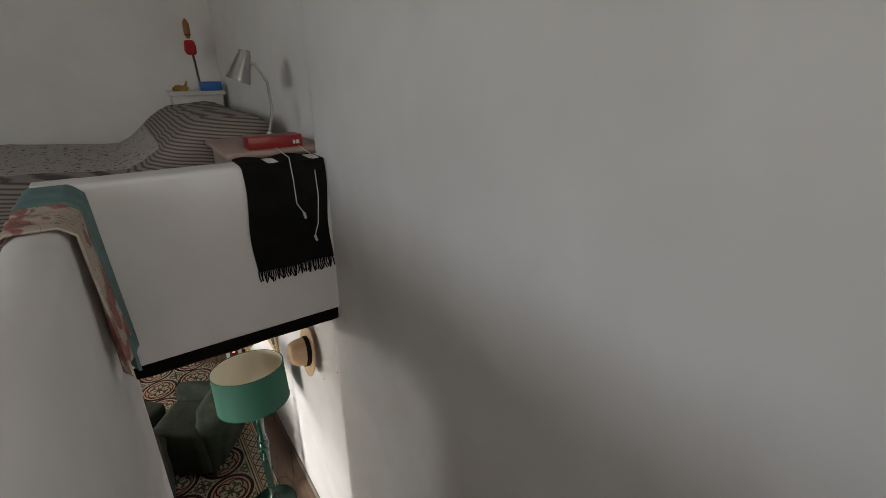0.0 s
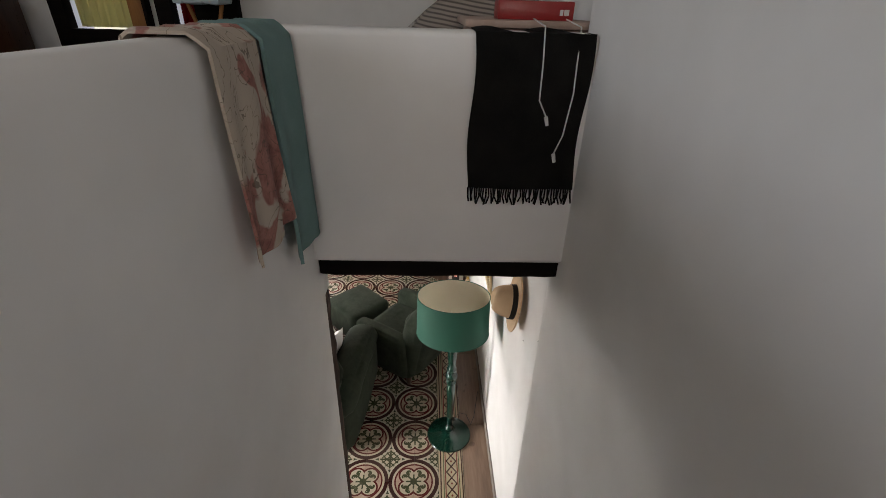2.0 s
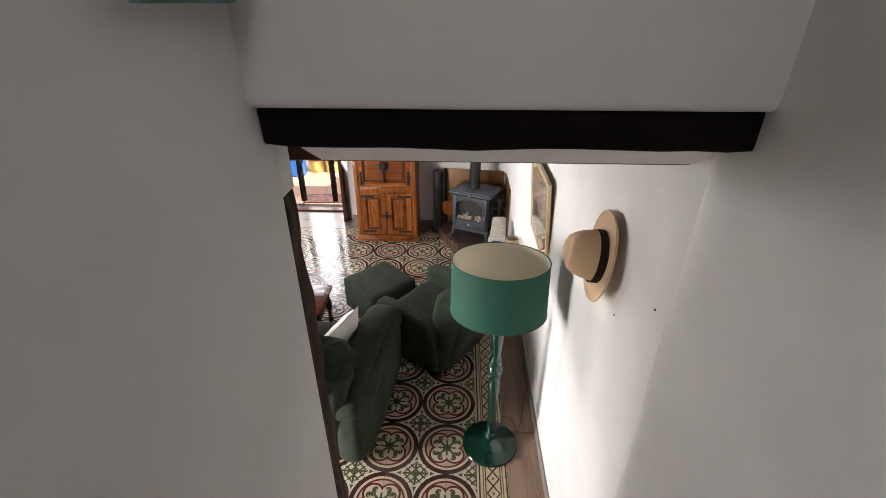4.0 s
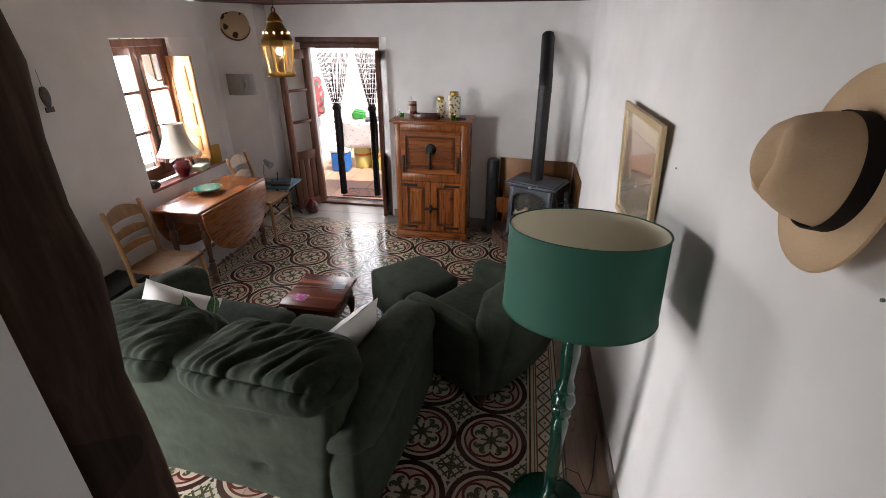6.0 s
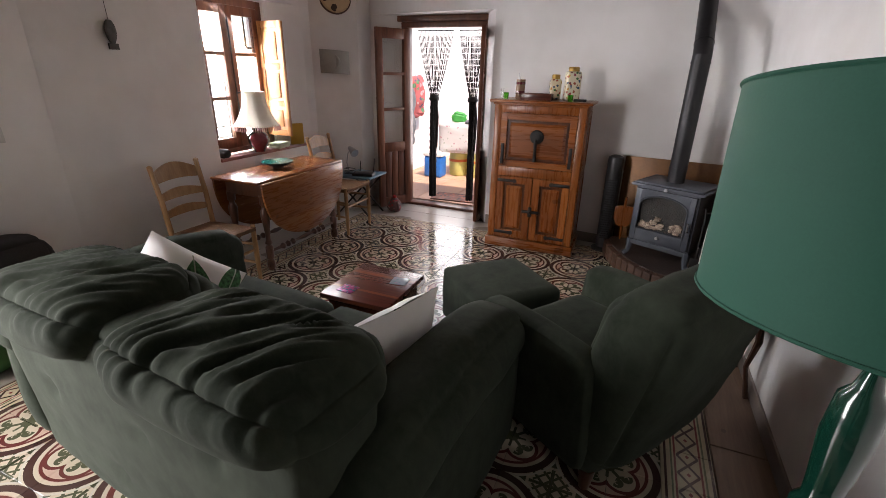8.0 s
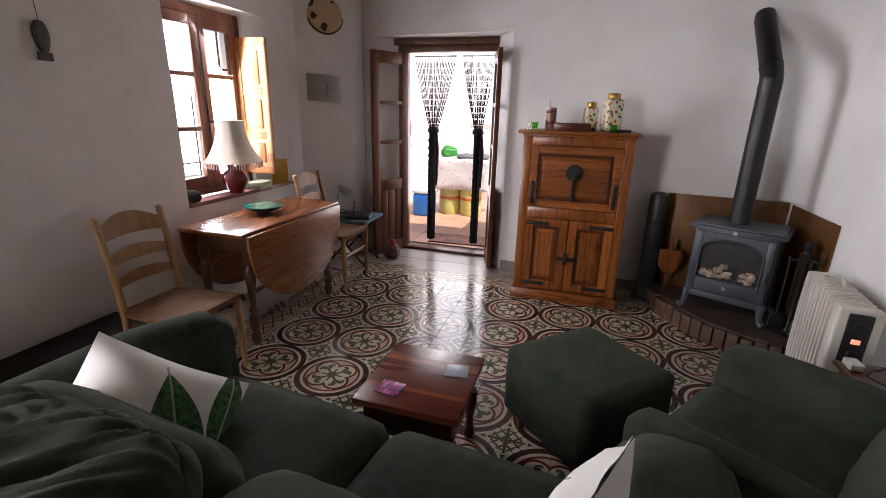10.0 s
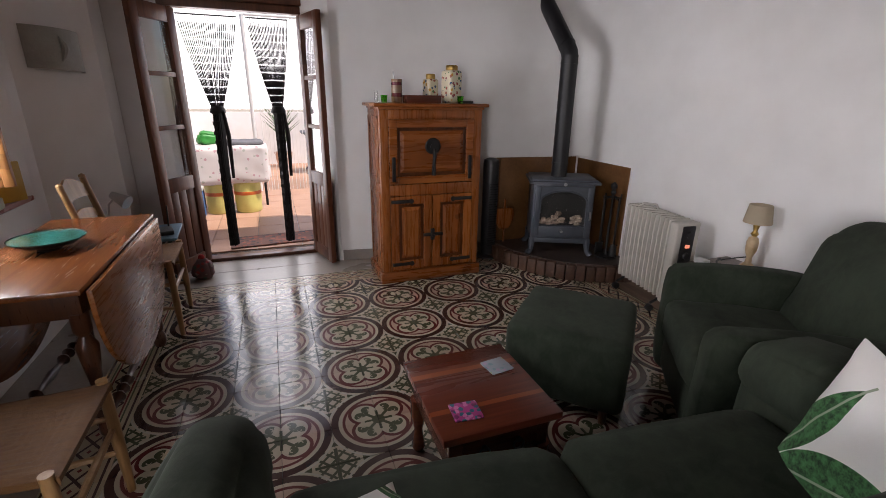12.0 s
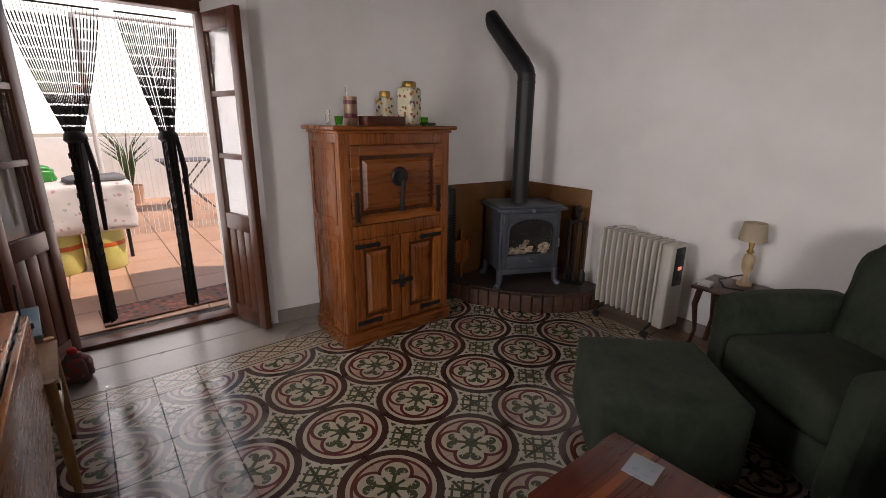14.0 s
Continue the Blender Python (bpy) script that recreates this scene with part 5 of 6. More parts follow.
def floor_lamp():
    l = thing("floor_lamp", "floor lamp with green drum shade on glossy green turned stem", "floor lamp", 0.44, 3.24, 0, 0)
    part(l, "base", Shape().lathe([(0.185, 0), (0.19, 0.008), (0.185, 0.018), (0.12, 0.03), (0.07, 0.045), (0.05, 0.06), (0.03, 0.075)], 40), GREENGLAZE)
    part(l, "stem", Shape().lathe([(0.026, 0), (0.036, 0.012), (0.036, 0.03), (0.024, 0.045), (0.022, 0.06), (0.026, 0.12), (0.034, 0.42), (0.037, 0.50), (0.024, 0.53), (0.040, 0.545), (0.040, 0.56), (0.026, 0.575), (0.046, 0.60), (0.05, 0.625), (0.044, 0.65), (0.026, 0.665), (0.04, 0.685), (0.04, 0.70), (0.028, 0.72), (0.03, 0.76), (0.038, 0.86), (0.034, 0.94), (0.02, 0.96), (0.012, 1.0), (0.012, 1.14)], 28, (0, 0, 0.074)), GREENGLAZE)
    R0, R1, z0, z1 = 0.268, 0.264, -0.152, 0.150
    hang = pose(-0.012, -0.035, 1.34, -7)
    sh = part(l, "shade", Shape().lathe([(R0, z0), (R1, z1), (R1 - 0.003, z1), (R0 - 0.003, z0)], 56, closed=True), SHADE, "", hang)
    part(sh, "lining", Shape().lathe([(R0 - 0.0035, z0 + 0.001), (R1 - 0.0035, z1 - 0.001), (R1 - 0.006, z1 - 0.001), (R0 - 0.006, z0 + 0.001)], 56, closed=True), CREAM, "cream inner lining")
    part(sh, "rim", Shape().tube([(R1 * math.cos(a), R1 * math.sin(a), z1) for a in [k * math.pi / 28 for k in range(57)]], 0.0035, 6).tube([(R0 * math.cos(a), R0 * math.sin(a), z0) for a in [k * math.pi / 28 for k in range(57)]], 0.003, 6), SHADE)
    part(sh, "spider", Shape().rod((-R1, 0, z0 + 0.03), (R1, 0, z0 + 0.03), 0.002).rod((0, -R1, z0 + 0.03), (0, R1, z0 + 0.03), 0.002), CREAM)
    part(l, "cord", Shape().tube([(0.05, 0.14, 0.03), (0.1, 0.2, 0.05), (0.16, 0.17, 0.06), (0.2, 0.1, 0.012), (0.24, 0.2, 0.004), (0.3, 0.5, 0.004)], 0.003, 6), BLACKPLASTIC, "thin black cord")


def hat():
    h = thing("straw_hat", "pale straw hat with a black band hung on the wall", "hat", 0.745, 2.60, 1.868, 0, "", 0, -84)

    def wob(a, z):
        return 1 + 0.09 * math.cos(2 * a)

    brim = [(0.085, 0.016), (0.125, 0.008), (0.155, 0.010), (0.166, 0.018), (0.164, 0.023), (0.152, 0.016), (0.125, 0.014), (0.085, 0.022)]
    part(h, "brim", Shape().lathe(brim, 48, (0, 0, 0), lambda a, z: 0.955 + 0.135 * math.cos(2 * a), True), STRAW)
    s = Shape().lathe([(0.094, 0.014), (0.092, 0.05), (0.086, 0.09), (0.079, 0.115), (0.068, 0.136), (0.054, 0.146), (0.036, 0.148), (0.018, 0.146), (0.004, 0.145)], 48, (0, 0, 0), lambda a, z: (1 + 0.09 * math.cos(2 * a)) * (1 - 0.16 * max(0, -math.cos(a)) ** 3 * z / 0.14))
    for v in s.bm.verts:
        k = max(0.0, (v.co.z - 0.085) / 0.06)
        v.co.z -= 0.034 * k * math.exp(-((v.co.y - 0.004) / 0.022) ** 2) * (0.6 - 4 * v.co.x)
        v.co.y -= 0.016 * k * math.copysign(math.exp(-((v.co.x + 0.05) / 0.035) ** 2), v.co.y) * min(1, abs(v.co.y) / 0.03)
    part(h, "crown", s, STRAW)
    part(h, "band", Shape().lathe([(0.0958, 0.016), (0.0948, 0.048), (0.0925, 0.048), (0.0935, 0.016)], 48, (0, 0, 0), wob, True), RIBBON)


def picture():
    p = thing("framed_picture", "framed print in a pale gold frame with a wide mount", "picture", EAST - 0.012, 4.02, 1.455, 0, "", 0, -4)
    w, h = 0.37, 0.305
    f = Shape()
    f.box(-0.022, 0.0, -w, -w + 0.035, -h, h, 0.004).box(-0.022, 0.0, w - 0.035, w, -h, h, 0.004).box(-0.0215, 0.0, -w + 0.035, w - 0.035, h - 0.035, h, 0.004).box(-0.0215, 0.0, -w + 0.035, w - 0.035, -h, -h + 0.035, 0.004)
    part(p, "frame", f, surface("pale_gilt_frame", (0.42, 0.30, 0.15), (0.56, 0.43, 0.24), 6, 80, 0.4), "pale gold wooden frame")
    part(p, "mount", Shape().box(-0.010, -0.004, -w + 0.035, w - 0.035, -h + 0.035, h - 0.035), surface("buff_mount_card", (0.40, 0.32, 0.21), (0.47, 0.385, 0.26), 9, 150, 0.8))
    n = Nodes("faded_landscape_print")
    v = n.place((1, 1, 1), True)
    z = n.xyz(v)[2]
    c = n.ramp(n.m("ADD", n.m("MULTIPLY", z, 2.2), n.noise(v, 7, 5, 0.65)), (0.2, (0.085, 0.07, 0.04)), (0.45, (0.19, 0.12, 0.075)), (0.6, (0.27, 0.155, 0.10)), (0.9, (0.31, 0.21, 0.15)))
    c = n.mix(n.both(n.gt(n.noise(v, 26, 4, 0.6), 0.56), n.lt(z, -0.02)), c, (0.05, 0.05, 0.03))
    part(p, "print", Shape().box(-0.0125, -0.0105, -w + 0.085, w - 0.085, -h + 0.075, h - 0.115), n.done(c, 0.5))
    g = part(p, "glass", Shape().box(-0.0165, -0.0145, -w + 0.034, w - 0.034, -h + 0.034, h - 0.034), PANE)
    g.visible_shadow = False


# ---- things: window and west side ----


def window():
    w = thing("window_1", "wooden casement window with small panes", "", WEST - 0.155, 5.555, 0.785)
    w["kind"] = "structure"
    H = 1.235
    f = Shape().box(-0.05, 0.0, -0.405, -0.335, 0, H, 0.004).box(-0.05, 0.0, 0.335, 0.395, 0, H, 0.004).box(-0.05, 0, -0.335, 0.335, H - 0.06, H, 0.004).box(-0.05, 0, -0.335, 0.335, 0, 0.04, 0.004)
    part(w, "frame", f, WINWOOD)
    for y0, y1 in ((-0.333, -0.02), (-0.018, 0.333)):
        c = Shape().box(-0.04, 0.008, y0, y0 + 0.06, 0.042, H - 0.062, 0.004).box(-0.04, 0.008, y1 - 0.06, y1, 0.042, H - 0.062, 0.004)
        c.box(-0.04, 0.007, y0 + 0.06, y1 - 0.06, 0.042, 0.13, 0.004).box(-0.04, 0.007, y0 + 0.06, y1 - 0.06, H - 0.13, H - 0.062, 0.004)
        for z in (0.44, 0.79):
            c.box(-0.03, 0.004, y0 + 0.06, y1 - 0.06, z, z + 0.03, 0.003)
        cs = part(w, "casement", c, WINWOOD)
        for z0, z1 in ((0.13, 0.44), (0.47, 0.79), (0.82, H - 0.13)):
            p = part(cs, "pane", Shape().box(-0.016, -0.012, y0 + 0.06, y1 - 0.06, z0, z1), PANE)
            p.visible_shadow = False
    part(w, "latch", Shape().rod((0.015, -0.015, 0.15), (0.015, -0.015, 1.08), 0.006).tube([(0.015, -0.015, 0.5), (0.04, -0.01, 0.5), (0.045, 0.06, 0.5)], 0.007), IRON, "dark iron espagnolette bolt")
    s = thing("shutter", "open golden pine shutter with three fielded panels", "shutter", WEST - 0.155, 5.885, 0.895, -88)
    b = Shape()
    b.box(-0.014, 0.014, 0.0, 0.042, 0, 0.975, 0.003).box(-0.014, 0.014, 0.22, 0.262, 0, 0.975, 0.003)
    zs = (0, 0.05, 0.26, 0.31, 0.58, 0.63, 0.92, 0.975)
    for i in (0, 2, 4, 6):
        b.box(-0.0135, 0.0135, 0.042, 0.22, zs[i], zs[i + 1], 0.003)
    part(s, "frame", b, SHUTTER)
    for i in (1, 3, 5):
        p = Shape().box(-0.006, 0.006, 0.042, 0.22, zs[i], zs[i + 1]).box(-0.013, 0.013, 0.07, 0.192, zs[i] + 0.03, zs[i + 1] - 0.03, 0.006)
        part(s, "panel", p, SHUTTER)
    g = Shape()
    for i in range(5):
        g.rod((WEST - 0.27, 5.24 + i * 0.15, 0.75), (WEST - 0.27, 5.24 + i * 0.15, 2.06), 0.007)
    for z in (1.0, 1.65):
        g.rod((WEST - 0.27, 5.12, z), (WEST - 0.27, 6.0, z), 0.007)
    tagged(new("window_grille", g.mesh("window_grille", IRON)), "thin iron bars outside the window", "", "", "structure")
    l = thing("sill_lamp", "oxblood ginger-jar lamp with a bell-shaped ivory shade", "lamp", WEST - 0.02, 5.60, 0.785)
    part(l, "base", Shape().lathe([(0.045, 0), (0.048, 0.015), (0.065, 0.04), (0.088, 0.085), (0.092, 0.12), (0.075, 0.155), (0.045, 0.175), (0.048, 0.19), (0.062, 0.196), (0.03, 0.215), (0.012, 0.235)], 28), OXBLOOD)
    part(l, "stem", Shape().rod((0, 0, 0.23), (0, 0, 0.47), 0.008), BRASS)
    prof = []
    for k in range(13):
        t = k / 12
        prof.append((0.185 - 0.095 * (1 - (1 - t) ** 2.2), 0.225 + 0.285 * t))
    prof += [(r - 0.004, z) for r, z in reversed(prof)]
    part(l, "shade", Shape().lathe(prof, 48, (0, 0, 0), lambda a, z: 1 + 0.045 * abs(math.cos(4 * a)), True), SILK)
    fr = Shape()
    for k in range(64):
        a = 2 * math.pi * k / 64
        r = 0.183 * (1 + 0.045 * abs(math.cos(4 * a)))
        fr.rod((r * math.cos(a), r * math.sin(a), 0.232 + 0.008 * math.cos(8 * a)), (r * math.cos(a), r * math.sin(a), 0.188), 0.003, 0.0045, 5)
    tagged(part(l, "fringe", fr, surface("pink_fringe", (0.42, 0.22, 0.20), (0.55, 0.34, 0.30), 9, 90, 0.9)), kind="stuff")
    single("paperback_book", Shape().box(-0.06, 0.06, -0.09, 0.09, 0, 0.025, 0.002).box(-0.055, 0.06, -0.085, 0.085, 0.026, 0.05, 0.002), surface("pale_green_book", (0.36, 0.42, 0.30), (0.48, 0.54, 0.40), 9, 90, 0.6), "two pale green books lying on the sill", "books", pose(WEST - 0.03, 5.86, 0.785, 0, 0, 10))
    single("standing_book", Shape().box(-0.012, 0.012, -0.065, 0.065, 0, 0.20, 0.003), YELLOW, "mustard-yellow book standing on the sill", "book", pose(WEST - 0.01, 6.10, 0.785, 0, 0, -28))
    single("pebble", Shape().soft(-0.05, 0.05, -0.045, 0.045, 0, 0.07, 0.04, 6, 0.005, 0.008, 20), DARKCLOTH, "dark rounded stone on the sill", "stone", pose(WEST - 0.035, 5.21, 0.785))


def wall_pieces():
    s = thing("wall_sconce", "grey ceramic wall light with a crescent relief", "wall light", -2.905, 6.588, 1.562, -41)
    part(s, "shade", Shape().sheet(lambda u, v: (0.012 + 0.085 * math.sin(math.pi * u) ** 0.7, -0.15 + 0.30 * u, -0.11 + 0.22 * v - 0.015 * u), 18, 8, 0.008), SCONCE)
    part(s, "relief", Shape().tube([(0.108, -0.02 + 0.03 * math.sin(k * 0.5), -0.07 + k * 0.022) for k in range(7)], [0.003, 0.012, 0.018, 0.02, 0.018, 0.012, 0.003], 8), SCONCE)
    d = thing("hide_shield", "round spotted-hide drum shield hung in the corner", "wall ornament", -2.90, 6.64, 2.15, -41, "", 0, 80)
    part(d, "skin", Shape().lathe([(0.15, 0), (0.155, 0.02), (0.14, 0.045), (0.08, 0.055), (0.004, 0.06)], 36), HIDE)
    part(d, "rim", Shape().tube([(0.155 * math.cos(a), 0.155 * math.sin(a), 0.012) for a in [k * math.pi / 18 for k in range(37)]], 0.012, 8), TABLEDARK)
    f = thing("fish_ornament", "small grey metal fish hanging by a thread", "wall ornament", WEST + 0.012, 4.47, 1.68)
    part(f, "body", Shape().soft(-0.008, 0.008, -0.028, 0.028, -0.075, 0.06, 0.01, 8, 0.003, 0, 1, lambda p: Vector((p.x, p.y * (1.15 - ((p.z) / 0.085) ** 2), p.z))).prism([(-0.005, -0.03), (0.005, -0.03), (0.005, 0.03), (-0.005, 0.03)], -0.105, -0.07), surface("tarnished_pewter", (0.05, 0.048, 0.042), (0.11, 0.105, 0.095), 20, 90, 0.5, 0.5))
    part(f, "thread", Shape().rod((0, 0, 0.06), (-0.004, 0, 0.17), 0.0015, 0.0015, 6), BLACKPLASTIC)
    w = thing("light_switch", "white double light switch on the wall", "switch", WEST + 0.073, 3.68, 1.14)
    part(w, "plate", Shape().box(-0.004, 0.008, -0.075, 0.075, -0.04, 0.04, 0.004), WHITEPLASTIC)
    pieces(w, "rocker", Shape().box(0.008, 0.012, -0.06, -0.005, -0.028, 0.028, 0.002).box(0.008, 0.012, 0.005, 0.06, -0.028, 0.028, 0.002), WHITEPLASTIC)
    h = Shape()
    for y, z in ((2.2, 1.92), (2.47, 1.70), (3.55, 1.62)):
        h.rod((EAST - 0.004, y, z), (EAST + 0.01, y, z), 0.0035, 0.0035, 8)
    tagged(new("wall_plug", h.mesh("wall_plug", GREYCLOTH)), "grey screw plugs in the plaster", "", "", "structure")


def corner_clutter():
    c = thing("storage_chest", "low black storage chest against the wall", "chest", WEST + 0.17, 4.12, 0)
    part(c, "body", Shape().box(-0.155, 0.14, -0.23, 0.42, 0, 0.27, 0.01), DARKCLOTH)
    part(c, "lid", Shape().box(-0.16, 0.15, -0.235, 0.425, 0.272, 0.30, 0.008), DARKCLOTH)
    b = thing("instrument_case", "black soft instrument case leaning in the corner", "instrument case", WEST + 0.18, 3.55, 0, 0)
    part(b, "body", Shape().soft(-0.09, 0.09, -0.22, 0.24, 0.0, 0.62, 0.08, 12, 0.03, 0.02, 5, lambda p: Vector((p.x - 0.05 * p.z, p.y * (1.08 - 0.55 * p.z), p.z))), DARKCLOTH)
    part(b, "neck", Shape().soft(-0.05, 0.05, -0.10, 0.05, 0.55, 1.15, 0.04, 8, 0.01, 0.008, 6, lambda p: Vector((p.x - 0.10 * p.z, p.y - 0.42 * (p.z - 0.55), p.z))), DARKCLOTH)
    part(b, "strap", Shape().tube([(0.03, -0.18, 0.78), (0.05, -0.1, 0.6), (0.08, 0.02, 0.48)], 0.014), GREYCLOTH)
    single("canvas_bag", Shape().soft(-0.1, 0.1, -0.14, 0.14, 0.0, 0.40, 0.06, 12, 0.02, 0.025, 6), BROWNCLOTH, "brown canvas bag standing on the floor", "bag", pose(WEST + 0.36, 3.60, 0.004, 0, 0, 20))
    single("exercise_ball", Shape().lathe([(0.004, 0)] + [(0.18 * math.sin(k * math.pi / 16), 0.18 - 0.18 * math.cos(k * math.pi / 16)) for k in range(1, 16)] + [(0.004, 0.36)], 28), surface("green_rubber", (0.008, 0.085, 0.014), (0.016, 0.15, 0.026), 6, 160, 0.5), "green rubber ball on the floor", "ball", pose(-2.83, 3.33, 0.0))


def blue_table():
    t = thing("folding_table", "small blue-grey folding table with dark crossed legs", "side table", -2.66, 6.56, 0, 4)
    part(t, "tabletop", Shape().box(-0.235, 0.235, -0.20, 0.20, 0.425, 0.445, 0.006), BLUEPAINT)
    for y in (-0.17, 0.17):
        pieces(t, "leg", Shape().tube([(-0.2, y, 0), (0.2, y, 0.425)], 0.010).tube([(0.2, y * 0.9, 0), (-0.2, y * 0.9, 0.425)], 0.010), IRON)
    r = thing("router", "flat black internet router with aerials", "router", -2.56, 6.50, 0.445, 15)
    part(r, "body", Shape().box(-0.11, 0.11, -0.07, 0.07, 0, 0.03, 0.008), BLACKPLASTIC)
    pieces(r, "aerial", Shape().rod((0.09, 0.06, 0.02), (0.10, 0.07, 0.17), 0.006, 0.005, 8).rod((-0.06, 0.06, 0.02), (-0.05, 0.07, 0.14), 0.006, 0.005, 8), BLACKPLASTIC)
    single("cable_coil", Shape().tube([(0.06 * math.cos(k * 0.7) + 0.01 * (k % 3), 0.05 * math.sin(k * 0.7), 0.005 + 0.003 * k) for k in range(26)], 0.0035, 6), BLACKPLASTIC, "tangle of black cable on the folding table", "cable", pose(-2.70, 6.44, 0.445))
    l = thing("desk_lamp", "small silver gooseneck desk lamp", "lamp", -2.80, 6.58, 0.445)
    part(l, "base", Shape().lathe([(0.05, 0), (0.05, 0.012), (0.01, 0.02)], 20), CHROME)
    part(l, "arm", Shape().tube([(0, 0, 0.015), (-0.02, 0, 0.1), (0.0, 0, 0.2), (0.05, -0.02, 0.25)], 0.006), CHROME)
    part(l, "shade", Shape().rod((0.03, -0.01, 0.265), (0.12, -0.05, 0.215), 0.022, 0.045, 20), CHROME)
    d = thing("door_stop_sack", "small floral cloth doorstop with a red bird on top", "doorstop", -2.36, 6.80, 0)
    part(d, "body", Shape().soft(-0.075, 0.075, -0.07, 0.07, 0, 0.15, 0.06, 8, 0.01, 0.01, 12, lambda p: Vector((p.x * (1.1 - 3 * p.z), p.y * (1.1 - 3 * p.z), p.z))), spotted("patchwork_cloth", (0.16, 0.09, 0.09), [(0.35, 0.05, 0.05), (0.08, 0.12, 0.10), (0.3, 0.22, 0.2)], 30, 0.4, 0.9))
    part(d, "knob", Shape().soft(-0.022, 0.022, -0.022, 0.022, 0.13, 0.185, 0.02, 5), REDCLOTH)


STUDGLOW = glow("glowing_lantern_studs", (1.0, 0.72, 0.36), 0.9)


def lantern():
    l = thing("hanging_lantern", "lit Moroccan brass lantern with amber glass", "lantern", -1.235, 4.39, 1.845)
    n = 8
    def ring(r, z):
        return [(r * math.cos(2 * math.pi * k / n), r * math.sin(2 * math.pi * k / n), z) for k in range(n)]
    f = Shape().lathe([(0.105, 0), (0.11, 0.008), (0.10, 0.02)], n).lathe([(0.118, 0.19), (0.122, 0.20), (0.115, 0.222)], n)
    for (a, b) in zip(ring(0.092, 0.018), ring(0.112, 0.192)):
        f.rod(a, b, 0.005, 0.005, 6)
    f.lathe([(0.112, 0.222), (0.095, 0.25), (0.075, 0.285), (0.055, 0.315), (0.05, 0.325), (0.058, 0.332), (0.05, 0.34), (0.036, 0.365), (0.012, 0.385)], 16)
    part(l, "frame", f, BRASS)
    part(l, "glass", Shape().lathe([(0.088, 0.02), (0.107, 0.19), (0.105, 0.19), (0.086, 0.02)], n, (0, 0, 0), None, True), LANTERNGLASS).visible_shadow = False
    part(l, "bulb", Shape().lathe([(0.004, 0.20), (0.02, 0.215), (0.024, 0.235), (0.012, 0.26), (0.004, 0.265)], 14), BULB)
    st = Shape()
    for k in range(10):
        a = 2 * math.pi * k / 10
        st.rod((0.084 * math.cos(a), 0.084 * math.sin(a), 0.262), (0.096 * math.cos(a), 0.096 * math.sin(a), 0.266), 0.007, 0.007, 8)
    pieces(l, "stud", st, STUDGLOW)
    ch = Shape().tube([(0.014 * math.cos(a), 0, 0.395 + 0.014 * math.sin(a)) for a in [k * math.pi / 6 for k in range(13)]], 0.004, 6).tube([(0, 0, 0.405), (0.004, 0.002, 0.43), (-0.003, 0, 0.46), (0, 0, 0.502)], 0.003, 6)
    part(l, "chain", ch, IRON)
    for ob in l.children:
        for v in ob.data.vertices:
            v.co.x, v.co.y = v.co.x * 0.78, v.co.y * 0.78
            v.co.z = v.co.z * 0.88 if v.co.z < 0.41 else 0.36 + (v.co.z - 0.41) * 1.54


# ---- things: door and terrace ----


def leaf_door(name, hx, hy, ang, side):
    """A half-glazed leaf; hinge at the origin, running along +x times side."""
    d = thing(name, "open stained wooden half-glazed door leaf", "", hx, hy, 0.02, ang)
    d["kind"] = "structure"
    W, H = 0.415, 1.875
    x = lambda a: a * side
    f = Shape()
    def bx(a, b, z0, z1, t=0.019):
        f.box(min(x(a), x(b)), max(x(a), x(b)), -t, t, z0, z1, 0.003)
    bx(0, 0.075, 0, H), bx(W - 0.075, W, 0, H)
    for z0, z1 in ((0, 0.10), (0.62, 0.72), (H - 0.10, H)):
        bx(0.0755, W - 0.0755, z0, z1, 0.0185)
    for z in (1.06, 1.42):
        bx(0.0755, W - 0.0755, z, z + 0.03, 0.016)
    part(d, "frame", f, DOORWOOD)
    p = Shape()
    for k in range(3):
        a = 0.08 + k * 0.085
        p.box(min(x(a), x(a + 0.08)), max(x(a), x(a + 0.08)), -0.010, 0.010, 0.10, 0.62, 0.006)
    pieces(d, "panel", p, DOORWOOD)
    for z0, z1 in ((0.72, 1.06), (1.09, 1.42), (1.45, H - 0.10)):
        g = part(d, "pane", Shape().box(min(x(0.0755), x(W - 0.0755)), max(x(0.0755), x(W - 0.0755)), -0.002, 0.002, z0, z1), PANE)
        g.visible_shadow = False


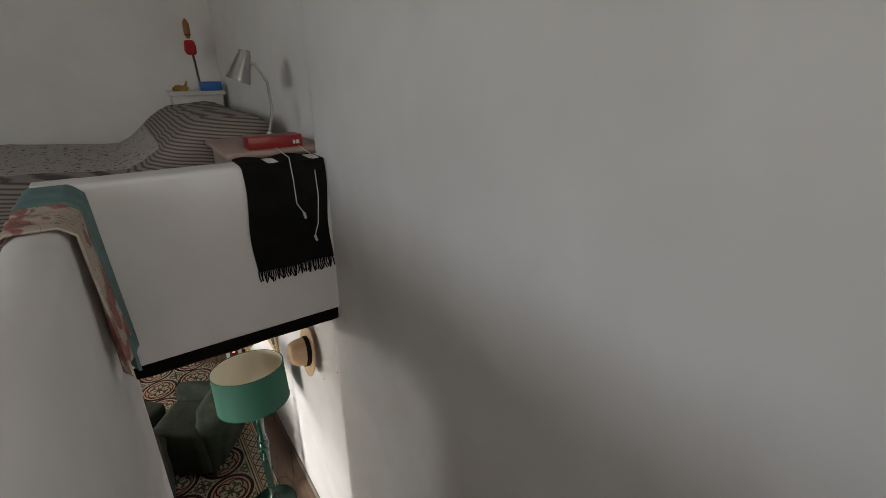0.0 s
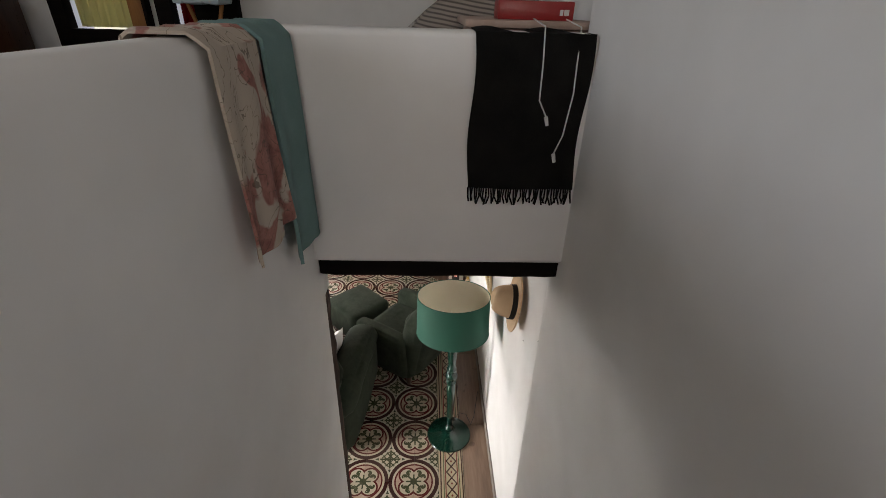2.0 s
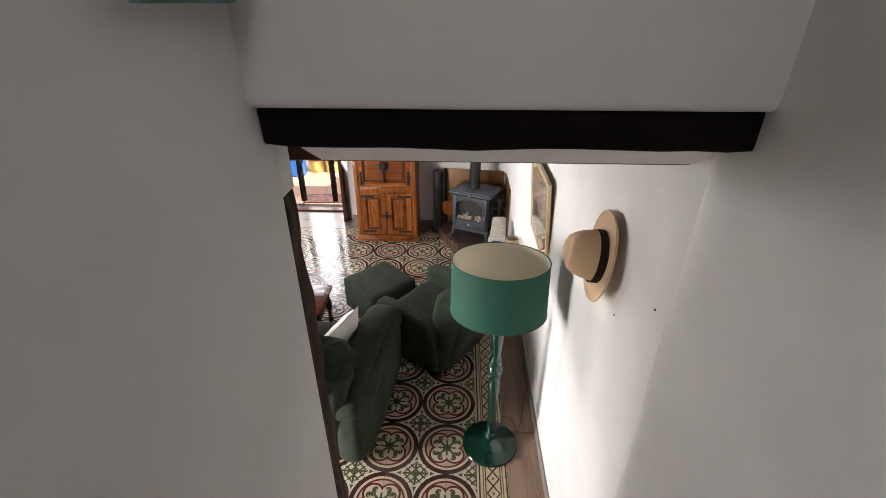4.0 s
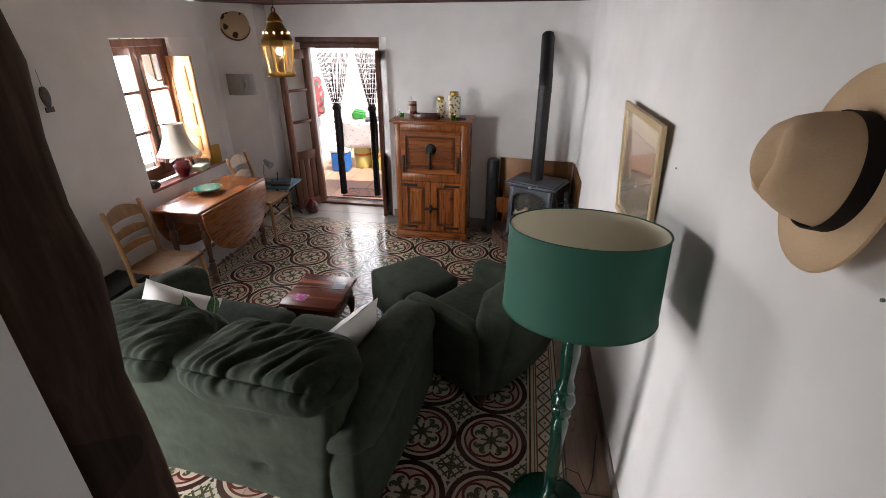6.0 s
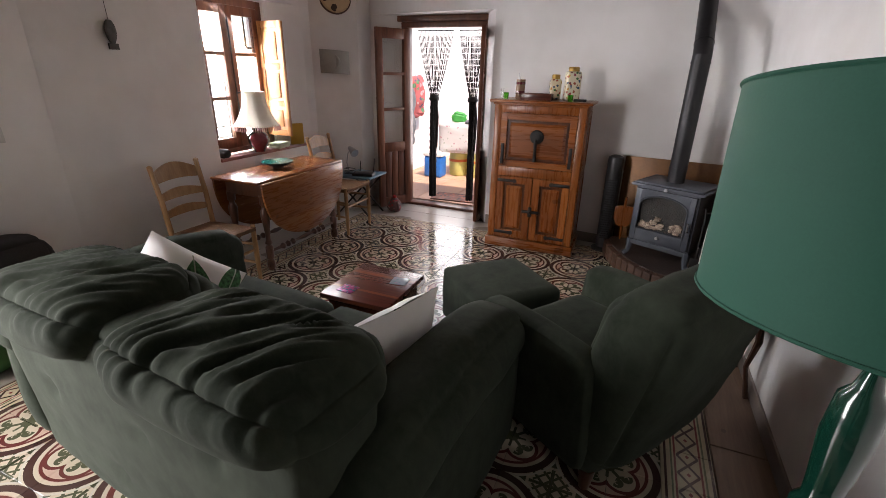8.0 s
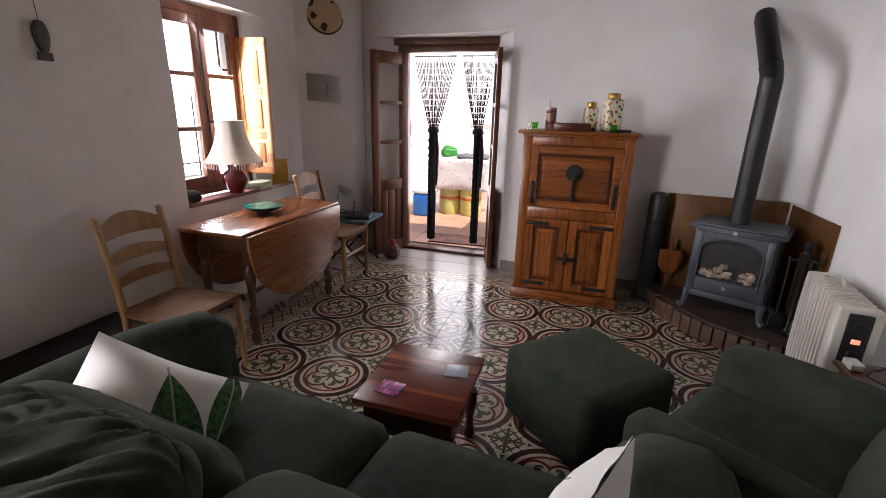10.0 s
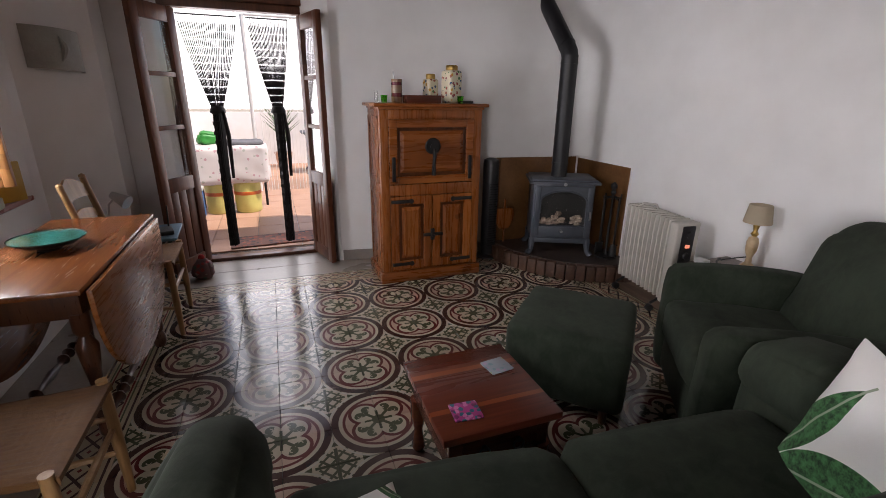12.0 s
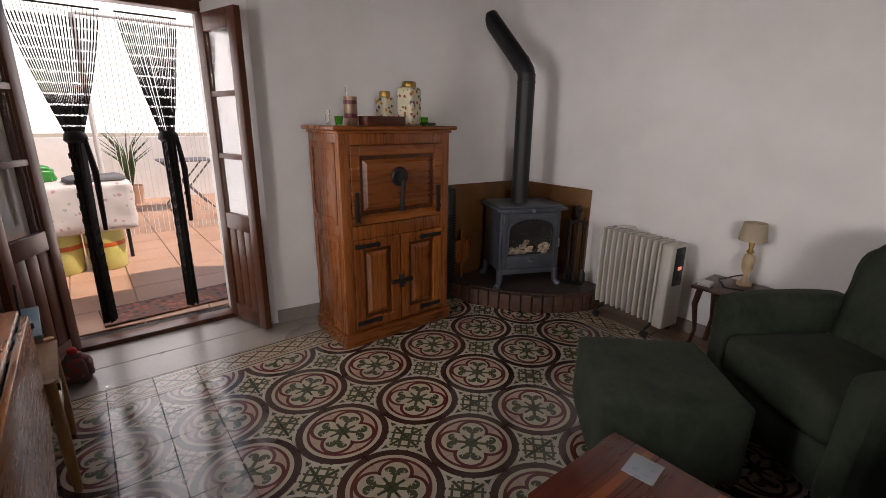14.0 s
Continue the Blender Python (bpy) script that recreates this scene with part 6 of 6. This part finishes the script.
def doorway():
    f = thing("door_frame", "dark stained timber door frame and sill", "", -1.925, 7.2, 0)
    f["kind"] = "structure"
    pieces(f, "jamb", Shape().box(-0.515, -0.43, -0.035, 0.06, 0, 1.91, 0.004).box(0.43, 0.445, -0.035, 0.06, 0, 1.91, 0.003), DOORWOOD)
    part(f, "head", Shape().box(-0.515, 0.445, -0.035, 0.06, 1.911, 1.965, 0.004).box(-0.56, 0.46, -0.055, 0.05, 1.966, 2.025, 0.006), DOORWOOD)
    part(f, "sill", Shape().box(-0.515, 0.445, -0.06, 0.06, -0.01, 0.028, 0.006), DOORWOOD)
    leaf_door("door_1", -2.352, 7.165, 62, -1)
    leaf_door("door_2", -1.497, 7.165, -75, 1)
    # strings of beads, each side gathered by a tie
    rnd = random.Random(7)
    for label, x0, x1, tie, foot, zt in (("left", -2.375, -1.946, -2.168, -2.178, 1.20), ("right", -1.88, -1.563, -1.70, -1.70, 1.20)):
        c = thing("bead_curtain", "dark beaded string curtain gathered with a tie", "curtain", 0, 7.44, 0, 0, "bead curtains in the doorway")
        s, g = Shape(), Shape()
        n = 26
        for i in range(n):
            u = (i + 0.5) / n
            xt = x0 + (x1 - x0) * u
            xe = tie + 0.035 * (2 * u - 1)
            dy = 0.03 * rnd.uniform(-1, 1)
            pts = []
            for k in range(9):
                t = k / 8
                sag = (t ** 1.25)
                pts.append((xt + (xe - xt) * sag, dy * t, 1.905 - (1.905 - zt) * t))
            s.tube(pts, 0.0014, 5)
            for k in range(11):
                ends = []
                for t in (0.085 + 0.083 * k + 0.004 * rnd.uniform(-1, 1), 0.085 + 0.083 * k + 0.069 + 0.004 * rnd.uniform(-1, 1)):
                    sag = t ** 1.25
                    ends.append((xt + (xe - xt) * sag, dy * t, 1.905 - (1.905 - zt) * t))
                g.rod(ends[0], ends[1], 0.0036, 0.0036, 6)
            if i % 2 == 0:
                pts = [(xe, dy, zt), (foot + 0.03 * (2 * u - 1), dy * 1.1, zt * 0.5), (foot + 0.034 * (2 * u - 1), dy, 0.045)]
                s.tube(pts, 0.009, 6)
                for k in range(14):
                    z = 0.08 + k * (zt - 0.12) / 14
                    g.rod((foot + 0.032 * (2 * u - 1), dy, z), (foot + 0.032 * (2 * u - 1), dy, z + 0.03), 0.0105, 0.0105, 6)
        tagged(part(c, "strand", s, RIBBON), kind="stuff")
        tagged(part(c, "bead", g, RIBBON), kind="stuff")
        part(c, "tie", Shape().lathe([(0.045, -0.03), (0.06, -0.015), (0.055, 0.015), (0.042, 0.035)], 14, (tie, 0, zt)).tube([(tie + 0.04, -0.03, zt), (tie + 0.06, -0.04, zt - 0.2), (tie + 0.055, -0.04, zt - 0.55)], [0.012, 0.018, 0.012], 8), RIBBON)
        part(c, "rail", Shape().rod((x0, 0, 1.903), (x1, 0, 1.903), 0.005), IRON)


PATCHCOAT = spotted("patterned_coat_cloth", (0.42, 0.10, 0.10), [(0.5, 0.3, 0.3), (0.1, 0.2, 0.1), (0.1, 0.08, 0.12)], 12, 0.4, 0.9)


def terrace():
    setting("backdrop", Shape().box(-22, 20, 60, 60.5, -12, 22), HAZE, "bright hazy sky beyond the terrace")
    for x, y in ((-2.42, 9.0), (-2.11, 8.98)):
        b = thing("gas_bottle", "pale yellow gas bottle with an orange band", "gas bottle", x, y, -0.005, 0, "gas bottles on the terrace")
        part(b, "body", Shape().lathe([(0.13, 0), (0.145, 0.02), (0.145, 0.10), (0.15, 0.12), (0.15, 0.32), (0.13, 0.39), (0.06, 0.42), (0.03, 0.43)], 28), OCHRE)
        part(b, "band", Shape().lathe([(0.1505, 0.215), (0.152, 0.22), (0.152, 0.25), (0.1505, 0.255)], 28), ORANGE)
    t = thing("covered_table", "table draped with a pale flowered oilcloth", "table", -2.27, 9.02, -0.005)
    part(t, "cloth", Shape().soft(-0.42, 0.42, -0.22, 0.28, 0.36, 0.78, 0.04, 12, 0.01, 0.02, 6), OILCLOTH)
    lg = Shape()
    for x in (-0.36, 0.36):
        for y in (0.22, 0.27):
            lg.rod((x, y, 0), (x, y, 0.5), 0.015)
    pieces(t, "leg", lg, IRON)
    single("folded_towel", Shape().soft(-0.2, 0.22, -0.12, 0.12, 0, 0.05, 0.02, 8, 0.005, 0.012, 9), GREYCLOTH, "grey folded towel on the covered table", "towel", pose(-2.11, 8.98, 0.775, 0, 0, 12))
    single("shopping_bag", Shape().soft(-0.11, 0.09, -0.07, 0.07, 0, 0.13, 0.05, 8, 0.02, 0.03, 8), GREENPLASTIC, "bright green crumpled bag on the covered table", "bag", pose(-2.45, 9.08, 0.77, 0, 0, 12))
    c = thing("cool_box", "blue plastic cool box with a white lid", "cool box", -2.70, 8.72, -0.005)
    part(c, "body", Shape().box(-0.14, 0.14, -0.11, 0.11, 0, 0.31, 0.03, 3), BLUE)
    part(c, "lid", Shape().box(-0.15, 0.15, -0.12, 0.12, 0.312, 0.36, 0.012), WHITEPLASTIC)
    for y, z0, z1, m, lab in ((8.35, 0.95, 1.45, REDCLOTH, "red"), (8.62, 0.45, 1.25, GREYCLOTH, "grey"), (8.95, 0.85, 1.4, PATCHCOAT, "red patterned")):
        g = thing("hanging_coat", "%s coat hanging on the terrace wall" % lab, "coat", -3.2, y, z0, 0, "coats on the terrace wall")
        part(g, "cloth", Shape().soft(0.004, 0.14, -0.17, 0.17, 0, z1 - z0, 0.06, 10, 0.02, 0.04, 6), m)
    s = thing("string_curtain", "pale string curtain across the terrace", "curtain", 0, 10.2, 0)
    q = Shape()
    rnd = random.Random(2)
    for i in range(54):
        x = -1.9 + i * 0.05
        q.rod((x, 0, 2.3), (x + 0.01 * rnd.uniform(-1, 1), 0, 0.0), 0.004, 0.004, 5)
    tagged(part(s, "strand", q, PAPER), kind="stuff")
    part(s, "rail", Shape().rod((-2.0, 0, 2.31), (1.0, 0, 2.31), 0.015).rod((-2.0, 0, -0.02), (-2.0, 0, 2.31), 0.025).rod((1.0, 0, -0.02), (1.0, 0, 2.31), 0.025), WHITEPLASTIC)
    k = thing("bistro_table", "slim folding metal table on the terrace", "table", -0.95, 11.8, -0.005)
    part(k, "tabletop", Shape().box(-0.35, 0.35, -0.3, 0.3, 0.70, 0.72, 0.005), GREYCLOTH)
    pieces(k, "leg", Shape().tube([(-0.3, -0.25, 0), (0.3, -0.25, 0.70)], 0.012).tube([(0.3, -0.25, 0), (-0.3, -0.25, 0.70)], 0.012).tube([(-0.3, 0.25, 0), (0.3, 0.25, 0.70)], 0.012).tube([(0.3, 0.25, 0), (-0.3, 0.25, 0.70)], 0.012), GREYCLOTH)
    p = thing("potted_plant", "spiky green plant in a pot on the parapet", "plant", -1.6, 12.6, -0.005)
    part(p, "pot", Shape().lathe([(0.12, 0), (0.17, 0.28), (0.16, 0.28), (0.11, 0.02), (0.004, 0.02)], 18), TERRACOTTA)
    lf = Shape()
    for i in range(28):
        a, h = i * 2.4, 0.5 + 0.5 * rnd.random()
        dx, dy = math.cos(a) * 0.35, math.sin(a) * 0.35
        lf.tube([(0, 0, 0.2), (dx * 0.3, dy * 0.3, 0.2 + h * 0.7), (dx, dy, 0.2 + h)], [0.012, 0.014, 0.002], 4)
    tagged(part(p, "leaves", lf, surface("spiky_leaf", (0.03, 0.07, 0.02), (0.07, 0.13, 0.04), 9, 60, 0.6)), kind="stuff")
    single("door_mat", Shape().box(-0.45, 0.42, -0.17, 0.17, 0, 0.015, 0.004), RUGPRINT, "brown woven mat outside the door", "mat", pose(-1.78, 7.66, -0.004, 0, 0, 4))


# ---- things: bedroom and stair head ----


def bedroom():
    b = thing("bed", "bed with a grey-brown ribbed cover and patterned throw", "bed", -1.16, 2.52, UP)

    def rise(p):
        k = max(0.0, min(1.0, (p.x - 1.12) / 0.42))
        k = k * k * (3 - 2 * k)
        drop = 0.03 * math.sin(3 * p.x) * (p.z > 0.4)
        return Vector((p.x, p.y, p.z + (0.27 * k if p.z > 0.35 else 0) + drop))

    part(b, "cover", Shape().soft(0.0, 1.84, 0.0, 1.42, 0.06, 0.645, 0.09, 26, 0.015, 0.012, 5, rise), BEDCOVER)
    lg = Shape()
    for x in (0.1, 1.65):
        for y in (0.1, 1.3):
            lg.rod((x, y, 0), (x, y, 0.12), 0.03)
    pieces(b, "leg", lg, TABLEDARK)
    s = thing("bed_shelf", "narrow white shelf ledge at the head of the bed", "shelf", 0.56, 4.08, UP)
    part(s, "board", Shape().box(-0.19, 0.19, -0.12, 0.115, 0.93, 0.96, 0.006), PAPER)
    part(s, "body", Shape().box(-0.17, 0.17, -0.09, 0.115, 0.0, 0.93, 0.006), PAPER)
    z = UP + 0.96
    single("blue_box", Shape().box(-0.075, 0.075, -0.04, 0.04, 0, 0.065, 0.006), BLUE, "small blue box on the bed shelf", "box", pose(0.66, 4.02, z))
    w = thing("shelf_figure", "tall thin carved wooden stick with a red block", "ornament", 0.60, 4.05, z)
    part(w, "stick", Shape().tube([(0.0, 0, 0), (-0.01, 0, 0.2), (-0.02, 0, 0.33)], 0.008).soft(-0.045, -0.005, -0.02, 0.02, 0.37, 0.47, 0.018, 5), TABLEDARK)
    part(w, "block", Shape().soft(-0.06, 0.015, -0.03, 0.03, 0.25, 0.35, 0.02, 5, 0, 0.006, 20), REDCLOTH)
    part(w, "tip", Shape().lathe([(0.010, 0), (0.022, 0.03), (0.022, 0.1), (0.008, 0.13)], 10, (-0.025, 0, 0.36)), SHUTTER)
    single("bird_ornament", Shape().soft(-0.05, 0.05, -0.02, 0.02, 0, 0.035, 0.015, 6, 0.004, 0.01, 30).rod((0.03, 0, 0.03), (0.045, 0, 0.07), 0.012, 0.006), BRASS, "small brass bird on the bed shelf", "ornament", pose(0.46, 4.03, z))
    n = thing("nightstand", "pale wooden nightstand behind the parapet", "nightstand", 0.565, 2.26, UP)
    part(n, "body", Shape().box(-0.20, 0.19, -0.23, 0.22, 0.0, 0.775, 0.006), PINKWOOD)
    part(n, "top", Shape().box(-0.225, 0.205, -0.25, 0.235, 0.776, 0.80, 0.008), PINKWOOD)
    r = thing("red_card_box", "long glossy red cardboard box with a white label", "box", 0.555, 2.09, UP + 0.80)
    part(r, "body", Shape().box(-0.115, 0.115, -0.05, 0.05, 0, 0.052, 0.003), REDBOX)
    part(r, "label", Shape().box(0.072, 0.082, -0.0515, -0.0505, 0.014, 0.03).box(0.085, 0.10, -0.0515, -0.0505, 0.014, 0.03), PAPER)
    d = thing("gooseneck_lamp", "silver gooseneck reading lamp on the nightstand", "lamp", 0.60, 2.30, UP + 0.80)
    part(d, "base", Shape().lathe([(0.06, 0), (0.06, 0.012), (0.02, 0.022), (0.008, 0.04)], 24), WHITEPLASTIC)
    part(d, "neck", Shape().tube([(0, 0, 0.03), (0.03, 0.01, 0.14), (0.03, 0.03, 0.26), (-0.01, 0.05, 0.34), (-0.05, 0.06, 0.35)], 0.007), CHROME)
    part(d, "shade", Shape().rod((-0.05, 0.06, 0.375), (-0.09, 0.07, 0.27), 0.03, 0.055, 22).rod((-0.045, 0.06, 0.40), (-0.05, 0.06, 0.37), 0.024, 0.03, 18), CHROME)

    def shawl(u, v):
        x = 0.358 + 0.33 * v
        if u < 0.22:
            y, zz = 2.01 - 0.15 * (u / 0.22), 3.277 + 0.006 * math.sin(12 * v)
        else:
            k = (u - 0.22) / 0.78
            y, zz = 1.853 - 0.005 * math.sin(9 * v + 4 * k) - 0.004, 3.277 - 0.45 * k
            x += 0.006 * math.sin(7 * k)
        return (x, y, zz)

    s = thing("black_shawl", "black fringed wool shawl draped over the parapet", "shawl", 0, 0, 0)
    part(s, "cloth", Shape().sheet(shawl, 40, 20, 0.008), BLACKWOOL)
    f = Shape()
    rnd = random.Random(5)
    for i in range(46):
        x = 0.36 + 0.326 * i / 45
        f.tube([(x, 1.852, 2.83), (x + 0.004 * rnd.uniform(-1, 1), 1.851, 2.80), (x + 0.008 * rnd.uniform(-1, 1), 1.850, 2.772 + 0.014 * rnd.random())], 0.0028, 5)
    tagged(part(s, "fringe", f, BLACKWOOL), kind="stuff")
    for pts in ([(0.545, 2.02, 3.305), (0.545, 1.85, 3.29), (0.548, 1.838, 3.2), (0.55, 1.838, 3.10), (0.575, 1.838, 3.055)], [(0.645, 2.02, 3.305), (0.643, 1.85, 3.29), (0.645, 1.838, 3.12), (0.632, 1.838, 3.0), (0.612, 1.838, 2.945)]):
        single("charging_cable", Shape().tube(pts, 0.0022, 6).rod(pts[-1], (pts[-1][0] + 0.006, pts[-1][1], pts[-1][2] - 0.025), 0.006, 0.005, 8), WHITEPLASTIC, "thin white charging cable hanging over the shawl", "cable", None, "cables over the parapet")

    def scarf(y0, y1, low, wave):
        def f(u, v):
            y = y0 + (y1 - y0) * v
            if u < 0.32:
                k = u / 0.32
                x, z = -0.275 + 0.13 * k, 3.278 + 0.004 * math.sin(14 * v)
                z -= 0.03 * (max(0, 0.15 - k) / 0.15) ** 2 + 0.02 * (max(0, k - 0.85) / 0.15) ** 2
            else:
                k = (u - 0.32) / 0.68
                x, z = -0.143 + 0.010 + 0.014 * k + 0.012 * math.sin(wave * v * 6 + 2 * k) * k, 3.258 - (3.258 - low) * k
                y = y + 0.03 * k * (1 if v > 0.5 else -0.2)
            return (x, y, z)
        return f

    single("floral_scarf", Shape().sheet(scarf(1.33, 1.55, 2.84, 2.0), 40, 16, -0.006), FLORAL, "cream scarf with faded red flowers on the parapet", "scarf")
    single("teal_scarf", Shape().sheet(scarf(1.585, 1.80, 2.70, 1.4), 40, 16, -0.009), TEAL, "teal woollen scarf draped over the parapet", "scarf")
    # far side of the bedroom
    fr = Shape()
    fr.box(-2.42, -2.32, 4.13, 4.22, UP, 4.66, 0.004).box(-1.78, -1.755, 4.13, 4.22, UP, 4.66, 0.004).box(-2.32, -1.78, 4.13, 4.22, UP, 3.12, 0.004)
    fr.box(-1.69, -1.58, 4.13, 4.22, UP, 4.66, 0.004).box(-1.42, -1.12, 4.13, 4.22, UP, 4.66, 0.004)
    tagged(new("bedroom_frames", fr.mesh("bedroom_frames", BEAM)), "dark timber frames of the bedroom door and window", "", "", "structure")
    g = thing("yellow_curtain", "thin pale yellow curtain over the bedroom window", "curtain", 0, 4.26, 0)
    part(g, "cloth", Shape().sheet(lambda u, v: (-2.315 + 0.375 * u, 0.012 * math.sin(40 * u), 3.13 + 1.47 * v), 40, 4, 0.002), YELLOWGAUZE)
    part(g, "shutter", Shape().box(-1.94, -1.762, -0.02, 0.02, 2.9, 4.6, 0.004), SHUTTER)
    r = thing("red_curtain", "red curtain hanging in the bedroom doorway", "curtain", 0, 4.36, 0)
    part(r, "cloth", Shape().sheet(lambda u, v: (-1.62 + 0.22 * u, 0.012 * math.sin(50 * u), UP + 2.05 * v), 20, 4, 0.003), REDGAUZE)
    t = thing("tray_table", "folding wooden tray table with a pale cloth", "tray table", -1.285, 3.99, UP)
    part(t, "cloth", Shape().soft(-0.15, 0.15, -0.12, 0.12, 0.80, 0.90, 0.02, 8, 0, 0.01, 9), spotted("pale_blue_cloth", (0.42, 0.50, 0.54), [(0.3, 0.36, 0.4), (0.5, 0.5, 0.5)], 30, 0.3, 0.9))
    pieces(t, "leg", Shape().tube([(-0.12, 0, 0), (0.12, 0, 0.81)], 0.014).tube([(0.12, 0.02, 0), (-0.12, 0.02, 0.81)], 0.014), SHUTTER)
    c = copy_thing(CHAIR, pose(-2.40, 3.55, UP, 0, 0, 60))
    tagged(c, "pale wooden ladder-back chair standing in the bedroom", "", "bedroom chair")
    k = thing("dark_chest", "dark wooden chest against the bedroom wall", "chest", -2.72, 3.95, UP)
    part(k, "body", Shape().box(-0.55, 0.1, -0.2, 0.2, 0, 0.82, 0.01), TABLEDARK)
    single("dark_armchair", Shape().soft(-0.30, 0.30, -0.35, 0.35, 0, 0.52, 0.10, 10, 0.02, 0.02, 5), BROWNCLOTH, "low brown upholstered seat beside the parapet", "seat", pose(-0.95, 1.70, UP))


sofa()
armchair()
footstool()
cushion((-0.645, 3.56, 0.58), (-0.881, 0.392, 0.265), -5)
cushion((-1.70, 3.62, 0.56), (0.75, -0.25, 0.55), 45)
CHAIR = rush_chair()
copy_thing(CHAIR, pose(-2.55, 6.08, 0, 0, 0, 2))
drop_leaf_table()
coffee_table()
cabinet()
stove_corner()
radiator()
side_table()
floor_lamp()
hat()
picture()
window()
wall_pieces()
corner_clutter()
blue_table()
lantern()
doorway()
terrace()
bedroom()

# ---- floor tiles, one by one ----
field = tagged(new("tiled_floor"), "old cement tiles with dark red roundels and green scrolls", "", "", "structure")
sq = Shape().box(-0.0992, 0.0992, -0.0992, 0.0992, -0.012, 0, 0.0012, 1).mesh("tile", TILE, False)
rnd = random.Random(11)
for i in range(14):
    for j in range(19):
        t = new("tile", sq)
        t.parent = field
        t.matrix_basis = pose(-2.355 + 0.2 * i, 2.695 + 0.2 * j, rnd.uniform(-0.0008, 0.0004), rnd.uniform(-0.3, 0.3), rnd.uniform(-0.3, 0.3))
edge = {}
for m in (EDGE_E, EDGE_W, EDGE_N, EDGE_S):
    edge[m.name] = Shape().box(-0.0992, 0.0992, -0.0992, 0.0992, -0.012, 0, 0.0012, 1).mesh("border_tile", m, False)
rows = [(EDGE_E, 0.445, 2.695 + 0.2 * j) for j in range(19)] + [(EDGE_W, -2.555, 2.695 + 0.2 * j) for j in range(19)]
rows += [(EDGE_N, -2.555 + 0.2 * i, 6.495) for i in range(16)] + [(EDGE_S, -2.555 + 0.2 * i, 2.495) for i in range(16)]
for m, x, y in rows:
    t = new("border_tile", edge[m.name])
    t.parent = field
    t.matrix_basis = pose(x, y, rnd.uniform(-0.0008, 0.0004), rnd.uniform(-0.3, 0.3), rnd.uniform(-0.3, 0.3))
strip = tagged(new("plank_margin"), "strip of worn wood-look floor planks along the wall", "", "", "structure")
for j, y in enumerate((2.4, 3.35, 4.3, 5.25, 6.2)):
    e = min(y + 0.945, 6.595)
    part(strip, "plank", Shape().box(0.549, EAST, y, e, -0.012, 0.0, 0.002, 1), PLANK, "", None, False)
paving = tagged(new("terrace_paving"), "large terracotta paving tiles on the terrace", "", "", "structure")
slab = Shape().box(-0.197, 0.197, -0.197, 0.197, -0.015, 0, 0.003, 1).mesh("paving_tile", TERRACOTTA, False)
for i in range(11):
    for j in range(14):
        t = new("paving_tile", slab)
        t.parent = paving
        t.matrix_basis = pose(-3.0 + 0.4 * i, 7.625 + 0.4 * j, -0.005 + rnd.uniform(-0.001, 0.001))
